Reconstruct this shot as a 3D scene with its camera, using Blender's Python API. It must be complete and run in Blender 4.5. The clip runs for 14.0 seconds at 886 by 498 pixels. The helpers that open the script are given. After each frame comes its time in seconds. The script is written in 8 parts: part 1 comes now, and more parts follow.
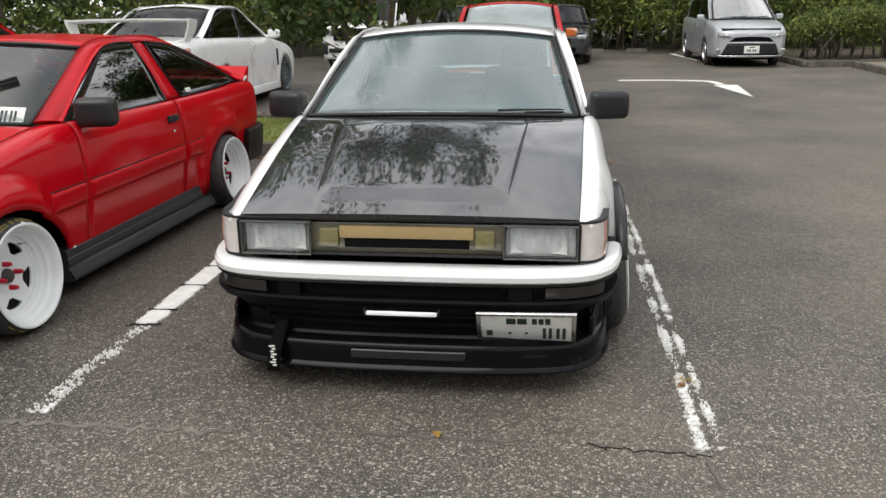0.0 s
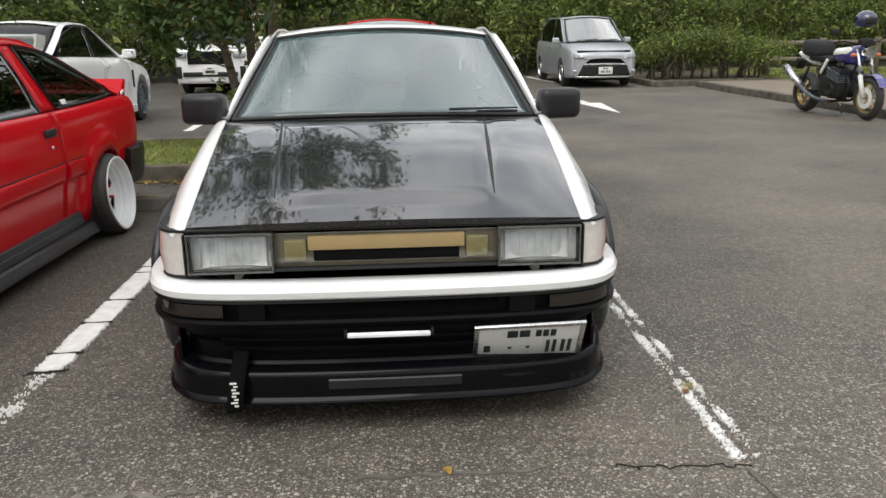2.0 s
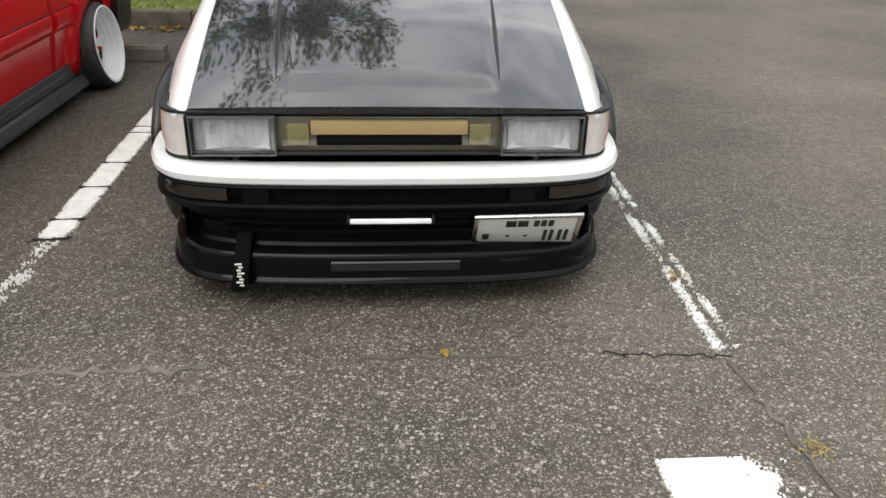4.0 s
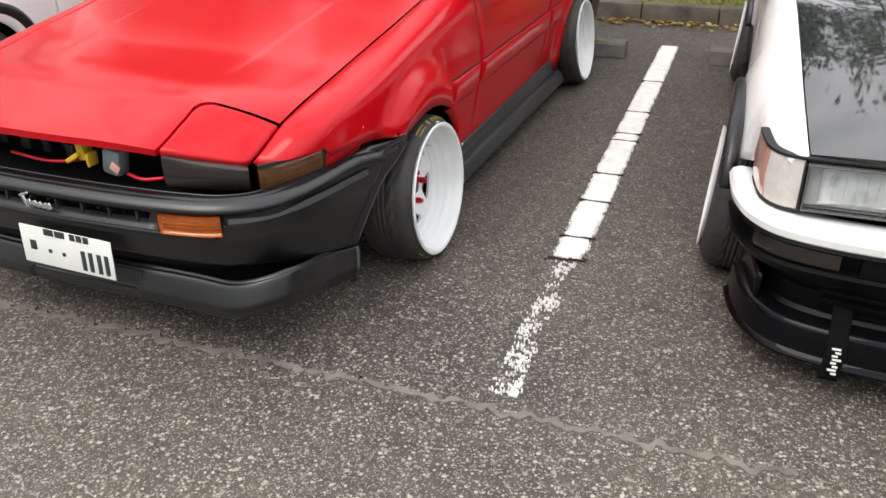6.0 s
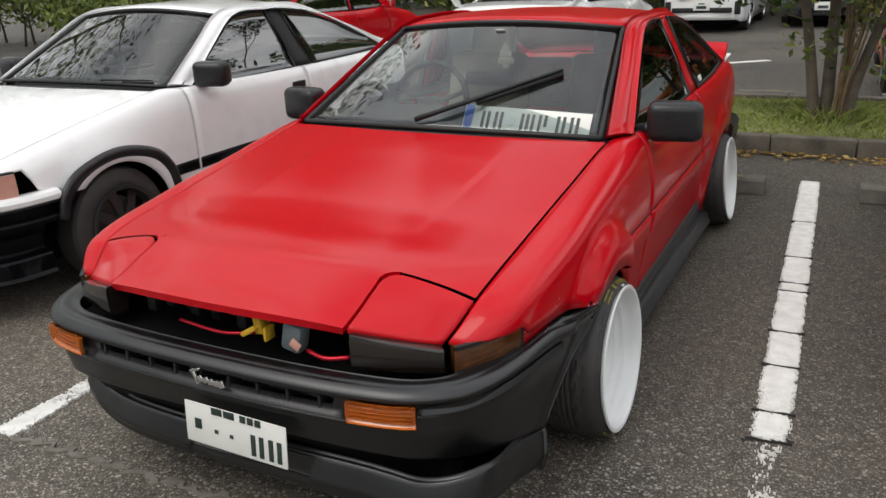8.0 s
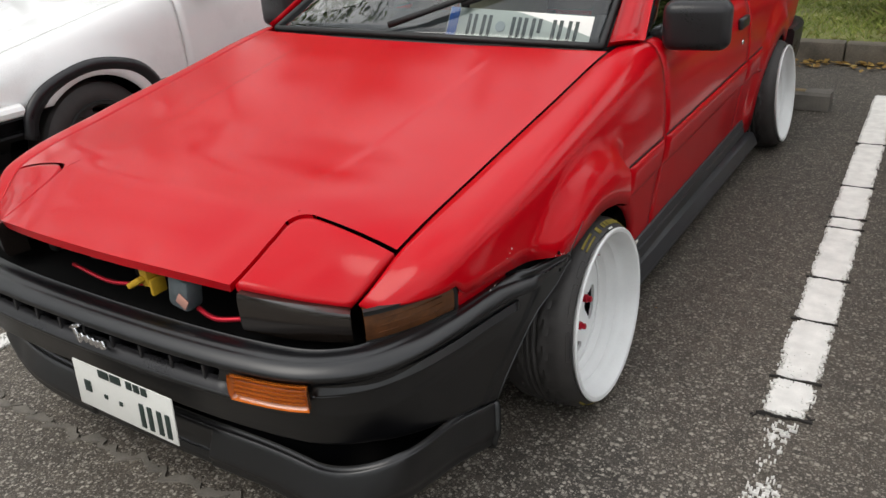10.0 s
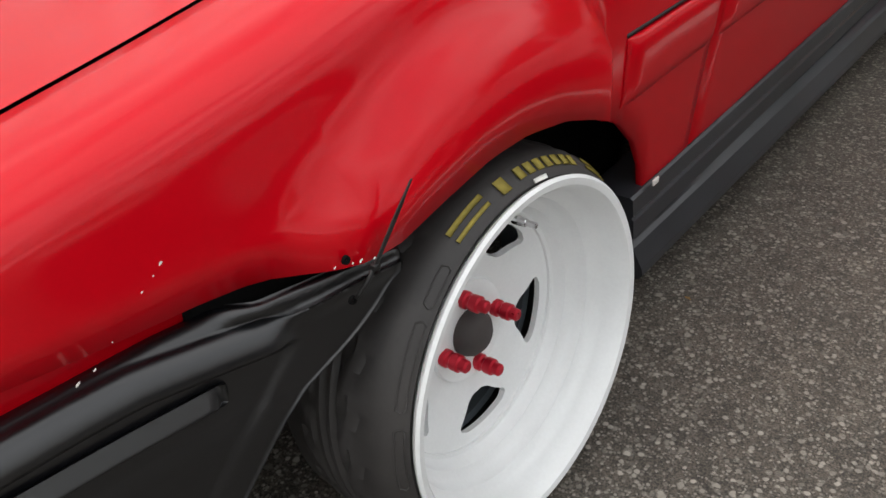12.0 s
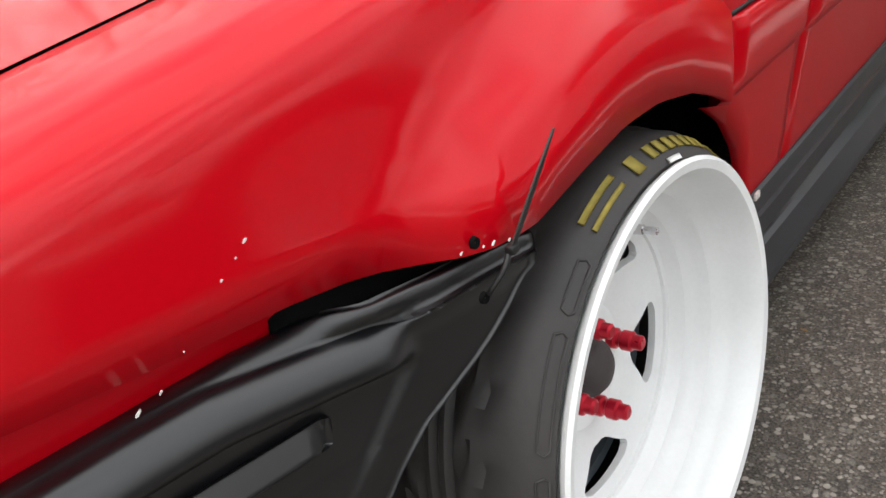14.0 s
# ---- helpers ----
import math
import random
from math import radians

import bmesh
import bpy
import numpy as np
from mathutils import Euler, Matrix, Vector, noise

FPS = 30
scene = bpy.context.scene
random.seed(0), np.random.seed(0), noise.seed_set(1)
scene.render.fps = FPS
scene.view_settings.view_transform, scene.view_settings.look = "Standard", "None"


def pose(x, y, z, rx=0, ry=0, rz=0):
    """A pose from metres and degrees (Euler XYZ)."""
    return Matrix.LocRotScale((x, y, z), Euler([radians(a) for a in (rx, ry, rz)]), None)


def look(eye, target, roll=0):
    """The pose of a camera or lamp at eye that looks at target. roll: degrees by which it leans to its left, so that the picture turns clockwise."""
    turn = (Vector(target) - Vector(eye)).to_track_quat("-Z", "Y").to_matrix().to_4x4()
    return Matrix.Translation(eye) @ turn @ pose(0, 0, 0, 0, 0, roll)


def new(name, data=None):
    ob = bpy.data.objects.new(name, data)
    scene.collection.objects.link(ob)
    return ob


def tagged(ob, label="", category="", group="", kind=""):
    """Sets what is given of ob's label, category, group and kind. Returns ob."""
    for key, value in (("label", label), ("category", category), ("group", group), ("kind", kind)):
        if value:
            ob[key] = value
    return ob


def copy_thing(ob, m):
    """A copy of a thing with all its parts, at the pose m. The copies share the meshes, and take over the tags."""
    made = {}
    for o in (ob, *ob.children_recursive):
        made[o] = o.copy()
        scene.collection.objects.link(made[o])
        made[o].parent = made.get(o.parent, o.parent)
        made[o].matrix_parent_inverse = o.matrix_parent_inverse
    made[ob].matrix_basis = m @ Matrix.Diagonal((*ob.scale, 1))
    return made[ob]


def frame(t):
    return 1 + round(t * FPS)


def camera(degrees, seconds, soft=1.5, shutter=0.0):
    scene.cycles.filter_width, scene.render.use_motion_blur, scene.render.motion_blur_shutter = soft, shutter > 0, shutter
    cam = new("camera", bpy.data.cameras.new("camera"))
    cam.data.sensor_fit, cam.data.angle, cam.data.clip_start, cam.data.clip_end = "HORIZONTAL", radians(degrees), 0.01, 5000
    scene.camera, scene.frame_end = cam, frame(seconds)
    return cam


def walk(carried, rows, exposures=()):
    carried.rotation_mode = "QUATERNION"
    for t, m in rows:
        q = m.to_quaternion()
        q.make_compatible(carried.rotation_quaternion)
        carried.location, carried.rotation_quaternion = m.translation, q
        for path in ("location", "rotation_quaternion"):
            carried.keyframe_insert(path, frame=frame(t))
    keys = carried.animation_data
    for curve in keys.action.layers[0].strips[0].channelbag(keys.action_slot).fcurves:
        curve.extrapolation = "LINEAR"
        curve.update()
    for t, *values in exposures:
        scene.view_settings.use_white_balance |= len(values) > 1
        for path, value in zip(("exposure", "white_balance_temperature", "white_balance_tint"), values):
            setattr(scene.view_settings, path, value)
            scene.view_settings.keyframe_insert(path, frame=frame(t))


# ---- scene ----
cam = camera(58.4, 14.0)
PATH = [
    (0, (0.045, 0.027, 1.402), (-0.194, 1.924, 0.818), -0.8),
    (0.5, (-0.063, 0.206, 1.354), (-0.112, 2.107, 0.736), 1.1),
    (1, (-0.209, 0.32, 1.329), (-0.219, 2.226, 0.722), 1.1),
    (1.5, (-0.389, 0.331, 1.302), (-0.311, 2.255, 0.762), -0.7),
    (2, (-0.429, 0.334, 1.242), (-0.3, 2.26, 0.721), -0.7),
    (4.5, (-0.516, 0.373, 1.404), (-0.376, 2.12, 0.441), 2.1),
    (5, (-0.637, 0.475, 1.392), (-0.711, 2.211, 0.402), 2.4),
    (5.5, (-0.904, 0.619, 1.393), (-1.348, 2.311, 0.424), 1.2),
    (6, (-1.288, 0.698, 1.411), (-1.916, 2.352, 0.479), -0.9),
    (6.5, (-1.534, 0.786, 1.409), (-2.259, 2.443, 0.556), -2.2),
    (7, (-1.687, 0.899, 1.454), (-2.493, 2.598, 0.775), -1.9),
    (7.5, (-1.736, 0.842, 1.488), (-2.551, 2.542, 0.822), -2.1),
    (10, (-1.617, 1.356, 1.383), (-2.578, 2.884, 0.521), -3.7),
    (10.5, (-1.607, 1.718, 1.349), (-2.508, 3.197, 0.349), -5.0),
    (11, (-1.631, 2.095, 1.285), (-2.563, 3.466, 0.167), -6.9),
    (11.5, (-1.763, 2.386, 1.154), (-2.755, 3.626, -0.061), -8.1),
    (12, (-1.811, 2.535, 0.957), (-2.921, 3.766, -0.161), -6.4),
    (12.5, (-1.868, 2.594, 0.81), (-2.981, 3.964, -0.131), -6.6),
    (13, (-1.955, 2.556, 0.755), (-2.985, 3.982, -0.197), -7.4),
    (13.5, (-1.982, 2.517, 0.768), (-3.153, 3.839, -0.169), -9.4),
    (14, (-1.967, 2.537, 0.798), (-3.158, 3.874, -0.094), -10.7),
]
EXPOSURE = [(0, 0.62), (2.0, 0.62), (4.5, 0.72), (5.0, 0.85), (5.5, 1.05), (6.5, 1.05), (7.0, 0.62), (7.5, 0.45), (10.0, 0.50), (10.5, 0.45), (11.5, 0.50), (12.0, 0.84), (13.0, 1.16), (13.5, 1.23), (14.0, 1.28)]
walk(cam, [(t, look(eye, target, roll)) for t, eye, target, roll in PATH], EXPOSURE)

# ---- world, sun and exposure ----
world = bpy.data.worlds.new("overcast_sky")
scene.world = world
world.use_nodes = True
wn, wl = world.node_tree.nodes, world.node_tree.links
bg = wn["Background"]
sky = wn.new("ShaderNodeTexSky")
sky.sky_type, sky.sun_disc = "NISHITA", False
sky.sun_elevation, sky.sun_rotation = radians(56), radians(152)
wc = wn.new("ShaderNodeTexCoord")
wmap = wn.new("ShaderNodeMapping")
wmap.inputs["Scale"].default_value = (1.0, 1.0, 2.6)
wl.new(wc.outputs["Generated"], wmap.inputs["Vector"])
wnoise = wn.new("ShaderNodeTexNoise")
wnoise.inputs["Scale"].default_value, wnoise.inputs["Detail"].default_value, wnoise.inputs["Roughness"].default_value = 3.2, 6.0, 0.58
wl.new(wmap.outputs["Vector"], wnoise.inputs["Vector"])
wramp = wn.new("ShaderNodeValToRGB")
wramp.color_ramp.elements[0].position, wramp.color_ramp.elements[0].color = 0.36, (5.4, 5.7, 6.2, 1)
wramp.color_ramp.elements[1].position, wramp.color_ramp.elements[1].color = 0.62, (13.6, 13.5, 13.3, 1)
wl.new(wnoise.outputs["Fac"], wramp.inputs["Fac"])
wmix = wn.new("ShaderNodeMix")
wmix.data_type = "RGBA"
wmix.inputs["Factor"].default_value = 0.88
wl.new(sky.outputs["Color"], wmix.inputs["A"])
wl.new(wramp.outputs["Color"], wmix.inputs["B"])
wl.new(wmix.outputs["Result"], bg.inputs["Color"])
bg.inputs["Strength"].default_value = 0.10
sun = new("sun", bpy.data.lights.new("sun", "SUN"))
sun.data.energy, sun.data.angle, sun.data.color = 0.9, radians(35), (1.0, 0.95, 0.88)
sun.rotation_euler = (radians(34), 0, radians(-28))

# ---- materials ----
def surf(name, col, rough=0.5, metal=0.0, coat=0.0, coat_rough=0.05, var=0.10, scale=6.0, fine=140.0, bump=0.0, rvar=0.06, spec=0.5, col2=None, coat_ior=1.5):
    """A surface with stains and grain at two sizes, slight roughness changes and fine relief."""
    m = bpy.data.materials.new(name)
    m.use_nodes = True
    n, l = m.node_tree.nodes, m.node_tree.links
    b = n["Principled BSDF"]
    tc = n.new("ShaderNodeTexCoord")
    big, small = n.new("ShaderNodeTexNoise"), n.new("ShaderNodeTexNoise")
    for t, s, d in ((big, scale, 4.0), (small, fine, 2.0)):
        t.inputs["Scale"].default_value, t.inputs["Detail"].default_value = s, d
        l.new(tc.outputs["Object"], t.inputs["Vector"])
    mean = n.new("ShaderNodeMath")
    mean.operation = "MULTIPLY_ADD"
    l.new(small.outputs["Fac"], mean.inputs[0])
    mean.inputs[1].default_value = 0.4
    l.new(big.outputs["Fac"], mean.inputs[2])
    ramp = n.new("ShaderNodeMapRange")
    ramp.inputs["From Min"].default_value, ramp.inputs["From Max"].default_value = 0.45, 0.95
    l.new(mean.outputs[0], ramp.inputs["Value"])
    mix = n.new("ShaderNodeMix")
    mix.data_type = "RGBA"
    lo = tuple(c * (1 - var) for c in col)
    hi = tuple(min(1, c * (1 + var)) for c in (col2 or col))
    mix.inputs["A"].default_value, mix.inputs["B"].default_value = (*lo, 1), (*hi, 1)
    l.new(ramp.outputs["Result"], mix.inputs["Factor"])
    l.new(mix.outputs["Result"], b.inputs["Base Color"])
    rr = n.new("ShaderNodeMapRange")
    rr.inputs["To Min"].default_value, rr.inputs["To Max"].default_value = max(0.02, rough - rvar), min(1, rough + rvar)
    l.new(ramp.outputs["Result"], rr.inputs["Value"])
    l.new(rr.outputs["Result"], b.inputs["Roughness"])
    b.inputs["Metallic"].default_value, b.inputs["Coat Weight"].default_value, b.inputs["Coat Roughness"].default_value = metal, coat, coat_rough
    b.inputs["Specular IOR Level"].default_value = spec
    b.inputs["Coat IOR"].default_value = coat_ior
    if bump:
        bp = n.new("ShaderNodeBump")
        bp.inputs["Strength"].default_value, bp.inputs["Distance"].default_value = min(1, bump), 0.002
        l.new(mean.outputs[0], bp.inputs["Height"])
        l.new(bp.outputs["Normal"], b.inputs["Normal"])
    return m


def pane(name, tint, rough=0.02, ior=1.45, gain=1.7, sky_sheen=0.0, sheen_col=(0.6, 0.7, 0.7)):
    """A thin pane: clear with a tint, and the gloss of glass."""
    m = bpy.data.materials.new(name)
    m.use_nodes = True
    n, l = m.node_tree.nodes, m.node_tree.links
    n.remove(n["Principled BSDF"])
    tr, gl, mx, fr = n.new("ShaderNodeBsdfTransparent"), n.new("ShaderNodeBsdfGlossy"), n.new("ShaderNodeMixShader"), n.new("ShaderNodeFresnel")
    tr.inputs["Color"].default_value = (*tint, 1)
    gl.inputs["Roughness"].default_value = rough
    fr.inputs["IOR"].default_value = ior
    up = n.new("ShaderNodeMath")
    up.operation, up.inputs[1].default_value, up.use_clamp = "MULTIPLY", gain, True
    l.new(fr.outputs[0], up.inputs[0])
    l.new(up.outputs[0], mx.inputs[0])
    l.new(tr.outputs[0], mx.inputs[1])
    l.new(gl.outputs[0], mx.inputs[2])
    out = mx.outputs[0]
    # a pale diffuse layer puts reflected sky into the pane's colour
    if sky_sheen:
        df, fm, sheen_noise = n.new("ShaderNodeBsdfDiffuse"), n.new("ShaderNodeMixShader"), n.new("ShaderNodeTexNoise")
        df.inputs["Color"].default_value = (*sheen_col, 1)
        sheen_noise.inputs["Scale"].default_value, sheen_noise.inputs["Detail"].default_value = 2.2, 3.0
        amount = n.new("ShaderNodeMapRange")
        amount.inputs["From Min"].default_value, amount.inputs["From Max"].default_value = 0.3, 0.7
        amount.inputs["To Min"].default_value, amount.inputs["To Max"].default_value = sky_sheen * 0.75, sky_sheen * 1.25
        l.new(sheen_noise.outputs["Fac"], amount.inputs["Value"])
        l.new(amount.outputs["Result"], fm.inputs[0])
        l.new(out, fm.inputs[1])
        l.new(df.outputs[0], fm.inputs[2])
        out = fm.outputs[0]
    l.new(out, n["Material Output"].inputs["Surface"])
    return m


def asphalt_material():
    """Old grey asphalt: pale chips of stone in dark binder, with large worn and damp patches."""
    m = bpy.data.materials.new("asphalt")
    m.use_nodes = True
    n, l = m.node_tree.nodes, m.node_tree.links
    b = n["Principled BSDF"]
    tc = n.new("ShaderNodeTexCoord")
    warp = n.new("ShaderNodeTexNoise")
    warp.inputs["Scale"].default_value = 60
    l.new(tc.outputs["Object"], warp.inputs["Vector"])
    add = n.new("ShaderNodeMix")
    add.data_type = "VECTOR"
    add.inputs["Factor"].default_value = 0.006
    l.new(tc.outputs["Object"], add.inputs["A"])
    l.new(warp.outputs["Color"], add.inputs["B"])
    heights, shades = [], []
    for s, keep, amount in ((76.0, 0.92, 0.88), (108.0, 0.75, 0.92), (190.0, 0.58, 0.68)):
        v = n.new("ShaderNodeTexVoronoi")
        v.inputs["Scale"].default_value = s
        l.new(add.outputs["Result"], v.inputs["Vector"])
        sep = n.new("ShaderNodeSeparateColor")
        l.new(v.outputs["Color"], sep.inputs["Color"])
        pick = n.new("ShaderNodeMapRange")
        pick.inputs["From Min"].default_value, pick.inputs["From Max"].default_value = keep, 1.0
        l.new(sep.outputs["Red"], pick.inputs["Value"])
        edge = n.new("ShaderNodeMapRange")
        edge.inputs["From Min"].default_value, edge.inputs["From Max"].default_value = 0.62, 0.40
        l.new(v.outputs["Distance"], edge.inputs["Value"])
        mul = n.new("ShaderNodeMath")
        mul.operation = "MULTIPLY"
        l.new(pick.outputs["Result"], mul.inputs[0])
        l.new(edge.outputs["Result"], mul.inputs[1])
        sc = n.new("ShaderNodeMath")
        sc.operation, sc.inputs[1].default_value = "MULTIPLY", amount
        l.new(mul.outputs[0], sc.inputs[0])
        shades.append(sc)
        heights.append(mul)
    both = n.new("ShaderNodeMath")
    both.operation = "MAXIMUM"
    l.new(shades[1].outputs[0], both.inputs[0])
    l.new(shades[2].outputs[0], both.inputs[1])
    fines, both = both, n.new("ShaderNodeMath")
    both.operation = "MAXIMUM"
    l.new(fines.outputs[0], both.inputs[0])
    l.new(shades[0].outputs[0], both.inputs[1])
    patch = n.new("ShaderNodeTexNoise")
    patch.inputs["Scale"].default_value, patch.inputs["Detail"].default_value, patch.inputs["Roughness"].default_value = 0.55, 6, 0.6
    l.new(tc.outputs["Object"], patch.inputs["Vector"])
    binder = n.new("ShaderNodeMix")
    binder.data_type = "RGBA"
    binder.inputs["A"].default_value, binder.inputs["B"].default_value = (0.032, 0.028, 0.024, 1), (0.114, 0.095, 0.073, 1)
    pr = n.new("ShaderNodeMapRange")
    pr.inputs["From Min"].default_value, pr.inputs["From Max"].default_value = 0.32, 0.68
    l.new(patch.outputs["Fac"], pr.inputs["Value"])
    l.new(pr.outputs["Result"], binder.inputs["Factor"])
    grit = n.new("ShaderNodeTexNoise")
    grit.inputs["Scale"].default_value, grit.inputs["Detail"].default_value = 330.0, 2.0
    l.new(tc.outputs["Object"], grit.inputs["Vector"])
    gr = n.new("ShaderNodeMapRange")
    gr.inputs["From Min"].default_value, gr.inputs["From Max"].default_value, gr.inputs["To Min"].default_value, gr.inputs["To Max"].default_value = 0.34, 0.66, 0.35, 1.75
    l.new(grit.outputs["Fac"], gr.inputs["Value"])
    # the binder turns lighter with x over the driving lane beside the bays
    worn = n.new("ShaderNodeMapRange")
    worn.inputs["From Min"].default_value, worn.inputs["From Max"].default_value, worn.inputs["To Min"].default_value, worn.inputs["To Max"].default_value = 0.9, 2.6, 1.0, 1.20
    place = n.new("ShaderNodeSeparateXYZ")
    l.new(tc.outputs["Object"], place.inputs["Vector"])
    drift = n.new("ShaderNodeMath")
    drift.operation, drift.inputs[1].default_value = "MULTIPLY_ADD", 1.5
    l.new(patch.outputs["Fac"], drift.inputs[0])
    l.new(place.outputs["X"], drift.inputs[2])
    l.new(drift.outputs[0], worn.inputs["Value"])
    tone = n.new("ShaderNodeMath")
    tone.operation = "MULTIPLY"
    blotch = n.new("ShaderNodeTexNoise")
    blotch.inputs["Scale"].default_value, blotch.inputs["Detail"].default_value, blotch.inputs["Roughness"].default_value = 17.0, 5.0, 0.75
    l.new(tc.outputs["Object"], blotch.inputs["Vector"])
    br = n.new("ShaderNodeMapRange")
    br.inputs["From Min"].default_value, br.inputs["From Max"].default_value, br.inputs["To Min"].default_value, br.inputs["To Max"].default_value = 0.32, 0.68, 0.62, 1.40
    l.new(blotch.outputs["Fac"], br.inputs["Value"])
    mottled = n.new("ShaderNodeMath")
    mottled.operation = "MULTIPLY"
    l.new(gr.outputs["Result"], mottled.inputs[0])
    l.new(br.outputs["Result"], mottled.inputs[1])
    l.new(mottled.outputs[0], tone.inputs[0])
    l.new(worn.outputs["Result"], tone.inputs[1])
    gritty = n.new("ShaderNodeMix")
    gritty.data_type, gritty.blend_type = "RGBA", "MULTIPLY"
    gritty.inputs["Factor"].default_value = 1.0
    l.new(binder.outputs["Result"], gritty.inputs["A"])
    # the binder turns darker with y over the bays, except towards the driving lane
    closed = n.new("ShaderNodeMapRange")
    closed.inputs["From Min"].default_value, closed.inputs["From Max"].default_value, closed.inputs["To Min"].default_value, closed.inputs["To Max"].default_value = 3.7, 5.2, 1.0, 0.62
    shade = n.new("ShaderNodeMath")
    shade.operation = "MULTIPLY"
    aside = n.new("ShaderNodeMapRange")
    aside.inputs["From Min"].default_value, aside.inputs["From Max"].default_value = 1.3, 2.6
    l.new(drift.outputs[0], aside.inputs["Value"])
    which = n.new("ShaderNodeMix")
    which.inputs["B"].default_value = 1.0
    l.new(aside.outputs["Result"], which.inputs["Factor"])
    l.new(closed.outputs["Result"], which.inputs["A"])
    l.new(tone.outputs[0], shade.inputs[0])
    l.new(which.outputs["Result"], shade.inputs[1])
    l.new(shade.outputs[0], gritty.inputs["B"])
    stone = n.new("ShaderNodeMix")
    stone.data_type = "RGBA"
    stone.inputs["B"].default_value = (0.50, 0.46, 0.395, 1)
    # the lane before the bays is worn down to the stone, the bays are smoother with fewer chips
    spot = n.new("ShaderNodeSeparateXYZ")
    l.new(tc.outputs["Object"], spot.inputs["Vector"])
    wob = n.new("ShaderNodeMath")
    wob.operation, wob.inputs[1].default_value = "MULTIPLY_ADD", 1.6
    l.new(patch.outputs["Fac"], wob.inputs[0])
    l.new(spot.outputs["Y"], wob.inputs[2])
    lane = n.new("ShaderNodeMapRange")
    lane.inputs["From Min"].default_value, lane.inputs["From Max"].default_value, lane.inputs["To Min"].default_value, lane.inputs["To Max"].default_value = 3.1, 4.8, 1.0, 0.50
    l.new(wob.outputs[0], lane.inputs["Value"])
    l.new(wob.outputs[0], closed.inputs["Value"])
    bare = n.new("ShaderNodeMath")
    bare.operation = "MULTIPLY"
    l.new(both.outputs[0], bare.inputs[0])
    l.new(lane.outputs["Result"], bare.inputs[1])
    l.new(bare.outputs[0], stone.inputs["Factor"])
    l.new(gritty.outputs["Result"], stone.inputs["A"])
    l.new(stone.outputs["Result"], b.inputs["Base Color"])
    b.inputs["Roughness"].default_value = 0.66
    b.inputs["Specular IOR Level"].default_value = 0.5
    bp = n.new("ShaderNodeBump")
    bp.inputs["Strength"].default_value, bp.inputs["Distance"].default_value = 0.9, 0.004
    l.new(both.outputs[0], bp.inputs["Height"])
    l.new(bp.outputs["Normal"], b.inputs["Normal"])
    return m


def leaf_material(name, dark, light, dry=None):
    m = bpy.data.materials.new(name)
    m.use_nodes = True
    n, l = m.node_tree.nodes, m.node_tree.links
    b = n["Principled BSDF"]
    g = n.new("ShaderNodeNewGeometry")
    ramp = n.new("ShaderNodeValToRGB")
    e = ramp.color_ramp.elements
    e[0].color, e[1].color, e[1].position = (*dark, 1), (*light, 1), 0.9
    if dry:
        x = e.new(0.97)
        x.color = (*dry, 1)
    l.new(g.outputs["Random Per Island"], ramp.inputs["Fac"])
    tc, noise_t = n.new("ShaderNodeTexCoord"), n.new("ShaderNodeTexNoise")
    noise_t.inputs["Scale"].default_value = 0.8
    l.new(tc.outputs["Object"], noise_t.inputs["Vector"])
    mul = n.new("ShaderNodeMix")
    mul.data_type, mul.blend_type = "RGBA", "MULTIPLY"
    mul.inputs["Factor"].default_value = 0.6
    l.new(ramp.outputs["Color"], mul.inputs["A"])
    sc = n.new("ShaderNodeMapRange")
    sc.inputs["From Min"].default_value, sc.inputs["From Max"].default_value, sc.inputs["To Min"].default_value, sc.inputs["To Max"].default_value = 0.32, 0.68, 0.25, 1.75
    l.new(noise_t.outputs["Fac"], sc.inputs["Value"])
    l.new(sc.outputs["Result"], mul.inputs["B"])
    l.new(mul.outputs["Result"], b.inputs["Base Color"])
    b.inputs["Roughness"].default_value = 0.55
    b.inputs["Specular IOR Level"].default_value = 0.3
    b.inputs["Subsurface Weight"].default_value = 0.0
    tl, mx = n.new("ShaderNodeBsdfTranslucent"), n.new("ShaderNodeMixShader")
    mx.inputs[0].default_value = 0.25
    l.new(mul.outputs["Result"], tl.inputs["Color"])
    l.new(b.outputs[0], mx.inputs[1])
    l.new(tl.outputs[0], mx.inputs[2])
    l.new(mx.outputs[0], n["Material Output"].inputs["Surface"])
    return m


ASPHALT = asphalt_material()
LINE = surf("road_paint", (0.72, 0.71, 0.68), 0.7, var=0.14, scale=18, fine=260, bump=0.5)
TAR = surf("tar_seam", (0.125, 0.112, 0.094), 0.85, var=0.4, scale=9, fine=180, bump=0.6)
DUST = surf("dusty_seam", (0.165, 0.150, 0.128), 0.9, var=0.4, scale=9, fine=180, bump=0.6)
CRACK = surf("crack", (0.026, 0.024, 0.022), 0.9)
CONCRETE = surf("kerb_concrete", (0.068, 0.058, 0.044), 0.85, var=0.4, scale=5, fine=120, bump=0.8, col2=(0.115, 0.10, 0.078))
STOPC = surf("wheel_stop_concrete", (0.13, 0.12, 0.105), 0.85, var=0.3, scale=9, fine=120, bump=0.7)
PAVING = surf("pale_paving", (0.20, 0.168, 0.128), 0.85, var=0.2, scale=3, fine=90, bump=0.5)
SOIL = surf("soil", (0.06, 0.045, 0.03), 0.95, var=0.4, scale=5, fine=60, bump=1.0)
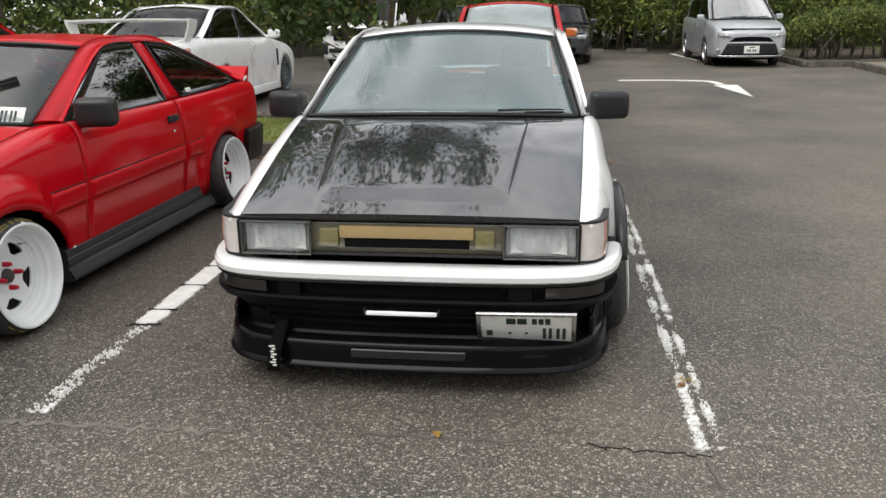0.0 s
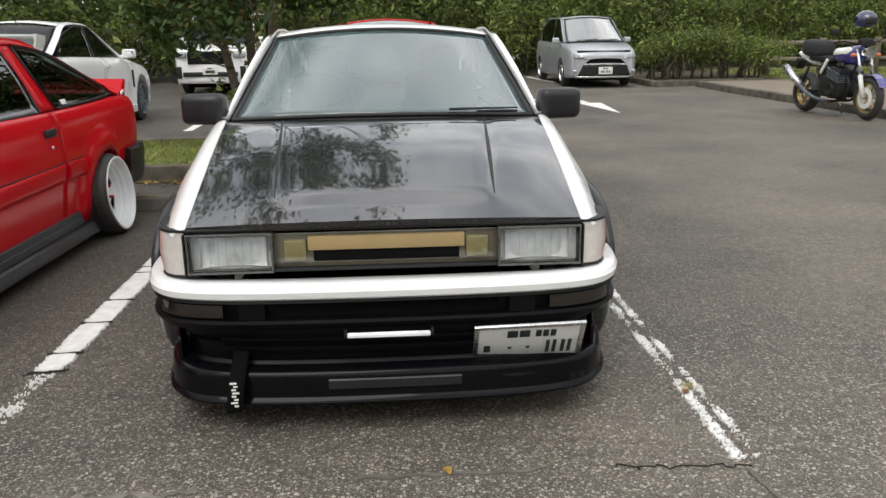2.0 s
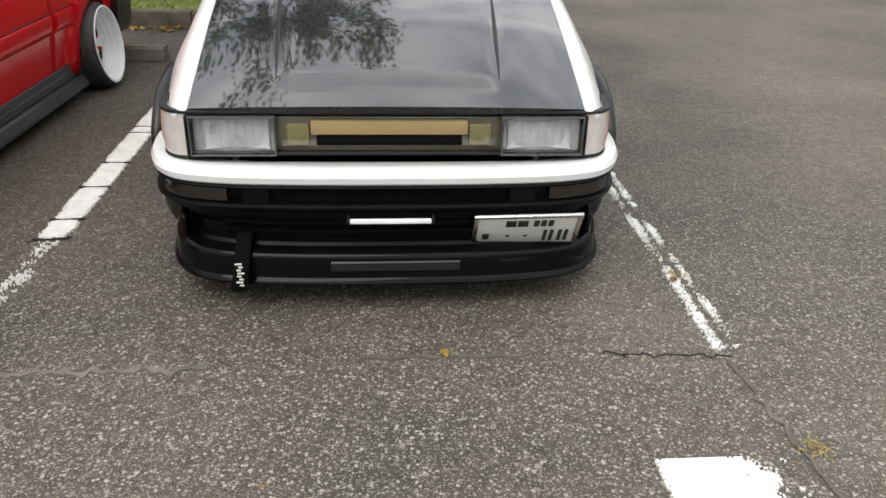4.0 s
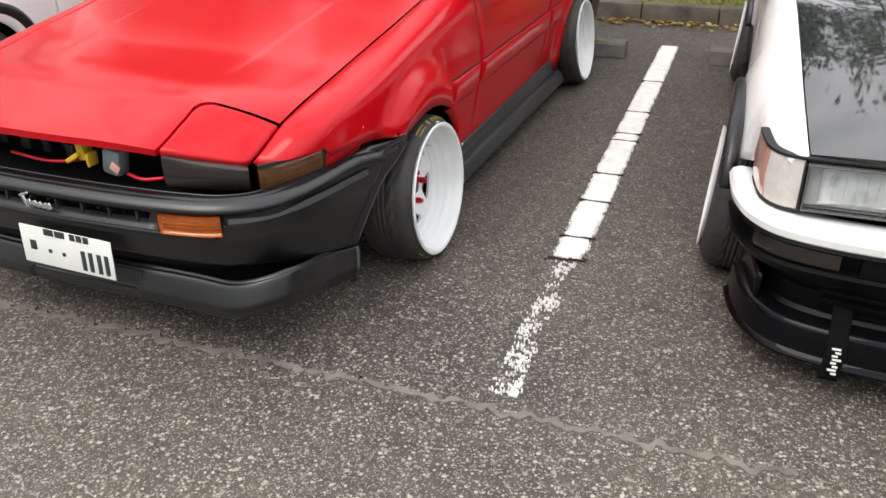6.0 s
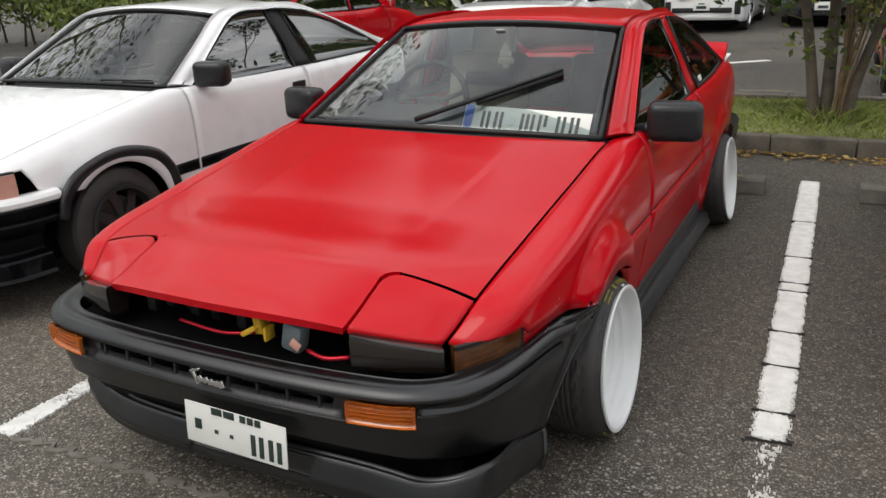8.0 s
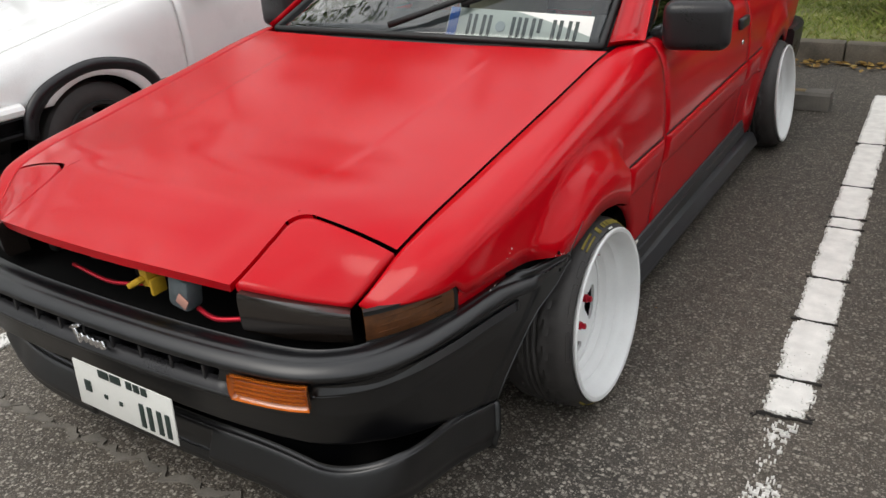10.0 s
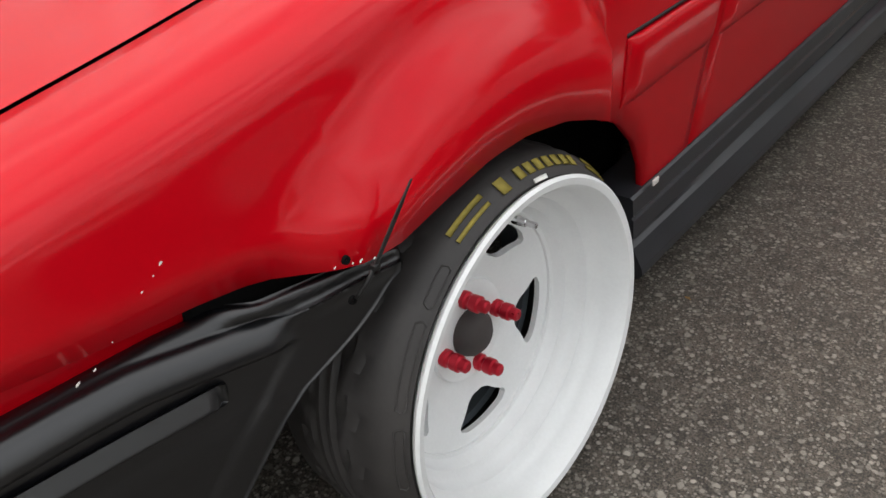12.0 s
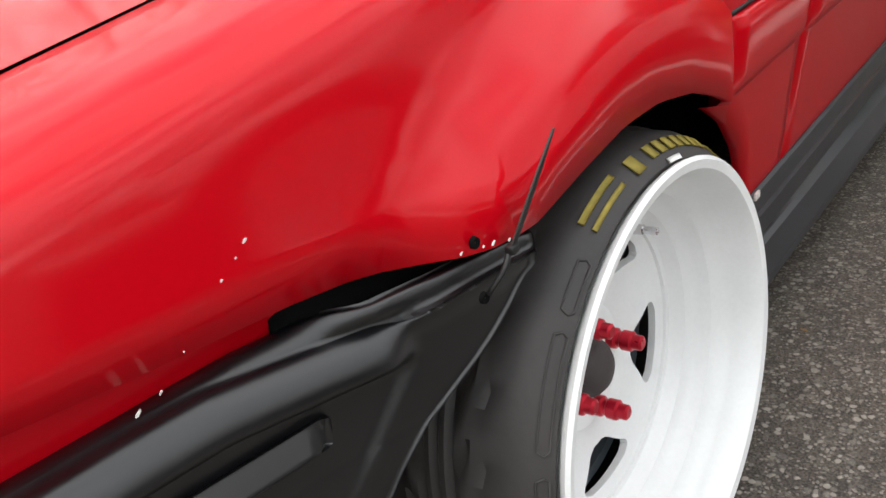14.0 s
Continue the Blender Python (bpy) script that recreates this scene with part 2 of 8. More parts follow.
TURF = surf("turf", (0.13, 0.14, 0.04), 0.95, var=0.35, scale=4, fine=60, bump=1.0, col2=(0.17, 0.18, 0.06))
GRASS = leaf_material("grass_blade", (0.12, 0.17, 0.035), (0.30, 0.33, 0.09), (0.34, 0.29, 0.14))
LEAF = leaf_material("broad_leaf", (0.035, 0.065, 0.018), (0.10, 0.16, 0.04), (0.22, 0.17, 0.05))
HEDGE = leaf_material("hedge_leaf", (0.035, 0.06, 0.016), (0.22, 0.27, 0.065), (0.34, 0.33, 0.09))
WOOD_LEAF = leaf_material("woodland_leaf", (0.022, 0.042, 0.014), (0.18, 0.24, 0.06), (0.34, 0.34, 0.11))
FALLEN = leaf_material("fallen_leaf", (0.20, 0.11, 0.03), (0.42, 0.28, 0.08), (0.5, 0.36, 0.12))
BARK = surf("bark", (0.115, 0.092, 0.070), 0.9, var=0.4, scale=8, fine=70, bump=1.0)
SUCKER = surf("thin_brown_shoot", (0.20, 0.135, 0.075), 0.85, var=0.3, scale=12, fine=90, bump=0.5)
TIMBER = surf("weathered_fence_wood", (0.17, 0.14, 0.105), 0.85, var=0.3, scale=6, fine=90, bump=0.8)
RED = surf("red_paint", (0.48, 0.0010, 0.007), 0.45, coat=0.56, coat_rough=0.12, var=0.05, scale=2.5, fine=400, rvar=0.05, spec=0.03)
WHITE = surf("white_paint", (0.84, 0.84, 0.83), 0.3, coat=0.8, coat_rough=0.05, var=0.03, scale=3, fine=300)
BLACKGLOSS = surf("black_paint", (0.003, 0.003, 0.004), 0.30, coat=0.26, coat_rough=0.05, var=0.2, scale=4, fine=300, spec=0.03)
DEEPBLACK = surf("satin_black_paint", (0.0035, 0.0035, 0.004), 0.36, var=0.3, scale=6, fine=260, spec=0.13)
CARBON = surf("dark_hood_paint", (0.008, 0.008, 0.010), 0.25, coat=1.0, coat_rough=0.034, var=0.2, scale=3, fine=500, rvar=0.03, spec=0.1, coat_ior=1.95)
SILVER = surf("silver_paint", (0.44, 0.455, 0.48), 0.32, metal=0.25, coat=0.8, var=0.04, scale=3, fine=500)
ORANGE = surf("orange_paint", (0.62, 0.16, 0.03), 0.3, coat=0.9, var=0.04, scale=3, fine=400)
DARKBLUE = surf("dark_car_paint", (0.018, 0.020, 0.024), 0.25, coat=1.0, var=0.1, scale=3, fine=400)
SATIN = surf("black_plastic", (0.015, 0.0145, 0.016), 0.32, var=0.3, scale=7, fine=220, bump=0.12, rvar=0.07, spec=0.42)
SKIRT = surf("grey_black_plastic", (0.028, 0.029, 0.033), 0.34, var=0.25, scale=6, fine=200, bump=0.08, spec=0.5)
TRIM = surf("black_rubber_trim", (0.006, 0.006, 0.006), 0.55, var=0.2, scale=12, fine=200)
# near-black: puts the shade of openings into the colour; the tow strap shares it
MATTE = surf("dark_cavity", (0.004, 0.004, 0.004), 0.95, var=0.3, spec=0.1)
RUBBER = surf("tyre_rubber", (0.033, 0.030, 0.0285), 0.62, var=0.3, scale=14, fine=200, bump=0.15)
RIMWHITE = surf("white_wheel_paint", (0.77, 0.785, 0.78), 0.38, coat=0.3, var=0.05, scale=9, fine=200, rvar=0.08)
RIMBLACK = surf("black_wheel_paint", (0.02, 0.02, 0.02), 0.4, var=0.2, scale=9)
ALLOY = surf("alloy", (0.62, 0.62, 0.63), 0.28, metal=1.0, var=0.06, scale=12)
CHROME = surf("chrome", (0.75, 0.75, 0.76), 0.08, metal=1.0, var=0.03)
REDMETAL = surf("red_anodised_metal", (0.50, 0.012, 0.03), 0.32, metal=0.55, var=0.1, scale=30)
CAP = surf("dull_black_cap", (0.045, 0.038, 0.036), 0.75, var=0.2, scale=30, bump=0.2)
AMBER = surf("amber_lens", (0.52, 0.13, 0.015), 0.18, coat=1.0, var=0.15, scale=25)
SMOKED = surf("smoked_lens", (0.014, 0.010, 0.008), 0.2, coat=0.55, var=0.2, scale=20)
SMOKEAMBER = surf("smoked_amber_lens", (0.090, 0.030, 0.007), 0.15, coat=0.6, var=0.3, scale=30)
REFLECTOR = surf("lamp_reflector", (0.92, 0.93, 0.94), 0.35, metal=0.0, var=0.1, scale=20)
FRAMEGREY = surf("grey_lamp_frame", (0.07, 0.072, 0.068), 0.3, coat=0.3, var=0.12, scale=20)
LAMPBODY = surf("lamp_bowl", (0.82, 0.83, 0.84), 0.3, metal=0.0, coat=0.5, var=0.28, scale=16, fine=60)
CORNER = surf("pale_corner_lens", (0.62, 0.57, 0.53), 0.18, coat=1.0, var=0.10, scale=22, fine=90)
PINKLENS = surf("side_lens", (0.55, 0.28, 0.22), 0.15, coat=1.0, var=0.06, scale=30)
YELLOWLENS = surf("yellow_lens", (0.17, 0.15, 0.062), 0.15, coat=1.0, var=0.15, scale=30)
GOLD = surf("gold_grille_paint", (0.33, 0.235, 0.105), 0.5, var=0.08, scale=10)
OLIVE = surf("smoked_grille_glass", (0.105, 0.092, 0.060), 0.15, coat=1.0, var=0.15, scale=20)
PLATE = surf("plate_white", (0.74, 0.74, 0.70), 0.45, var=0.05, scale=10)
INK = surf("plate_ink", (0.02, 0.035, 0.03), 0.5, var=0.1)
BLUE = surf("plate_blue", (0.03, 0.12, 0.5), 0.5, var=0.1)
YELLOW = surf("yellow_tyre_mark", (0.27, 0.215, 0.038), 0.75, var=0.25, scale=60)
BRACKET = surf("yellow_bracket", (0.55, 0.33, 0.02), 0.5, var=0.2, scale=15)
STEELGREY = surf("grey_housing", (0.10, 0.12, 0.13), 0.5, var=0.2, scale=15)
CHIP = surf("bare_chip", (0.7, 0.66, 0.62), 0.7, var=0.15, scale=80)
FABRIC = surf("dark_fabric", (0.03, 0.03, 0.034), 0.9, var=0.3, scale=20, bump=0.3)
CREAM = surf("cream_seat", (0.42, 0.38, 0.28), 0.8, var=0.1, scale=12)
BLUEPAINT = surf("blue_tank_paint", (0.035, 0.03, 0.20), 0.25, coat=1.0, var=0.05)
GOLDWHEEL = surf("gold_wheel", (0.45, 0.33, 0.13), 0.35, metal=0.6, var=0.1)
NAVY = surf("navy_helmet", (0.02, 0.025, 0.07), 0.15, coat=1.0, var=0.1)
GLASS = pane("windscreen_glass", (0.62, 0.70, 0.69))
CLEARSIDE = pane("clear_side_glass", (0.86, 0.88, 0.87), gain=0.8)
SIDEGLASS = pane("side_window_glass", (0.10, 0.115, 0.115), gain=0.24)
PLASTIC = surf("weathered_bumper_plastic", (0.0030, 0.0031, 0.0040), 0.34, var=0.25, scale=7, fine=220, rvar=0.05, spec=0.70)
# these three panes carry part of the sky's reflection as pale colour
MIRRORED = pane("sky_sheen_windscreen_glass", (0.50, 0.60, 0.60), 0.10, gain=3.2, sky_sheen=0.12, sheen_col=(0.40, 0.60, 0.60))
SKYGLASS = pane("bright_windscreen_glass", (0.30, 0.34, 0.34), 0.03, gain=5.0, sky_sheen=0.10, sheen_col=(0.75, 0.78, 0.78))
PALEGLASS = pane("pale_screen_glass", (0.2, 0.23, 0.23), 0.04, gain=4.0, sky_sheen=0.75, sheen_col=(0.46, 0.52, 0.52))
TINTED = pane("tinted_glass", (0.10, 0.115, 0.115), gain=0.9)
LENS = pane("clear_lens", (0.97, 0.98, 0.98), gain=1.2)

# ---- building tools ----
def part(name, bm, material, parent=None, label="", sharp=0.6):
    """Links a bmesh as one mesh object, under a thing or a part."""
    for f in bm.faces:
        f.smooth = True
    for e in bm.edges:
        if len(e.link_faces) == 2 and e.calc_face_angle(0) > sharp:
            e.smooth = False
    me = bpy.data.meshes.new(name)
    bm.to_mesh(me)
    bm.free()
    me.materials.append(material)
    ob = new(name, me)
    if parent:
        ob.parent = parent
    if label:
        ob["label"] = label
    return ob


def thing(name, label, category, x=0, y=0, z=0, rz=0, group=""):
    ob = new(name)
    ob.empty_display_size = 0.1
    ob.matrix_basis = pose(x, y, z, 0, 0, rz)
    return tagged(ob, label, category, group)


def crom(pts, t):
    """A point of a smooth curve through pts; t runs from 0 to len(pts) - 1."""
    p = np.asarray(pts, float)
    n = len(p) - 1
    i = int(min(max(math.floor(t), 0), n - 1))
    f = t - i
    a, b = p[i], p[i + 1]
    z = p[i - 1] if i > 0 else 2 * a - b
    c = p[i + 2] if i < n - 1 else 2 * b - a
    return 0.5 * (2 * a + (b - z) * f + (2 * z - 5 * a + 4 * b - c) * f * f + (3 * a - z - 3 * b + c) * f ** 3)


def herm(ys, vals, y):
    """Smooth values between keys at uneven places."""
    ys = np.asarray(ys, float)
    v = np.asarray(vals, float)
    n = len(ys)
    if y <= ys[0]:
        return v[0] + (v[1] - v[0]) * (y - ys[0]) / (ys[1] - ys[0])
    if y >= ys[-1]:
        return v[-1]
    i = int(np.searchsorted(ys, y) - 1)
    h = ys[i + 1] - ys[i]
    f = (y - ys[i]) / h

    def slope(k):
        if k == 0:
            return (v[1] - v[0]) / (ys[1] - ys[0])
        if k == n - 1:
            return (v[-1] - v[-2]) / (ys[-1] - ys[-2])
        return (v[k + 1] - v[k - 1]) / (ys[k + 1] - ys[k - 1])

    return ((1 + 2 * f) * (1 - f) ** 2 * v[i] + f * (1 - f) ** 2 * h * slope(i) + f * f * (3 - 2 * f) * v[i + 1] + f * f * (f - 1) * h * slope(i + 1))


def sheet(f, us, vs, flange=0.012, flip=False, bm=None):
    """A curved panel from f(u, v), with its rim folded in."""
    bm = bm or bmesh.new()
    P = np.array([[f(u, v) for v in vs] for u in us], float)
    du, dv = np.gradient(P, axis=0), np.gradient(P, axis=1)
    N = np.cross(du, dv)
    N /= np.linalg.norm(N, axis=2, keepdims=True) + 1e-12
    if flip:
        N = -N
    nu, nv = len(us), len(vs)
    V = [[bm.verts.new(P[i, j]) for j in range(nv)] for i in range(nu)]

    def face(a, b, c, d):
        try:
            bm.faces.new((d, c, b, a) if flip else (a, b, c, d))
        except ValueError:
            pass

    for i in range(nu - 1):
        for j in range(nv - 1):
            face(V[i][j], V[i + 1][j], V[i + 1][j + 1], V[i][j + 1])
    if flange:
        ring = [(i, 0) for i in range(nu)] + [(nu - 1, j) for j in range(1, nv)] + [(i, nv - 1) for i in range(nu - 2, -1, -1)] + [(0, j) for j in range(nv - 2, 0, -1)]
        low = [bm.verts.new(P[i, j] - N[i, j] * flange) for i, j in ring]
        for k in range(len(ring)):
            a, b = ring[k], ring[(k + 1) % len(ring)]
            face(V[b[0]][b[1]], V[a[0]][a[1]], low[k], low[(k + 1) % len(ring)])
    return bm


def lin(a, b, n):
    return list(np.linspace(a, b, n))


def box(bm, c, s, bevel=0.0, m=None, seg=2):
    """A box with rounded edges, centred at c, of size s; m turns it about c."""
    r = bmesh.ops.create_cube(bm, size=1.0)
    vs = r["verts"]
    bmesh.ops.scale(bm, vec=s, verts=vs)
    if bevel:
        es = list({e for v in vs for e in v.link_edges})
        o = bmesh.ops.bevel(bm, geom=es, offset=bevel, segments=seg, profile=0.5, affect="EDGES", clamp_overlap=True)
        vs = list({v for f in o["faces"] for v in f.verts} | {v for v in vs if v.is_valid})
    if m:
        bmesh.ops.transform(bm, matrix=m, verts=vs)
    bmesh.ops.translate(bm, vec=c, verts=vs)
    return bm


def boxed(c, s, bevel=0.0, m=None, seg=2):
    return box(bmesh.new(), c, s, bevel, m, seg)


def lathe(profile, n=64, axis="x", closed=False, bm=None):
    """Turns (along, radius) pairs about the axis."""
    bm = bm or bmesh.new()
    rings = []
    for k in range(n):
        a = 2 * math.pi * k / n
        row = []
        for d, r in profile:
            c, s = r * math.cos(a), r * math.sin(a)
            row.append(bm.verts.new({"x": (d, c, s), "y": (c, d, s), "z": (c, s, d)}[axis]))
        rings.append(row)
    m = len(profile)
    for k in range(n):
        p, q = rings[k], rings[(k + 1) % n]
        for j in range(m if closed else m - 1):
            bm.faces.new((p[j], p[(j + 1) % m], q[(j + 1) % m], q[j]))
    bmesh.ops.recalc_face_normals(bm, faces=bm.faces[:])
    return bm


def tube(pts, r, n=8, bm=None, smooth=0):
    """A round bar along pts; r is one radius or one for each point. Ends closed."""
    bm = bm or bmesh.new()
    P = [Vector(p) for p in pts]
    if smooth:
        P = [Vector(crom(pts, t)) for t in np.linspace(0, len(pts) - 1, smooth)]
    R = list(r) if hasattr(r, "__len__") else [r] * len(P)
    if len(R) != len(P):
        R = [float(np.interp(k / (len(P) - 1), np.linspace(0, 1, len(R)), R)) for k in range(len(P))]
    rows, side = [], None
    for k, p in enumerate(P):
        d = (P[min(k + 1, len(P) - 1)] - P[max(k - 1, 0)]).normalized()
        if side is None:
            side = d.orthogonal().normalized()
        side = (side - d * side.dot(d)).normalized()
        up = d.cross(side)
        rows.append([bm.verts.new(p + R[k] * (math.cos(2 * math.pi * j / n) * side + math.sin(2 * math.pi * j / n) * up)) for j in range(n)])
    for a, b in zip(rows, rows[1:]):
        for j in range(n):
            bm.faces.new((a[j], a[(j + 1) % n], b[(j + 1) % n], b[j]))
    bm.faces.new(rows[0][::-1])
    bm.faces.new(rows[-1])
    return bm


def sweep(path, profile, bm=None, cap=True, taper=None):
    """Carries a closed profile of (out, z) along a path of (x, y); out points to the path's right-hand side. taper(k, n) may shift the profile."""
    bm = bm or bmesh.new()
    P = np.asarray(path, float)
    T = np.gradient(P, axis=0)
    T /= np.linalg.norm(T, axis=1, keepdims=True)
    N = np.stack([T[:, 1], -T[:, 0]], 1)
    rows = []
    for k in range(len(P)):
        prof = taper(k / (len(P) - 1), profile) if taper else profile
        rows.append([bm.verts.new((P[k][0] + N[k][0] * o, P[k][1] + N[k][1] * o, z)) for o, z in prof])
    m = len(profile)
    for a, b in zip(rows, rows[1:]):
        for j in range(m):
            bm.faces.new((a[j], a[(j + 1) % m], b[(j + 1) % m], b[j]))
    if cap:
        bm.faces.new(rows[0][::-1])
        bm.faces.new(rows[-1])
    bmesh.ops.recalc_face_normals(bm, faces=bm.faces[:])
    return bm


def plan_curve(half, n=64):
    """A smooth U-shaped plan from its right half, (x, y) from the middle outwards, running from left to right."""
    pts = [(-x, y) for x, y in half[:0:-1]] + list(half)
    return [tuple(crom(pts, t)) for t in np.linspace(0, len(pts) - 1, n)]


def cut_curve(path, x0, x1):
    return [p for p in path if x0 <= p[0] <= x1]


def loft(rings, bm=None, cap=True):
    bm = bm or bmesh.new()
    rows = [[bm.verts.new(p) for p in ring] for ring in rings]
    m = len(rows[0])
    for a, b in zip(rows, rows[1:]):
        for j in range(m):
            bm.faces.new((a[j], a[(j + 1) % m], b[(j + 1) % m], b[j]))
    if cap:
        bm.faces.new(rows[0][::-1])
        bm.faces.new(rows[-1])
    bmesh.ops.recalc_face_normals(bm, faces=bm.faces[:])
    return bm


def quads_object(name, verts, material, parent=None, per=4):
    """One mesh of many loose four-cornered leaves; verts is (n, 4, 3)."""
    v = np.asarray(verts, np.float32).reshape(-1, 3)
    n = len(v) // per
    me = bpy.data.meshes.new(name)
    me.vertices.add(len(v))
    me.vertices.foreach_set("co", v.ravel())
    me.loops.add(n * per)
    me.loops.foreach_set("vertex_index", np.arange(n * per, dtype=np.int32))
    me.polygons.add(n)
    me.polygons.foreach_set("loop_start", np.arange(0, n * per, per, dtype=np.int32))
    me.polygons.foreach_set("loop_total", np.full(n, per, np.int32))
    me.update(calc_edges=True)
    me.materials.append(material)
    ob = new(name, me)
    if parent:
        ob.parent = parent
    return ob


def leaf_quads(centres, size, rng, flat=0.0, slim=0.5):
    """Pointed leaves, turned at random, at the centres."""
    c = np.asarray(centres, float)
    n = len(c)
    d = rng.normal(size=(n, 3))
    d[:, 2] *= 1 - flat
    d /= np.linalg.norm(d, axis=1, keepdims=True)
    e = rng.normal(size=(n, 3))
    e[:, 2] *= 1 - flat
    e = np.cross(d, e)
    e /= np.linalg.norm(e, axis=1, keepdims=True) + 1e-9
    if flat:
        e = np.stack([-d[:, 1], d[:, 0], rng.normal(size=n) * 0.3], 1)
    s = (size * rng.uniform(0.6, 1.35, n))[:, None]
    up = np.cross(d, e) * s * 0.12
    return np.stack([c - d * s, c - e * s * slim + up, c + d * s, c + e * s * slim + up], 1)

# ---- ground, lines, island, hedges ----
rng = np.random.default_rng(7)


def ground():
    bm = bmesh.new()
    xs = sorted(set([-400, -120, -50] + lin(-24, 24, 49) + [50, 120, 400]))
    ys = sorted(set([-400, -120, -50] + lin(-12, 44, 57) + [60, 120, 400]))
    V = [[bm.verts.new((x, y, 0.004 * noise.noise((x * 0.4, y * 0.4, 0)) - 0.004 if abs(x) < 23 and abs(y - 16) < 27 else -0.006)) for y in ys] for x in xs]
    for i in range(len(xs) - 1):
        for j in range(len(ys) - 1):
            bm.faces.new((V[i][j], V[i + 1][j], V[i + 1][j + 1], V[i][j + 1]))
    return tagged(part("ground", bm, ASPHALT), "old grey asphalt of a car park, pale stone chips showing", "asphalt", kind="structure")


ground()


def worn_patch(x0, x1, y0, y1, worn, seed, cell=0.0038, along="y"):
    """A thin skin of road paint with ragged edges; worn(x, y) is 0 for whole paint and 1 for none left."""
    bm = bmesh.new()
    nx, ny = max(2, int((x1 - x0) / cell)), max(2, int((y1 - y0) / cell))
    keep = {}
    for i in range(nx):
        for j in range(ny):
            x, y = x0 + (i + 0.5) * (x1 - x0) / nx, y0 + (j + 0.5) * (y1 - y0) / ny
            e = min(x - x0, x1 - x) if along == "y" else min(y - y0, y1 - y)
            e2 = min(y - y0, y1 - y) if along == "y" else min(x - x0, x1 - x)
            q = noise.noise((x * 42, y * 60, seed)) * 0.35 + noise.noise((x * 150, y * 190, seed + 5)) * 0.62 + noise.noise((x * 12, y * 9, seed + 9)) * 0.35
            edge = max(0, 1 - e / 0.026) * 0.95 + max(0, 1 - e2 / 0.014) * 0.4
            keep[i, j] = q + 1.0 - 2.0 * worn(x, y) - edge * 0.9 > 0.12
    vert = {}

    def v(i, j):
        if (i, j) not in vert:
            vert[i, j] = bm.verts.new((x0 + i * (x1 - x0) / nx, y0 + j * (y1 - y0) / ny, 0.0035))
        return vert[i, j]

    for (i, j), k in keep.items():
        if k:
            bm.faces.new((v(i, j), v(i + 1, j), v(i + 1, j + 1), v(i, j + 1)))
    r = bmesh.ops.extrude_edge_only(bm, edges=[e for e in bm.edges if len(e.link_faces) == 1])
    bmesh.ops.translate(bm, vec=(0, 0, -0.008), verts=[g for g in r["geom"] if isinstance(g, bmesh.types.BMVert)])
    return bm


def painted_line(label, x, y_from, cuts, y_to, wear, seed, width=0.128, slope=0.0):
    """A bay line along y in pieces between its cracks."""
    t = thing("parking_line", label, "road marking", x, 0, 0, math.degrees(math.atan(-slope)))
    ys = [y_from, *cuts, y_to]
    for k, (a, b) in enumerate(zip(ys, ys[1:])):
        part("paint_patch", worn_patch(-width / 2, width / 2, a + (0.006 if k else 0), b - 0.006, wear, seed + k), LINE, t)
    t["kind"] = "structure"
    return t


painted_line("cracked white parking line beside the red car, front end worn away", -1.775, 2.42,
             [3.27, 3.46, 3.82, 4.14, 4.61, 4.72, 5.10, 5.74], 6.72, lambda x, y: float(np.interp(y, [2.4, 2.75, 2.95, 3.1, 3.24, 3.3, 3.6, 5], [0.53, 0.54, 0.57, 0.60, 0.51, 0.28, 0.19, 0.13])), 3)
painted_line("badly flaked white parking line beside the dark-hooded car", 0.628, 2.40,
             [3.0, 3.62, 4.4], 6.7, lambda x, y: 0.46 + 0.22 * math.exp(-((x - 0.004 - 0.012 * noise.noise((1, y * 4, 9))) / 0.014) ** 2) + 0.26 * noise.noise((x * 9, y * 5, 4)), 21)
painted_line("worn white parking line on the far side of the red car", -4.20, 2.32,
             [3.0, 4.2], 6.7, lambda x, y: float(np.interp(y, [2.3, 2.6, 3.2], [0.22, 0.4, 0.2])), 33, 0.125)
rect = tagged(part("road_marking", worn_patch(0.222, 0.585, 1.50, 1.906, lambda x, y: 0.04 + 0.62 * min(1, max(0, (x - 0.40) / 0.09)) * (0.72 + 0.6 * noise.noise((x * 14, y * 14, 2))), 51, 0.006), LINE), "white painted block of a road marking with one flaked side", "road marking", kind="structure")


def strip_along(pts, width, z, ragged, seed):
    """A thin ragged band on the ground along a curve of (x, y)."""
    bm = bmesh.new()
    rows = []
    n = len(pts)
    for k, (x, y) in enumerate(pts):
        ax, ay = pts[max(k - 1, 0)]
        bx, by = pts[min(k + 1, n - 1)]
        d = math.hypot(bx - ax, by - ay) or 1
        nx, ny = -(by - ay) / d, (bx - ax) / d
        w1 = width * max(0.03, 0.5 + ragged * noise.noise((k * 0.35, seed, 0)))
        w2 = width * max(0.03, 0.5 + ragged * noise.noise((k * 0.35, seed, 7)))
        off = ragged * width * noise.noise((k * 0.16, seed, 3))
        rows.append((bm.verts.new((x + nx * (off + w1), y + ny * (off + w1), z)), bm.verts.new((x + nx * (off - w2), y + ny * (off - w2), z))))
    for a, b in zip(rows, rows[1:]):
        bm.faces.new((a[0], a[1], b[1], b[0]))
    r = bmesh.ops.extrude_edge_only(bm, edges=[e for e in bm.edges if len(e.link_faces) == 1])
    bmesh.ops.translate(bm, vec=(0, 0, -0.007), verts=[g for g in r["geom"] if isinstance(g, bmesh.types.BMVert)])
    return bm


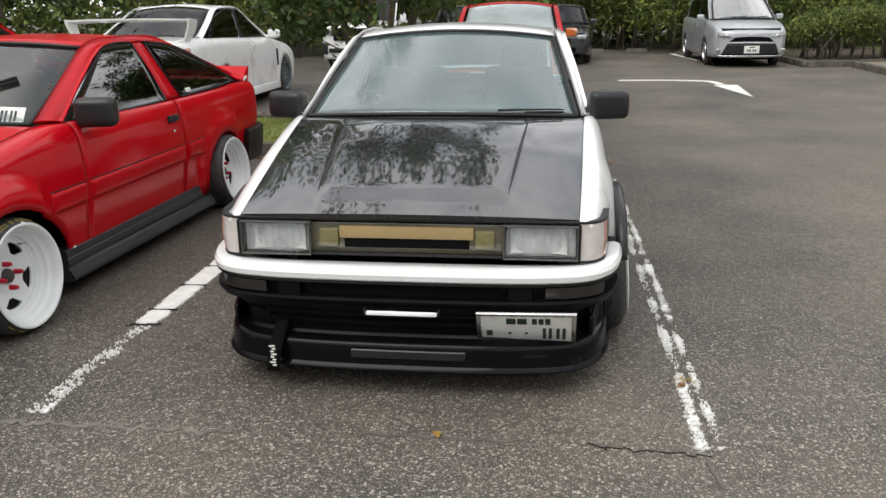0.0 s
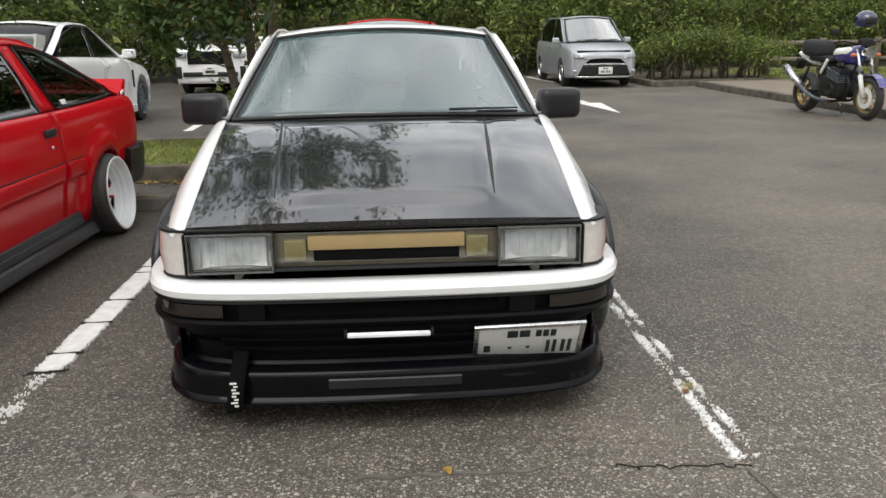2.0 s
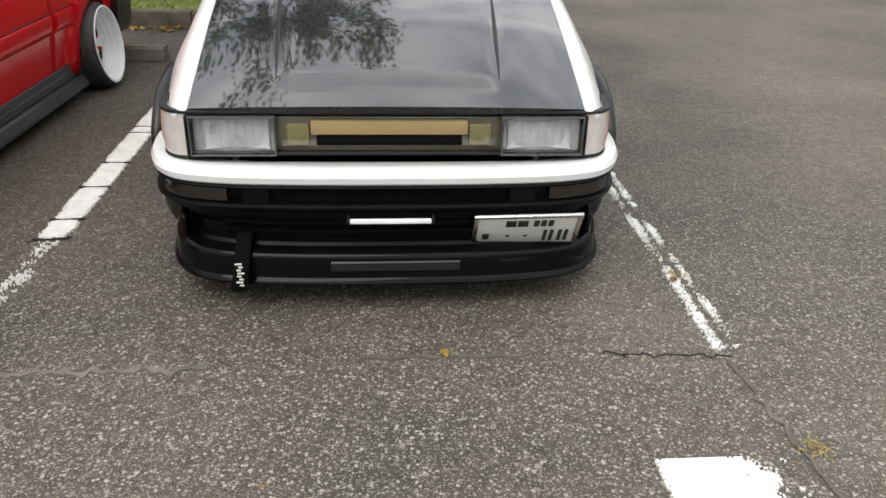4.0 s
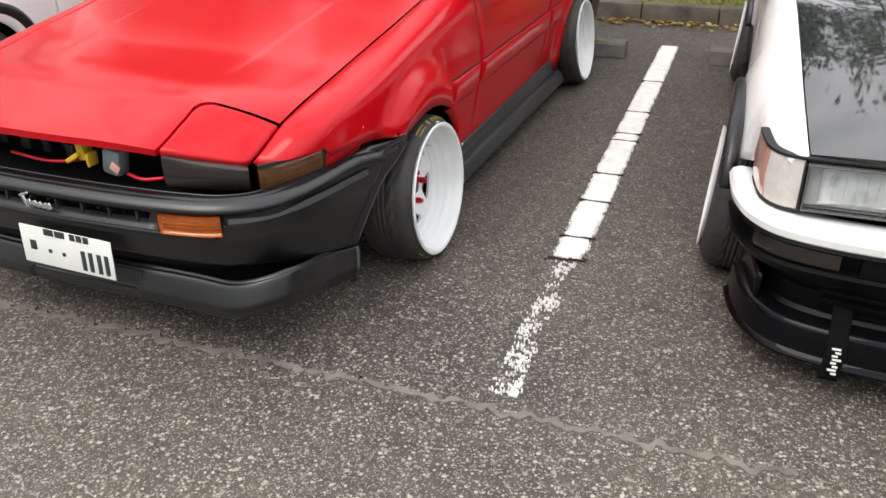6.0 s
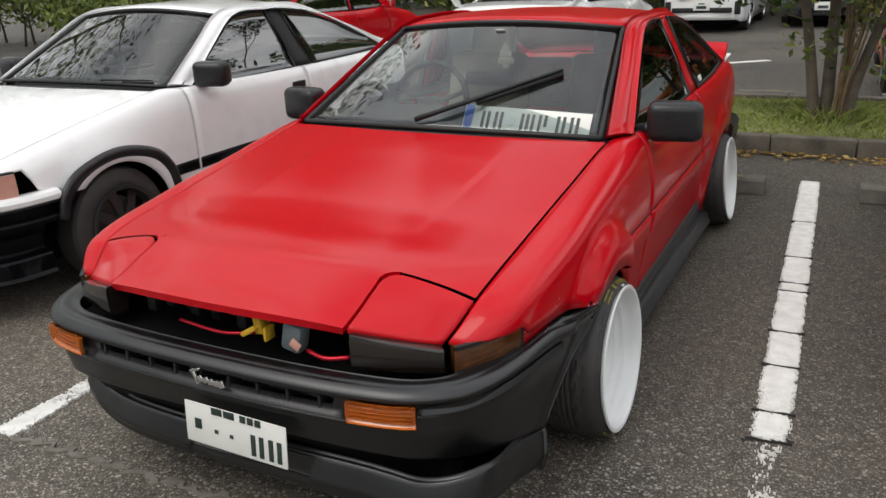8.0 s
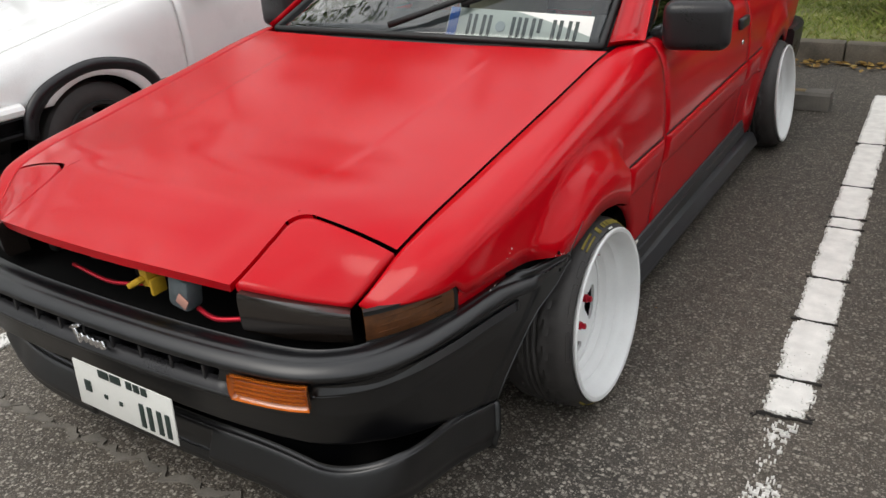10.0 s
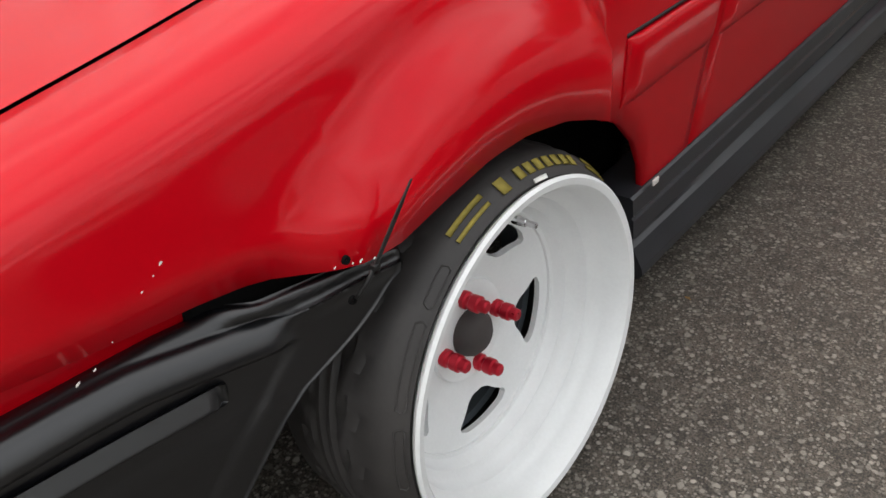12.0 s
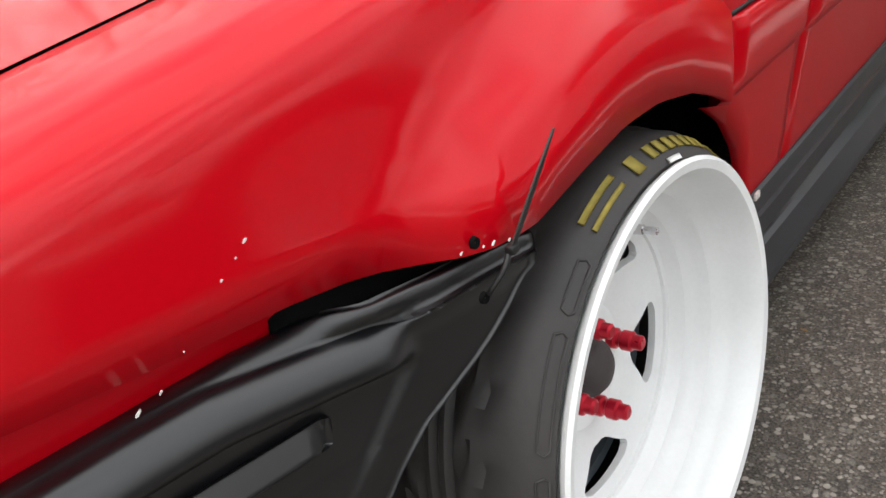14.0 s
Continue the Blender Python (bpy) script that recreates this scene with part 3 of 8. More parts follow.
def wander(x0, y0, x1, y1, n, amp, seed):
    return [(x0 + (x1 - x0) * k / n + amp * noise.noise((k * 0.23, seed, 1)) * (y1 != y0 or 1), y0 + (y1 - y0) * k / n + amp * noise.noise((k * 0.19, seed, 5))) for k in range(n + 1)]


seam = tagged(part("asphalt_seam", strip_along(wander(-4.4, 2.33, -1.0, 2.365, 340, 0.02, 2), 0.020, 0.0013, 1.5, 2), DUST), "pale dusty seam across the front of the parking bays", "pavement joint", kind="structure")
tagged(part("asphalt_seam", strip_along(wander(-0.55, 2.40, 0.0, 2.40, 40, 0.02, 8), 0.012, 0.0022, 0.6, 6), TAR), "pale dusty seam across the front of the parking bays", "pavement joint", kind="structure")
for a, b, c, d, w, s in ((0.22, 2.395, 0.62, 2.37, 0.0008, 4), (-1.70, 3.30, -1.86, 3.255, 0.0019, 11), (0.60, 2.35, 0.66, 1.55, 0.012, 13)):
    tagged(part("asphalt_crack", strip_along(wander(a, b, c, d, 60, 0.03, s), w, 0.0018, 0.6, s), CRACK if w < 0.002 else TAR), "thin dark crack running through the asphalt", "crack", kind="structure")
for y in (3.27, 3.46, 3.82, 4.14, 4.61, 4.72, 5.10, 5.74):
    tagged(part("asphalt_crack", strip_along(wander(-1.845, y, -1.705, y + 0.006, 14, 0.006, y), 0.006, 0.0045, 0.9, y), CRACK), "short dark crack across a painted parking line", "crack", kind="structure")


def arrow():
    """A bent lane arrow on the open asphalt."""
    bm = bmesh.new()
    shaft = [(1.50, 15.91), (2.41, 15.91), (3.02, 15.75), (3.19, 15.51), (3.23, 15.01)]
    rows = []
    P = [crom(shaft, t) for t in lin(0, 4, 24)]
    for k, p in enumerate(P):
        d = P[min(k + 1, 23)] - P[max(k - 1, 0)]
        d /= np.linalg.norm(d)
        w = 0.075
        rows.append((bm.verts.new((p[0] - d[1] * w, p[1] + d[0] * w, 0.004)), bm.verts.new((p[0] + d[1] * w, p[1] - d[0] * w, 0.004))))
    for a, b in zip(rows, rows[1:]):
        bm.faces.new((a[0], a[1], b[1], b[0]))
    bm.faces.new([bm.verts.new(p) for p in ((3.08, 14.89, 0.004), (3.30, 12.97, 0.004), (3.50, 14.93, 0.004))])
    r = bmesh.ops.extrude_edge_only(bm, edges=[e for e in bm.edges if len(e.link_faces) == 1])
    bmesh.ops.translate(bm, vec=(0, 0, -0.01), verts=[g for g in r["geom"] if isinstance(g, bmesh.types.BMVert)])
    return tagged(part("lane_arrow", bm, LINE), "white painted arrow on the asphalt, bent towards the camera", "road marking", kind="structure")


arrow()
for x0, y0, x1, y1 in ((3.78, 24.5, 4.0, 21.4), (1.35, 25.5, 1.15, 21.0), (-3.5, 13.2, -2.6, 13.9), (-3.3, 14.8, -3.2, 11.6)):
    d = math.hypot(x1 - x0, y1 - y0)
    tagged(part("far_line", strip_along([(x0 + (x1 - x0) * k / 20, y0 + (y1 - y0) * k / 20) for k in range(21)], 0.12, 0.004, 0.08, x0), LINE), "white parking line on the far side of the car park", "road marking", kind="structure")


def kerb_run(label, pts, width=0.13, height=0.13, piece=0.62):
    """Kerb stones laid end to end along a line of corners."""
    t = thing("kerb", label, "kerb")
    t["kind"] = "structure"
    for (x0, y0), (x1, y1) in zip(pts, pts[1:]):
        d = math.hypot(x1 - x0, y1 - y0)
        n = max(1, round(d / piece))
        a = math.atan2(y1 - y0, x1 - x0)
        for k in range(n):
            f = (k + 0.5) / n
            q = random.uniform
            part("kerb_stone", boxed((x0 + (x1 - x0) * f, y0 + (y1 - y0) * f, height / 2 - 0.03 + q(-0.004, 0.004)), (d / n - 0.008, width, height + 0.06), 0.012, Matrix.Rotation(a + q(-0.006, 0.006), 4, "Z")), CONCRETE, t)
    return t


kerb_run("low concrete kerb along the grass island behind the bays", [(-9.5, 7.62), (0.36, 7.62)])
kerb_run("low concrete kerb on the far side of the grass island", [(-9.5, 9.75), (0.36, 9.75)])
kerb_run("low concrete kerb round the open end of the island", [(0.42, 7.64), (0.42, 9.73)])


def turf():
    bm = bmesh.new()
    xs, ys = lin(-9.4, 0.35, 60), lin(7.68, 9.68, 14)
    sheet(lambda x, y: (x, y, 0.085 + 0.05 * math.sin(math.pi * (y - 7.66) / 2.02) + 0.014 * noise.noise((x * 2, y * 2, 0))), xs, ys, 0.08, False, bm)
    t = tagged(part("grass_island", bm, TURF), "strip of short yellowish grass between kerbs", "grass", kind="structure")
    n = 26000
    x, y = rng.uniform(-6.5, 0.34, n), rng.uniform(7.70, 9.66, n)
    z = 0.085 + 0.05 * np.sin(np.pi * (y - 7.66) / 2.02)
    d = np.hypot(x + 1.66, (y - 8.45) * 1.2)
    h = rng.uniform(0.02, 0.055, n) * (1 + 2.2 * np.exp(-(d / 0.38) ** 2))
    a = rng.uniform(0, 6.28, n)
    lean = rng.normal(size=(n, 2)) * 0.6
    w = 0.004
    base = np.stack([x, y, z - 0.01], 1)
    side = np.stack([np.cos(a) * w, np.sin(a) * w, 0 * a], 1)
    mid = base + np.stack([lean[:, 0] * h * 0.35, lean[:, 1] * h * 0.35, h * 0.6], 1)
    tip = base + np.stack([lean[:, 0] * h, lean[:, 1] * h, h], 1)
    q = np.stack([base - side, base + side, mid + side * 0.8, tip], 1)
    tagged(quads_object("grass", q, GRASS), "short grass blades, longer round the tree trunks", "grass", kind="stuff")


turf()


def wheel_stop(x, y, w=0.58):
    t = thing("wheel_stop", "dark concrete wheel stop at the end of a bay", "wheel stop", x, y, 0, random.uniform(-2, 2), "wheel stops of the bays")
    prof = [(-0.075, 0.0), (-0.066, 0.085), (-0.05, 0.10), (0.05, 0.10), (0.066, 0.085), (0.075, 0.0)]
    part("block", loft([[(px, py, pz) for py, pz in prof] for px in (-w / 2, -w / 2 + 0.012, w / 2 - 0.012, w / 2)]), STOPC, t)
    part("top_recess", boxed((0.07, -0.02, 0.103), (0.16, 0.05, 0.006), 0.002), surf_tan, t)
    return t


surf_tan = surf("dry_litter", (0.23, 0.17, 0.09), 0.9, var=0.3, scale=30)
for x in (-3.78, -2.33, -1.19, 0.25, -6.3, -5.0):
    wheel_stop(x, 6.35)
for x in (-2.35, -0.95, -3.9, -5.4):
    wheel_stop(x, 10.2)
for x in (1.6, 2.9):
    wheel_stop(x, 25.6)


def litter(name, label, n, place, size):
    c = np.array([place() for _ in range(n)])
    tagged(quads_object(name, leaf_quads(c, size, rng, flat=0.92, slim=0.5), FALLEN), label, "leaves", kind="stuff")


litter("leaf_litter", "dry brown leaves gathered at the foot of the kerb", 900, lambda: (rng.uniform(-6, 0.7), 7.54 - abs(rng.normal()) * 0.12, 0.008 + rng.uniform(0, 0.008)), 0.028)
litter("leaf_litter", "a few dry leaves scattered over the asphalt", 60, lambda: (rng.uniform(-4, 3), rng.uniform(1.4, 8), 0.008), 0.014)


def leaf_on_ground(x, y, s, col):
    bm = bmesh.new()
    ring = [(0, -1.0), (0.45, -0.5), (0.62, 0.1), (0.3, 0.6), (0, 1.0), (-0.34, 0.62), (-0.6, 0.05), (-0.42, -0.5)]
    c = bm.verts.new((0, 0, 0.004))
    vs = [bm.verts.new((p * s, q * s, 0.004 + 0.012 * abs(p))) for p, q in ring]
    for k in range(8):
        bm.faces.new((c, vs[k], vs[(k + 1) % 8]))
    r = bmesh.ops.solidify(bm, geom=bm.faces[:], thickness=0.0008)
    o = tagged(part("fallen_leaf", bm, col), "small dry yellow leaf lying on the asphalt", "leaf")
    o.matrix_basis = pose(x, y, 0.002, 0, 0, random.uniform(0, 360))


LEAFYELLOW = surf("yellow_leaf", (0.55, 0.36, 0.09), 0.7, var=0.25, scale=60)
LEAFBROWN = surf("brown_leaf", (0.30, 0.16, 0.07), 0.7, var=0.25, scale=60)
leaf_on_ground(-0.285, 2.409, 0.024, LEAFYELLOW)
leaf_on_ground(0.60, 2.86, 0.024, LEAFBROWN)


def weed(x, y, s, seed):
    q = np.random.default_rng(seed)
    c = np.stack([q.normal(size=34) * s, q.normal(size=34) * s * 0.8, q.uniform(0.004, 0.012, 34)], 1)
    o = quads_object("weed", leaf_quads(c, s * 0.55, q, flat=0.6, slim=0.16), WEED)
    tagged(o, "tuft of dry yellow weed in a joint of the asphalt", "weed")
    o.matrix_basis = pose(x, y, 0)


WEED = leaf_material("dry_weed", (0.30, 0.21, 0.05), (0.55, 0.42, 0.12), (0.30, 0.30, 0.08))
weed(0.665, 1.925, 0.026, 2)
weed(0.622, 2.905, 0.022, 3)
weed(0.70, 1.62, 0.02, 4)


# ---- trees, hedges, fence ----
def branchy(parent, starts, rs, seed, levels=3, spread=0.55):
    """Limbs that fork; returns the tips for the leaves."""
    q = random.Random(seed)
    bm = bmesh.new()
    tips = []

    def grow(p, d, r, length, level):
        pts = [p]
        for k in range(4):
            d = (d + Vector((q.gauss(0, 0.14), q.gauss(0, 0.14), q.gauss(0.03, 0.09)))).normalized()
            pts.append(pts[-1] + d * length / 4)
        tube(pts, [r, r * 0.9, r * 0.8, r * 0.7, r * 0.6], 6, bm)
        if level <= 1:
            tips.extend(pts[1:])
        if level == 0:
            return
        for k in range(3 if level > 1 else 4):
            nd = (d + Vector((q.gauss(0, spread), q.gauss(0, spread), q.gauss(0.12, 0.35)))).normalized()
            grow(pts[q.choice((2, 3, 4))], nd, r * q.uniform(0.42, 0.6), length * q.uniform(0.55, 0.8), level - 1)

    for (p, d, length), r in zip(starts, rs):
        grow(Vector(p), Vector(d).normalized(), r, length, levels)
    part("limbs", bm, BARK, parent)
    return tips


def island_tree():
    t = thing("tree", "many-stemmed young broadleaf tree growing from the grass island", "tree", -1.66, 8.45, 0.11)
    for dx, dy, lx, ly, r, h in ((-0.20, 0.0, -0.30, 0.05, 0.046, 2.2), (-0.08, 0.05, -0.05, 0.1, 0.052, 2.4), (0.11, -0.04, 0.42, -0.05, 0.042, 2.2), (0.02, 0.10, 0.10, 0.25, 0.036, 2.3)):
        p = [(dx * 0.8, dy * 0.8, -0.1), (dx, dy, 0.25), (dx + lx * 0.35, dy + ly * 0.4, 0.85), (dx + lx * 0.9, dy + ly, 1.5), (dx + lx * 1.5, dy + ly * 1.6, h)]
        part("trunk", tube(p, [r * 1.35, r * 1.05, r * 0.9, r * 0.8, r * 0.7], 12, smooth=16), BARK, t)
    fan = random.Random(17)
    for k in range(9):
        bx, lean = 0.0 + fan.uniform(-0.05, 0.05), fan.uniform(-0.12, 0.26)
        part("sucker", tube([(bx, -0.07, -0.1), (bx + lean * 0.25, -0.07 + fan.uniform(-0.03, 0.03), 0.35), (bx + lean * 0.7, -0.08 + fan.uniform(-0.05, 0.05), 0.8), (bx + lean * 1.2, -0.05, fan.uniform(1.2, 1.7))], [0.014, 0.011, 0.009, 0.004], 6, smooth=9), SUCKER, t)
    starts = [((-0.32, 0.08, 2.1), (-0.6, -0.1, 1.0), 1.35), ((0.08, 0.2, 2.3), (0.1, 0.2, 1.0), 1.5), ((0.40, -0.05, 2.2), (0.25, -0.2, 0.9), 1.2), ((0.75, 0.3, 2.0), (0.4, 0.5, 0.9), 1.2),
              ((-0.1, -0.3, 1.7), (-0.3, -0.9, 1.0), 1.25), ((0.0, 0.1, 2.3), (-0.2, -0.6, 1.1), 1.4), ((0.2, 0.0, 2.1), (-0.5, -0.9, 0.9), 1.3),
              ((-0.32, 0.0, 0.85), (-0.9, -0.15, 0.22), 0.55), ((-0.1, -0.05, 1.1), (-0.5, -0.5, 0.5), 0.6), ((0.3, -0.05, 1.0), (0.5, -0.6, 0.3), 0.55), ((0.45, 0.0, 1.2), (0.9, 0.1, 0.2), 0.8), ((-0.1, -0.1, 1.3), (0.2, -0.9, 0.0), 0.5), ((0.2, -0.05, 1.35), (0.4, -0.8, 0.1), 0.5)]
    tips = branchy(t, starts, [0.020, 0.024, 0.020, 0.018, 0.016, 0.020, 0.017, 0.009, 0.009, 0.009, 0.010, 0.008, 0.008], 5, 3)
    c = np.repeat(np.array([tuple(p) for p in tips]), 6, 0) + rng.normal(size=(len(tips) * 6, 3)) * 0.085
    quads_object("crown", leaf_quads(c, 0.044, rng), LEAF, t)
    tufts = np.array([(fan.uniform(-0.42, 0.55), fan.uniform(-0.35, 0.10), fan.uniform(0.35, 1.55)) for k in range(34)])
    low = np.repeat(tufts, 11, 0) + rng.normal(size=(len(tufts) * 11, 3)) * 0.07
    quads_object("shoot_leaves", leaf_quads(low, 0.040, rng), HEDGE, t)


island_tree()


def bush(label, x0, x1, y0, y1, z1, n, size, seed, stems=6, name="hedge", mat=None, floor=0.28, base=0.0):
    """A shrub or clipped hedge: stems and a shell of leaf clumps with an uneven top."""
    q = np.random.default_rng(seed)
    t = thing(name, label, "hedge" if name == "hedge" else "shrub", (x0 + x1) / 2, (y0 + y1) / 2, base)
    w, d = (x1 - x0) / 2, (y1 - y0) / 2
    for k in range(stems):
        px, py = q.uniform(-w * 0.9, w * 0.9), q.uniform(-d * 0.6, d * 0.6)
        part("stem", tube([(px, py, -0.05), (px + q.normal() * 0.08, py + q.normal() * 0.08, z1 * 0.35), (px + q.normal() * 0.25, py + q.normal() * 0.2, z1 * 0.8)], [0.035, 0.025, 0.01], 6), BARK, t)
    m = max(12, int(n / 60))
    cx, cy = q.uniform(-w, w, m), q.uniform(-d, d, m)
    cz = z1 * (floor + (1 - floor) * q.uniform(0, 1, m) ** 0.6) * (1 + 0.14 * np.sin(cx * 1.7 + seed) + 0.08 * np.sin(cx * 4.1))
    k = q.integers(0, m, n)
    s = 0.14 + 0.05 * z1
    c = np.stack([cx[k] + q.normal(size=n) * s, cy[k] + q.normal(size=n) * s, cz[k] + q.normal(size=n) * s * 0.7], 1)
    c = c[c[:, 2] > 0.05]
    quads_object("foliage", leaf_quads(c, size, q, slim=0.35), mat or HEDGE, t)
    return t


bush("dense dark green clipped hedge along the back of the car park", -1.5, 3.6, 26.6, 28.2, 1.9, 16000, 0.07, 31, 24)
bush("dense dark green hedge along the back of the car park", -12.0, -1.5, 23.5, 25.4, 1.9, 20000, 0.075, 32, 30)
bush("clipped yellow-green shrubs in a kerbed bed beside the silver van", 6.1, 9.6, 19.9, 21.5, 1.05, 12000, 0.048, 33, 34, floor=0.55)
bush("leafy conifer-like shrubs behind the silver van", 3.0, 10.0, 24.5, 27.0, 2.4, 16000, 0.08, 34, 14)
bush("loose bushes behind the wooden fence", 10.0, 22.0, 25.5, 29.0, 2.2, 16000, 0.09, 35, 14)
bush("low hedge at the far end of the car park", -26.0, -12.0, 14.0, 16.5, 1.6, 9000, 0.10, 36, 14)
bush("clipped low hedge beyond the white coupe", -11.5, -8.2, 8.6, 9.8, 1.3, 7000, 0.06, 37, 14)


def far_tree(x, y, h, r, seed, n=2600):
    """A woodland tree: trunk, limbs and an uneven crown of leaf clumps."""
    q = np.random.default_rng(seed)
    t = thing("tree", "tall dark green woodland tree round the car park, some rows added out of view", "tree", x, y, 0, q.uniform(0, 360), "woodland trees")
    top = Vector((q.normal() * 0.4, q.normal() * 0.4, h * 0.85))
    part("trunk", tube([(0, 0, -0.1), (top.x * 0.3, top.y * 0.3, h * 0.3), (top.x * 0.7, top.y * 0.7, h * 0.6), tuple(top)], [0.16, 0.13, 0.09, 0.03], 7, smooth=9), BARK, t)
    m = 26
    a, rad, zz = q.uniform(0, 6.28, m), r * np.sqrt(q.uniform(0.05, 1, m)), h * (0.22 + 0.78 * q.uniform(0, 1, m))
    rad *= np.sqrt(np.clip(1.15 - ((zz / h - 0.5) / 0.62) ** 2, 0.05, 1))
    bm = bmesh.new()
    cs = np.stack([np.cos(a) * rad, np.sin(a) * rad, zz], 1)
    for c in cs[:14]:
        z0 = c[2] * 0.7
        tube([(top.x * z0 / h, top.y * z0 / h, z0), tuple((c + (0, 0, z0)) / 2 + (0, 0, 0.1)), tuple(c)], [0.05, 0.03, 0.01], 5, bm)
    part("limbs", bm, BARK, t)
    k = q.integers(0, m, n)
    c = cs[k] + q.normal(size=(n, 3)) * (0.34 * r * 0.75, 0.34 * r * 0.75, 0.5)
    quads_object("crown", leaf_quads(c, 0.15, q, slim=0.42), WOOD_LEAF, t)


q = random.Random(4)
spots = []
for k in range(26):
    spots.append((-30 + k * 2.5 + q.uniform(-0.8, 0.8), 30 + q.uniform(-1.2, 3.5), q.uniform(7.5, 11)))
for k in range(14):
    spots.append((-28 + k * 4.6 + q.uniform(-1, 1), 37 + q.uniform(-1, 2), q.uniform(15, 19) if k < 4 else q.uniform(10, 13)))
for k in range(9):
    spots.append((-29 - q.uniform(0, 4), -8 + k * 4.5, q.uniform(7, 11)))
# row on the right, out of view, added to close the ring for reflections
for k in range(8):
    spots.append((30 + q.uniform(0, 4), -6 + k * 4.5, q.uniform(7, 11)))
# unseen row on the near side, added for the reflections
for k in range(14):
    spots.append((-30 + k * 4.7, -20 - q.uniform(0, 4), q.uniform(7, 10)))
for k in range(9):
    spots.append((15.5 + q.uniform(-1, 2), -8 + k * 4.2, q.uniform(8, 11)))
for k in range(7):
    spots.append((-15 - q.uniform(0, 3), -8 + k * 4.4, q.uniform(7, 10) if k < 3 else q.uniform(12, 15)))
for k, (x, y, h) in enumerate(spots):
    far_tree(x, y, h, h * 0.26, 100 + k, 2600 if h > 11.5 else 1700 if y > 25 else 1100)
for k, (x, y, h) in enumerate(((4.2, 27.5, 8.5), (-9.5, 24.6, 7.5), (-5.5, 26.8, 8.5), (8.8, 28.2, 7.5), (0.4, 29.0, 9.0))):
    far_tree(x, y, h, 2.1, 300 + k, 3000)


def understorey():
    """Dark scrub that fills the wood's foot."""
    n = 26000
    x, y, z = rng.uniform(-34, 36, n), rng.uniform(27.5, 36, n), rng.uniform(0, 3.6, n)
    z *= 0.7 + 0.3 * np.sin(x * 0.9) * np.cos(y)
    c = np.stack([x, y, np.abs(z)], 1)
    tagged(quads_object("undergrowth", leaf_quads(c, 0.17, rng, slim=0.42), WOOD_LEAF), "dark undergrowth at the edge of the wood", "undergrowth", kind="stuff")


understorey()


def high_foliage():
    """The closed mass of leaves further into the wood."""
    n = 44000
    x = rng.uniform(-40, 42, n)
    c = np.stack([x, rng.uniform(35, 41, n), (8.0 + 15.0 / (1 + np.exp((x + 11.0) / 2.5)) + 2.5 * np.sin(x * 0.55) + 1.5 * np.sin(x * 1.7 + 1)) * rng.uniform(0, 1, n) ** 0.75 + 0.5], 1)
    tagged(quads_object("foliage", leaf_quads(c, 0.42, rng, slim=0.45), WOOD_LEAF), "dense dark leaves deeper in the wood", "foliage", kind="stuff")


high_foliage()


def unseen_foliage():
    """Leaves added out of view on the near side, to darken what the cars reflect."""
    n = 9000
    c = np.stack([rng.uniform(-36, 38, n), rng.uniform(-24, -19, n), 7.5 * rng.uniform(0, 1, n) ** 0.9], 1)
    tagged(quads_object("foliage", leaf_quads(c, 0.42, rng, slim=0.45), WOOD_LEAF), "dense dark leaves added out of view on the near side, for reflections", "foliage", kind="stuff")


unseen_foliage()

kerb_run("concrete kerb of the shrub bed beside the silver van", [(5.9, 25.0), (5.9, 19.05), (8.8, 19.6)], 0.14, 0.14)
kerb_run("concrete kerb of the pale footpath where the motorcycle stands", [(6.92, 19.0), (6.85, 16.8), (6.82, 12.0), (6.6, 6.0)], 0.14, 0.13)


def footpath():
    bm = bmesh.new()
    sheet(lambda u, v: ((6.86 if v > 12 else 6.6 + 0.24 * (v - 6) / 6) + 0.06 + u * (2.7 if v < 20 else 2.4), v, 0.10 + 0.004 * noise.noise((u * 9, v, 0))), lin(0, 1, 8), lin(6, 19.5, 24), 0.09, False, bm)
    tagged(part("footpath", bm, PAVING), "pale paved footpath behind a low kerb", "pavement", kind="structure")
    bm = bmesh.new()
    sheet(lambda u, v: (9.4 + u * 13, v, 0.09 + 0.03 * noise.noise((u * 9, v * 0.5, 0))), lin(0, 1, 12), lin(6, 27, 20), 0.09, False, bm)
    tagged(part("grass_verge", bm, TURF), "bright green grass verge below the wooden fence", "grass", kind="structure")
    bm = bmesh.new()
    sheet(lambda u, v: (6.0 + u * 3.38, v, 0.09 + 0.02 * noise.noise((u * 9, v * 2, 0))), lin(0, 1, 8), lin(19.25, 25, 10), 0.08, False, bm)
    tagged(part("shrub_bed", bm, SOIL), "bare brown soil of the kerbed shrub bed", "soil", kind="structure")
    n = 5000
    x, y = rng.uniform(9.5, 16, n), rng.uniform(19, 24, n)
    c = np.stack([x, y, np.full(n, 0.11)], 1)
    q4 = leaf_quads(c, 0.07, rng, slim=0.12)
    tagged(quads_object("grass", q4, GRASS), "bright green tufts of grass below the fence", "grass", kind="stuff")


footpath()


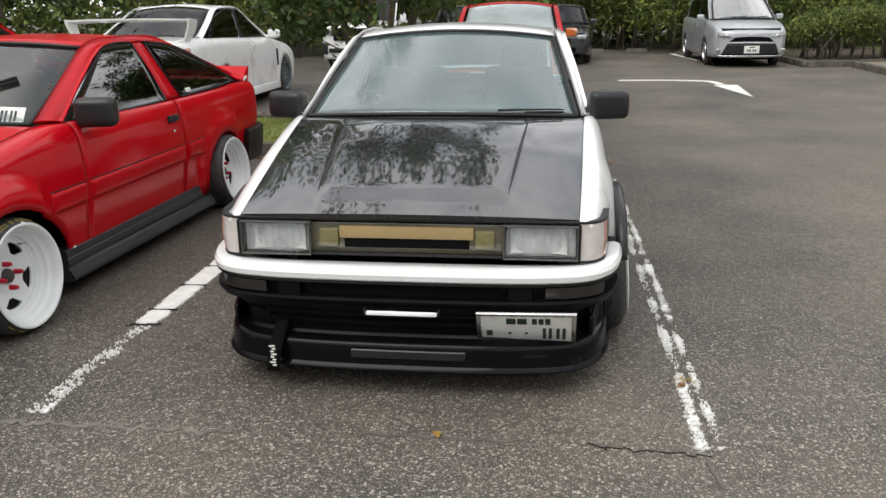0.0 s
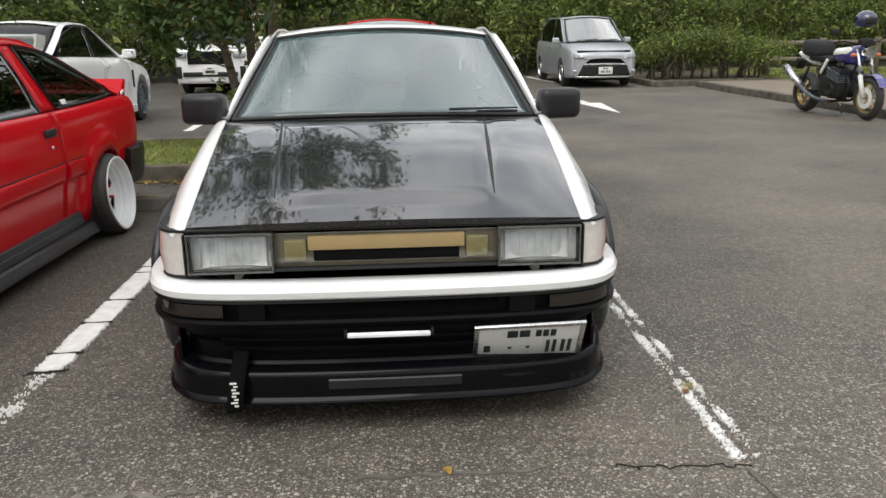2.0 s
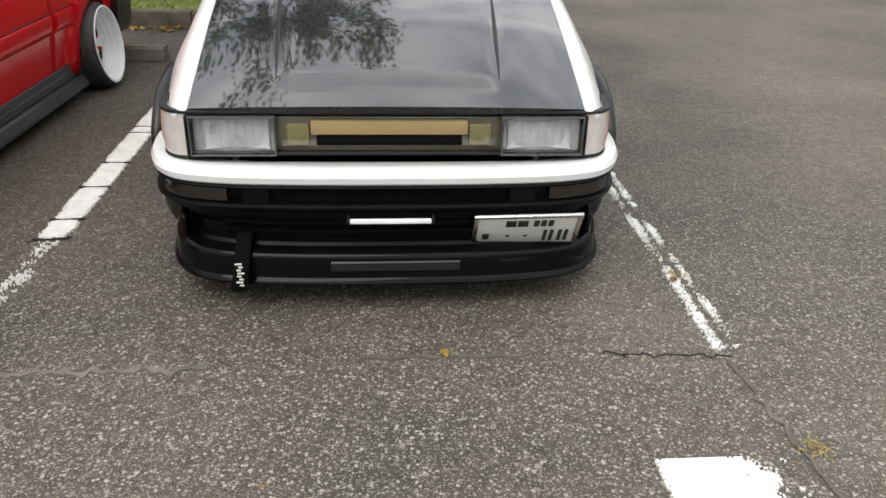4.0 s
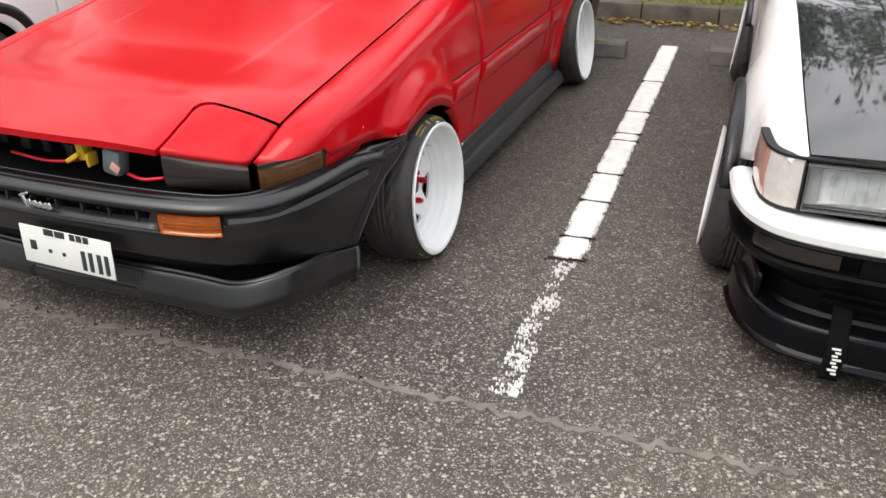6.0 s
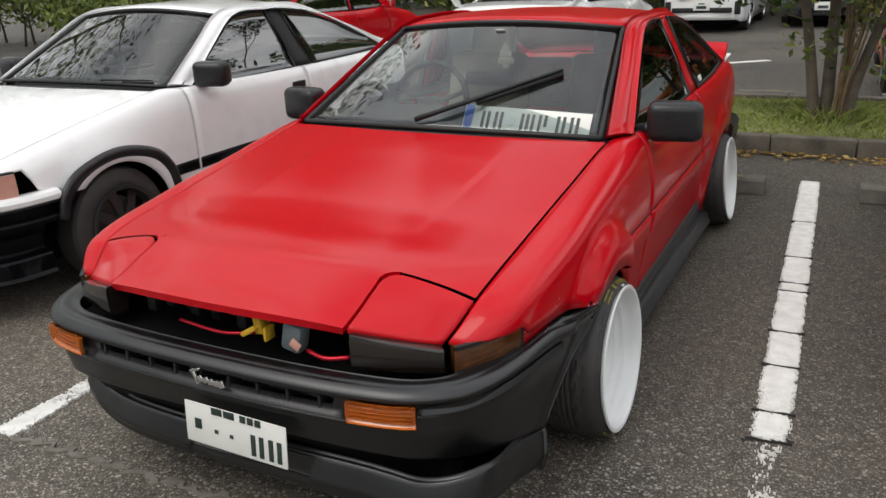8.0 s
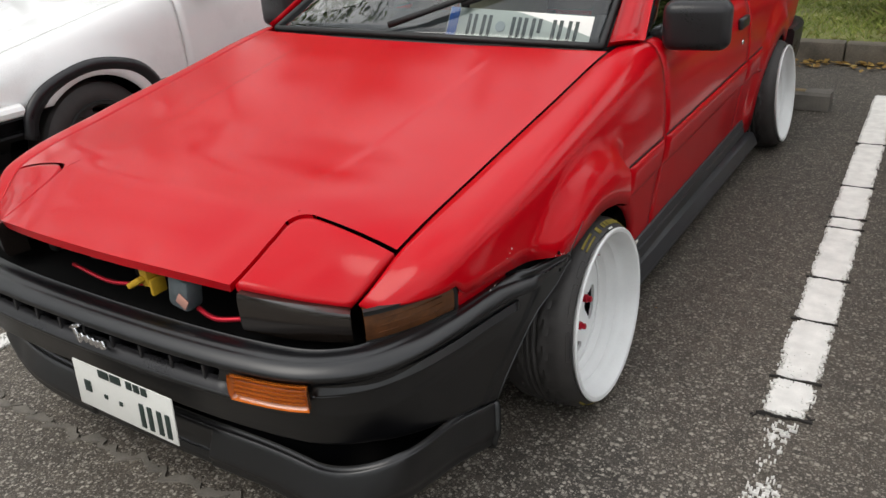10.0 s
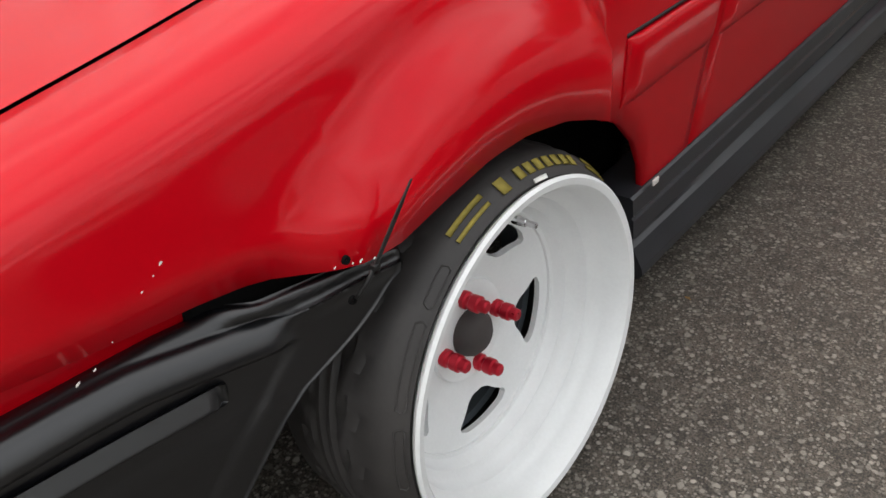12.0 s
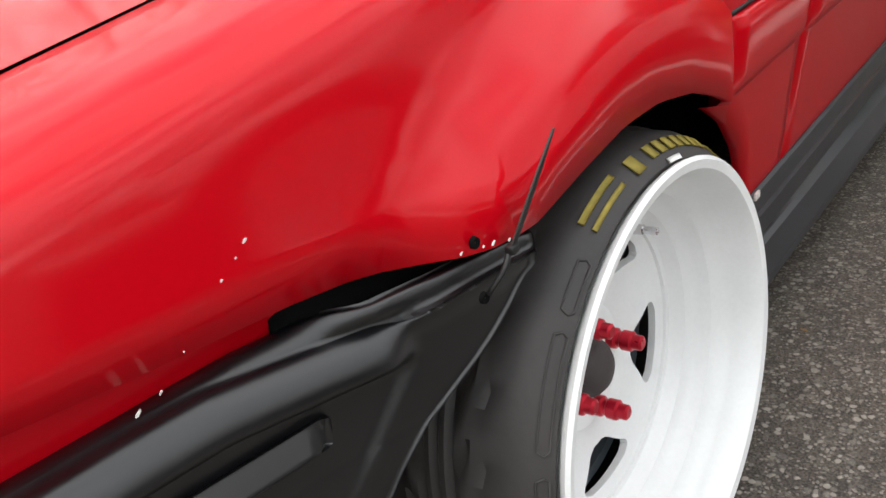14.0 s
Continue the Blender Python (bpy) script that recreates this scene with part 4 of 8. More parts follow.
def fence():
    t = thing("fence", "grey weathered wooden post-and-rail fence", "fence", 9.75, 21.55, 0.05)
    for k in range(7):
        part("post", tube([(k * 1.55, 0.03 * k, -0.1), (k * 1.55, 0.03 * k, 0.96), (k * 1.55, 0.03 * k, 1.0)], [0.095, 0.09, 0.075], 10), TIMBER, t)
    for k in range(6):
        for z in (0.45, 0.88):
            part("rail", tube([(k * 1.55 + 0.06, 0.03 * k, z), (k * 1.55 + 0.8, 0.03 * k + 0.01, z + random.uniform(-0.01, 0.01)), (k * 1.55 + 1.49, 0.03 * k + 0.03, z)], 0.062, 9), TIMBER, t)
    u = thing("utility_pole", "slim pale utility pole with cables among the bushes", "pole", 13.4, 27.5, 0)
    part("pole", tube([(0, 0, -0.2), (0.05, 0, 4), (0.1, 0, 7.5)], [0.07, 0.06, 0.05], 8), CONCRETE, u)
    for z in (1.95, 2.25):
        part("cable", tube([(-9, 3, z + 0.3), (-4, 1.4, z - 0.05), (0.03, 0, z), (6, 0.5, z - 0.15), (14, 1, z + 0.2)], 0.013, 5, smooth=24), TRIM, u)


fence()

# ---- wheels ----
def tyre_mesh(R, rb, w, out=0.0, n=120, tread=True, stretch=0.0):
    """A tyre about the x axis, its outer bead at x = out, with grooved tread."""
    bm = bmesh.new()
    h, st = R - rb, stretch
    prof = [(out - 0.004, rb), (out - st * 0.02, rb + 0.2 * h), (out - 0.003 - st * 0.16, rb + 0.45 * h), (out - 0.010 - st * 0.42, rb + 0.72 * h), (out - 0.020 - st * 0.66, rb + 0.90 * h), (out - 0.034 - st * 0.9, R - 0.003)]
    m = 14
    x0, x1 = out - 0.042 - st, out - w + 0.042 + st
    prof += [(x0 + (x1 - x0) * k / m, R) for k in range(m + 1)]
    prof += [(out - w + 0.034 + st * 0.9, R - 0.003), (out - w + 0.020 + st * 0.66, rb + 0.9 * h), (out - w + 0.010 + st * 0.4, rb + 0.7 * h), (out - w + 0.004, rb)]
    rows = []
    for k in range(n):
        a = 2 * math.pi * k / n
        row = []
        for j, (x, r) in enumerate(prof):
            if tread and 5 <= j <= 6 + m:
                u = (x - x0) / (x1 - x0)
                groove = j in (10, 13, 16) or ((k + int(abs(u - 0.5) * 16)) % 5 == 0 and j not in (11, 12, 14, 15))
                r -= 0.006 if groove else 0
            if tread and j == 4 and k % 5 == 3:
                r -= 0.003
            row.append(bm.verts.new((x, r * math.cos(a), r * math.sin(a))))
        rows.append(row)
    for k in range(n):
        p, q = rows[k], rows[(k + 1) % n]
        for j in range(len(prof) - 1):
            bm.faces.new((p[j], p[j + 1], q[j + 1], q[j]))
    bmesh.ops.recalc_face_normals(bm, faces=bm.faces[:])
    return bm


def slot_disc(r0, r1, x0, x1, slots, s0, s1, half, bm=None, n=None, thick=0.012, dome=0.0, rot=0.0):
    """A wheel face: a ring with openings between radii s0 and s1."""
    bm = bm or bmesh.new()
    n = n or slots * 16
    rad = [r0, (r0 + s0) / 2, s0] + [s0 + (s1 - s0) * k / 12 for k in range(1, 13)] + [(s1 + r1) / 2, r1]
    per = n // slots
    h0 = 0.5 * round(2 * half * per) / per

    def wide(r):
        f = min(1, max(0, (r - s0) / (s1 - s0)))
        return half * (0.42 + 0.58 * min(1, 1.3 * f)) * min(1, 0.55 + 4 * f) * min(1, 0.75 + 2.5 * (1 - f))

    rows = []
    for k in range(n):
        row = []
        for r in rad:
            m = (k % per) / per - 0.5
            w = wide(r)
            m2 = m / h0 * w if abs(m) <= h0 else math.copysign(w + (abs(m) - h0) / (0.5 - h0) * (0.5 - w), m)
            a = 2 * math.pi * (k // per + m2 + 0.5) / slots + rot
            row.append(bm.verts.new((x0 + (x1 - x0) * ((r - r0) / (r1 - r0)) ** 1.5 + dome * math.sin(math.pi * (r - r0) / (r1 - r0)), r * math.cos(a), r * math.sin(a))))
        rows.append(row)
    faces = []
    for k in range(n):
        for j in range(len(rad) - 1):
            mid = ((k + 0.5) % per) / per - 0.5
            if abs(mid) < h0 and s0 < (rad[j] + rad[j + 1]) / 2 < s1:
                continue
            q = (k + 1) % n
            faces.append(bm.faces.new((rows[k][j], rows[k][j + 1], rows[q][j + 1], rows[q][j])))
    bmesh.ops.recalc_face_normals(bm, faces=faces)
    if faces[0].normal.x < 0:
        bmesh.ops.reverse_faces(bm, faces=faces)
    bmesh.ops.solidify(bm, geom=faces, thickness=thick)
    return bm


def dish_wheel(R=0.288, rr=0.208, w=0.21, depth=0.115, nuts=True):
    """A white deep-dish wheel with six slots; the outer lip lies at x = 0."""
    k = depth / 0.094
    lip = [(-0.012, rr - 0.004), (-0.002, rr + 0.010), (0.003, rr + 0.012), (0.006, rr + 0.008), (0.004, rr - 0.001), (-0.008 * k, rr - 0.010), (-0.028 * k, rr - 0.012), (-0.036 * k, rr - 0.014), (-0.044 * k, rr - 0.020), (-0.050 * k, rr - 0.028),
           (-0.064 * k, rr - 0.031), (-0.071 * k, rr - 0.036), (-0.076 * k, rr - 0.044), (-0.088 * k, rr - 0.048), (-depth + 0.001, rr - 0.052), (-depth, rr - 0.058), (-depth - 0.02, rr - 0.058)]
    bm = lathe(lip, 96)
    bmesh.ops.solidify(bm, geom=bm.faces[:], thickness=0.004)
    slot_disc(0.035, rr - 0.056, -depth - 0.030, -depth - 0.004, 5, rr - 0.122, rr - 0.074, 0.30, bm, 240, 0.010, 0.004, radians(-40))
    face, depth = depth, depth + 0.028
    wheel = part("wheel", bm, RIMWHITE, None, "white-painted deep-dish wheel with slots")
    part("tyre", tyre_mesh(R, rr + 0.003, w, -0.006, stretch=0.022), RUBBER, wheel, "black stretched low-profile tyre")
    part("brake_disc", lathe([(-depth - 0.05, 0.02), (-depth - 0.05, 0.12), (-depth - 0.062, 0.12), (-depth - 0.062, 0.02)], 40, closed=True), CONCRETE, wheel)
    part("barrel", lathe([(-depth - 0.012, rr - 0.05), (-w + 0.02, rr - 0.03), (-w + 0.006, rr), (-w, rr), (-w + 0.012, rr - 0.036), (-depth - 0.014, rr - 0.062)], 48, closed=True), STEELGREY, wheel)
    part("hub_ring", lathe([(-depth + 0.010, 0.034), (-depth + 0.014, 0.06), (-depth + 0.011, 0.073), (-depth - 0.004, 0.078)], 48), RIMWHITE, wheel)
    part("centre_cap", lathe([(-depth - 0.02, 0.034), (-depth + 0.018, 0.034), (-depth + 0.026, 0.031), (-depth + 0.034, 0.022), (-depth + 0.037, 0.010), (-depth + 0.038, 0.0005)], 32), CAP, wheel, "dull black centre cap")
    if nuts:
        for k in range(4):
            a = radians((20, 110, 200, 292)[k])
            nb = lathe([(-depth + 0.002, 0.0005), (-depth + 0.002, 0.0125), (-depth + 0.020, 0.0125), (-depth + 0.022, 0.0095), (-depth + 0.026, 0.0095), (-depth + 0.028, 0.012), (-depth + 0.039, 0.012), (-depth + 0.041, 0.009), (-depth + 0.050, 0.0088), (-depth + 0.052, 0.006), (-depth + 0.052, 0.0005)], 12)
            bmesh.ops.translate(nb, vec=(0, 0.0571 * math.cos(a), 0.0571 * math.sin(a)), verts=nb.verts[:])
            part("lug_nut", nb, REDMETAL, wheel, "red extended lug nut")
    va = lathe([(-depth + 0.004, 0.0005), (-depth + 0.004, 0.006), (-depth + 0.024, 0.006), (-depth + 0.025, 0.0045), (-depth + 0.040, 0.0045), (-depth + 0.042, 0.0005)], 10)
    bmesh.ops.translate(va, vec=(0.020, 0.066, 0.148), verts=va.verts[:])
    part("valve", va, CHROME, wheel)
    return wheel


def spoke_wheel(R, rr, w, spokes, mat, name_label, depth=0.03):
    """A plain spoked wheel for the other cars."""
    lip = [(-0.012, rr - 0.004), (0.0, rr + 0.008), (0.005, rr + 0.006), (0.002, rr - 0.006), (-0.02, rr - 0.014), (-w * 0.6, rr - 0.02)]
    bm = lathe(lip, 48)
    bmesh.ops.solidify(bm, geom=bm.faces[:], thickness=0.004)
    slot_disc(0.025, rr - 0.008, -depth + 0.012, -depth, spokes, 0.065, rr - 0.022, 0.30, bm, spokes * 10, 0.014, 0.012)
    wheel = part("wheel", bm, mat, None, name_label)
    part("tyre", tyre_mesh(R, rr + 0.003, w, -0.004, 48, False), RUBBER, wheel)
    part("brake_disc", lathe([(-depth - 0.05, 0.02), (-depth - 0.05, rr - 0.05), (-depth - 0.062, rr - 0.05), (-depth - 0.062, 0.02)], 32, closed=True), CONCRETE, wheel)
    part("barrel", lathe([(-w * 0.6, rr - 0.018), (-w, rr), (-w - 0.002, 0.02), (-w * 0.7, 0.02)], 32), MATTE, wheel)
    part("centre_cap", lathe([(-depth, 0.028), (-depth + 0.016, 0.026), (-depth + 0.02, 0.015), (-depth + 0.021, 0.0005)], 20), mat, wheel)
    return wheel


def fit_wheels(car, proto, spots):
    """Sets copies of a wheel at (x, y, z, camber, spin) under the car; x tells the side."""
    made = []
    for k, (x, y, z, camber, spin) in enumerate(spots):
        w = proto if k == 0 else copy_thing(proto, Matrix())
        w.parent = car
        m = pose(x, y, z) @ (Matrix() if x > 0 else Matrix.Rotation(math.pi, 4, "Z"))
        w.matrix_basis = m @ Matrix.Rotation(radians(camber), 4, "Y") @ Matrix.Rotation(radians(spin), 4, "X")
        made.append(w)
    return made


# ---- car bodies ----
def sec7(xe, ze, w, zs, tuck=0.022, full=0.0, flat=0.18):
    """A body side from its upper inner edge over the shoulder down to the sill."""
    d, h = w - xe, ze - zs
    return [(xe, ze), (xe + (0.42 + 0.12 * full) * d, ze - 0.012 + 0.006 * full), (xe + (0.74 + 0.14 * full) * d, ze - 0.02 - 0.06 * h + full * (0.006 + 0.03 * h)), (xe + (0.92 + 0.06 * full) * d, ze - (0.21 - 0.05 * full) * h), (w, ze - 0.42 * h), (w - flat * tuck, ze - 0.68 * h), (w - tuck, zs)]


class Shell:
    """The skin of a car, from sections along its length (y runs rearwards, the front axle at 0)."""

    def __init__(self, rows, arches, low, flare=0.0, reach=0.16, step=False):
        self.ys = [r[0] for r in rows]
        self.tab = [np.array(sec7(*r[1:])) for r in rows]
        self.arches, self.low, self.flare, self.reach, self.step = arches, low, flare, reach, step
        self.arch_line = None

    def section(self, y):
        return herm(self.ys, self.tab, y)

    def edge(self, y):
        return self.section(y)[0]

    def bulge(self, y, z):
        b = 0.0
        for n, (yc, zc, R) in enumerate(self.arches):
            r = max(0.0, (math.hypot(y - yc, z - zc) - R) / self.reach)
            k = self.flare * (1 - r * r) ** 2 if r < 1 else 0.0
            if self.step and r < 1:
                q = max(0.0, (r - 0.48) / 0.52)
                k = self.flare * (1 - q * q * (3 - 2 * q))
            if self.step and y - yc > 0.20:
                k *= max(0.0, 1 - (y - yc - 0.20) / 0.05)
            b += k * (0.45 if self.step and n else 1)
        return b

    def bottom(self, y):
        z = self.low(y)
        if self.arch_line and self.arch_line[0][0] < y < self.arch_line[0][-1]:
            return float(np.interp(y, *self.arch_line))
        for k, (yc, zc, R) in enumerate(self.arches):
            if k == 0 and self.arch_line:
                continue
            if abs(y - yc) < R:
                z = max(z, zc + math.sqrt(R * R - (y - yc) ** 2))
        return z

    def point(self, y, s, sec=None):
        x, z = crom(self.section(y) if sec is None else sec, s)
        return x + self.bulge(y, z), z

    def s_at(self, y, z):
        a, b = 0.0, 6.0
        sec = self.section(y)
        for _ in range(22):
            c = (a + b) / 2
            if crom(sec, c)[1] > z:
                a = c
            else:
                b = c
        return (a + b) / 2

    def side(self, y0, y1, sgn, top=None, n=40, m=16, flange=0.012):
        ys = set(lin(y0, y1, n))
        for yc, zc, R in self.arches:
            ys |= {yc + R * math.cos(a) for a in lin(0, math.pi, 25) if y0 < yc + R * math.cos(a) < y1}
        if self.arch_line:
            ys |= {y for y in lin(0.24, 0.336, 20) if y0 < y < y1}
        ys = sorted(ys)
        keep = [ys[0]]
        for y in ys[1:]:
            if y - keep[-1] > 0.002:
                keep.append(y)
        data = {}
        for y in keep:
            sec = self.section(y)
            s0 = 0.0 if top is None else self.s_at(y, top(y))
            s1 = self.s_at(y, self.bottom(y))
            data[y] = [(sgn * self.point(y, s, sec)[0], y, self.point(y, s, sec)[1]) for s in lin(s0, max(s1, s0 + 0.02), m)]
        return sheet(lambda y, k: data[y][k], keep, list(range(m)), flange, sgn > 0)


def over(shell, crown, ridge=None, crown_fn=None):
    """The height of a hood or deck across x at y."""
    def f(x, y):
        xe, ze = shell.edge(y)
        u = min(1, abs(x) / xe)
        c, n = crown_fn(y) if crown_fn else (crown, 2)
        z = ze + c * (1 - u ** n)
        return z + (ridge(x, y) if ridge else 0)
    return f


def ribbon(A, B, n, flange=0.01, sgn=1, across=4, bow=0.0):
    """A strip between two curves of (x, y, z), for one side of the car."""
    a = [crom(A, t) for t in np.linspace(0, len(A) - 1, n)]
    b = [crom(B, t) for t in np.linspace(0, len(B) - 1, n)]

    def f(u, v):
        p = a[u] * (1 - v) + b[u] * v
        return (sgn * (p[0] + bow * math.sin(math.pi * v)), p[1], p[2] + bow * 0.4 * math.sin(math.pi * v))
    return sheet(f, list(range(n)), lin(0, 1, across), flange, sgn > 0)


def shell_car(car, S, paint, hood_mat, g, deck_mat=None, glass=None, ridge=None, hood_from=None, trims=True):
    """Panels, roof and glass common to all the cars. g holds the lines of the cabin."""
    y0, yd0, yd1, y1 = g["fender"], g["door"][0], g["door"][1], g["rear"]
    glass = glass or TINTED
    gap = 0.0035
    for sgn in (1, -1):
        part("fender", S.side(y0, yd0 - gap, sgn, g.get("top"), 60), paint, car)
        d = part("door", S.side(yd0 + gap, yd1 - gap, sgn, None, 24), paint, car)
        part("door_handle", boxed((sgn * (S.point(yd1 - 0.13, 2.6)[0] + 0.008), yd1 - 0.14, S.point(yd1 - 0.13, 2.6)[1]), (0.022, 0.13, 0.045), 0.008), g.get("handle", SATIN), d)
        part("rear_quarter", S.side(yd1 + gap, y1, sgn, None, 60), paint, car)
        if g.get("stripe"):
            z0, z1 = g["stripe"]
            for a, b in ((yd0 + 0.01, yd1 - 0.01), (S.arches[0][0] + S.arches[0][2] + 0.03, yd0 - 0.01), (yd1 + 0.01, S.arches[1][0] - S.arches[1][2] - 0.03)):
                part("lower_stripe", sheet(lambda y, z: (sgn * (S.point(y, S.s_at(y, z))[0] + 0.004), y, z), lin(a, b, 14), lin(z1, z0, 4), 0.006, sgn > 0), BLACKGLOSS, car)
        O, I = g["outer"], g["inner"]
        part("roof_pillar", ribbon(O, I, 60, 0.02, sgn, 6, 0.012), g.get("pillar", paint), car)
        # side glass
        for name, A, B in g["side_glass"]:
            w = part(name, ribbon(A, B, 14, 0.006, sgn, 8, 0.012), g.get("side_tint", SIDEGLASS), car)
            loop = [crom(A, t) for t in lin(0, len(A) - 1, 12)] + [crom(B, t) for t in lin(len(B) - 1, 0, 12)]
            part("window_seal", tube([(sgn * (p[0] + 0.004), p[1], p[2]) for p in loop + loop[:1]], 0.009, 6), TRIM, w)
        for A, B in g["posts"]:
            part("door_post", ribbon(A, B, 12, 0.02, sgn, 4, 0.012), g.get("post", paint), car)
        # a dark cheek behind the glass line
        part("inner_sill", ribbon([(S.edge(y)[0] - 0.004, y, S.edge(y)[1] - 0.004) for y in lin(yd0, g["cowl"] + 2.2, 12)], [(S.edge(y)[0] - 0.10, y, S.edge(y)[1] - 0.03) for y in lin(yd0, g["cowl"] + 2.2, 12)], 12, 0.01, sgn), TRIM, car)
        # mirror
        mx, my, mz = g["mirror"]
        ms = g.get("mirror_size", (0.19, 0.10, 0.125))
        bm = boxed((sgn * mx, my, mz), ms, 0.034, Matrix.Rotation(sgn * 0.22, 4, "Z"), 4)
        tube([(sgn * (mx - ms[0] / 2 + 0.03), my + 0.01, mz - 0.03), (sgn * (mx - ms[0] / 2 - 0.04), my + 0.03, mz - 0.05)], 0.026, 8, bm)
        mirror = part("door_mirror", bm, g.get("mirror_mat", SATIN), car)
        part("mirror_glass", boxed((sgn * (mx + 0.005), my + ms[1] / 2 - 0.002, mz), (ms[0] * 0.78, 0.006, ms[2] * 0.72), 0.002, Matrix.Rotation(sgn * 0.22, 4, "Z")), CHROME, mirror)
    # hood
    f = over(S, g.get("crown", 0.025), ridge, g.get("crown_fn"))
    cowl, hx = g["cowl"], g.get("cowl_bow", 0.08)
    hood_panels(car, S, f, g, hood_mat)
    # roof, screens
    I = g["inner"]
    ri = g["roof"]

    def across(t, u, crown):
        p = crom(I, t)
        return (p[0] * u, p[1] - g.get("bow", 0.05) * (1 - u * u) * g.get("bowk", 1.0), p[2] + crown * (1 - u * u))

    part("roof", sheet(lambda t, u: across(t, u, g.get("roof_crown", 0.035)), lin(ri[0], ri[1], 20), lin(-0.985, 0.985, 22), 0.02, True), g.get("roof_mat", paint), car)

    def screen(t, u):
        p = crom(I, t)
        k = (t - ri[1]) / (len(I) - 1 - ri[1])
        return (p[0] * u * 0.985, p[1] - 0.02 * (1 - u * u), p[2] + (g.get("roof_crown", 0.035) * (1 - k * 0.5)) * (1 - u * u) - 0.004)

    part("rear_window", sheet(screen, lin(ri[1] + 0.06, len(I) - 1.06, 16), lin(-0.96, 0.96, 16), 0.008, True), g.get("rear_glass", TINTED), car)
    ws0, ws1 = np.array(I[0]), np.array(crom(I, ri[0]))

    def wind(t, u):
        p = ws0 * (1 - t) + ws1 * t
        return (p[0] * u, p[1] - (hx * 1.1 * (1 - t) + g.get("bow", 0.05) * t) * (1 - u * u), p[2] + (0.022 * (1 - t) + g.get("roof_crown", 0.035) * t) * (1 - u * u) - 0.004)

    ws = part("windscreen", sheet(wind, lin(0.015, 0.975, 18), lin(-0.975, 0.975, 24), 0.006, True), glass, car)
    ws.visible_shadow = False
    edge = [wind(t, -0.975) for t in lin(0.01, 0.98, 14)] + [wind(0.98, u) for u in lin(-0.97, 0.97, 18)] + [wind(t, 0.975) for t in lin(0.98, 0.01, 14)] + [wind(0.01, u) for u in lin(0.97, -0.97, 18)]
    part("screen_seal", tube([tuple(p) for p in edge + edge[:1]], 0.012, 6), TRIM, ws)
    for a, b in g.get("wipers", ()):
        wv = [np.array(wind(a[1] + (b[1] - a[1]) * k, a[0] + (b[0] - a[0]) * k)) + (0, -0.012, 0.022) for k in lin(0, 1, 6)]
        wr = g.get("wiper_r", 0.005)
        wp = part("wiper", tube([tuple(p) for p in wv], [wr * 1.3, wr, wr * 0.7], 6), TRIM, car)
        part("wiper_blade", tube([tuple(p + (0, 0.004, -0.009 - 0.9 * wr)) for p in wv[2:]], wr * 1.2, 6), TRIM, wp)
    # tail
    yb = I[-1][1]
    fd = over(S, 0.02)
    part("tail_deck", sheet(lambda x, y: (x * S.edge(y)[0], y, fd(x * S.edge(y)[0], y)), lin(-1, 1, 14), lin(yb - 0.02, y1, 6), 0.02), deck_mat or paint, car)
    rs = S.section(y1)
    part("tail_panel", sheet(lambda u, s: (u * S.point(y1, s)[0], y1 + 0.03 * (1 - u * u) + 0.02 * math.sin(s), S.point(y1, s)[1] + (0.02 * (1 - u * u) if s == 0 else 0)), lin(-1, 1, 14), lin(0, 5.6, 10), 0.02, False), paint, car)
    # underbody and cabin
    zl = g.get("floor", 0.16)
    part("underbody", boxed((0, (y0 + y1) / 2 + 0.06, zl + 0.09), (g.get("under_w", 1.16), y1 - y0 - 0.16, 0.18), 0.03), MATTE, car)
    # a plain near-black block stands for the shaded engine bay
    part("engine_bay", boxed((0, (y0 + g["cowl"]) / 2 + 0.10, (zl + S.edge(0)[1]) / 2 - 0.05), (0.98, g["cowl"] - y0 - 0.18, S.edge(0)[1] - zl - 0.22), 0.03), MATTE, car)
    part("bulkhead", boxed((0, g["cowl"] + 0.12, (zl + S.edge(g["cowl"])[1]) / 2 - 0.03), (1.28, 0.06, S.edge(g["cowl"])[1] - zl - 0.06), 0.01), MATTE, car)
    part("cowl_panel", sheet(lambda u, v: (u * S.edge(cowl)[0] * 0.98, cowl - hx * (1 - u * u) + v * 0.13 - 0.008, S.edge(cowl)[1] + 0.024 * (1 - u * u) - 0.008 - 0.012 * v), lin(-1, 1, 16), lin(0, 1, 4), 0.02), TRIM, car)
    zb = S.edge(1.0)[1]
    part("dashboard", boxed((0, g["cowl"] + 0.36, zb - 0.045), (1.25, 0.42, 0.12), 0.04, None, 3), FABRIC, car)
    part("cabin_floor", boxed((0, g["cowl"] + 1.35, zl + 0.14), (1.3, 2.1, 0.06), 0.01), MATTE, car)
    part("cabin_rear", boxed((0, g["cowl"] + 2.0, zb - 0.14), (1.2, 0.5, 0.10), 0.03), FABRIC, car)
    for sx, nm in ((0.34, "seat"), (-0.34, "seat")):
        bm = boxed((sx, g["cowl"] + 1.0, zl + 0.30), (0.46, 0.48, 0.16), 0.05, None, 3)
        box(bm, (sx, g["cowl"] + 1.30, zl + 0.60), (0.44, 0.13, 0.56), 0.05, Matrix.Rotation(-0.25, 4, "X"), 3)
        box(bm, (sx, g["cowl"] + 1.41, zl + 0.93), (0.24, 0.09, 0.17), 0.03, Matrix.Rotation(-0.2, 4, "X"), 3)
        part(nm, bm, g.get("seat_mat", FABRIC) if sx < 0 else FABRIC, car)
    sw = bmesh.new()
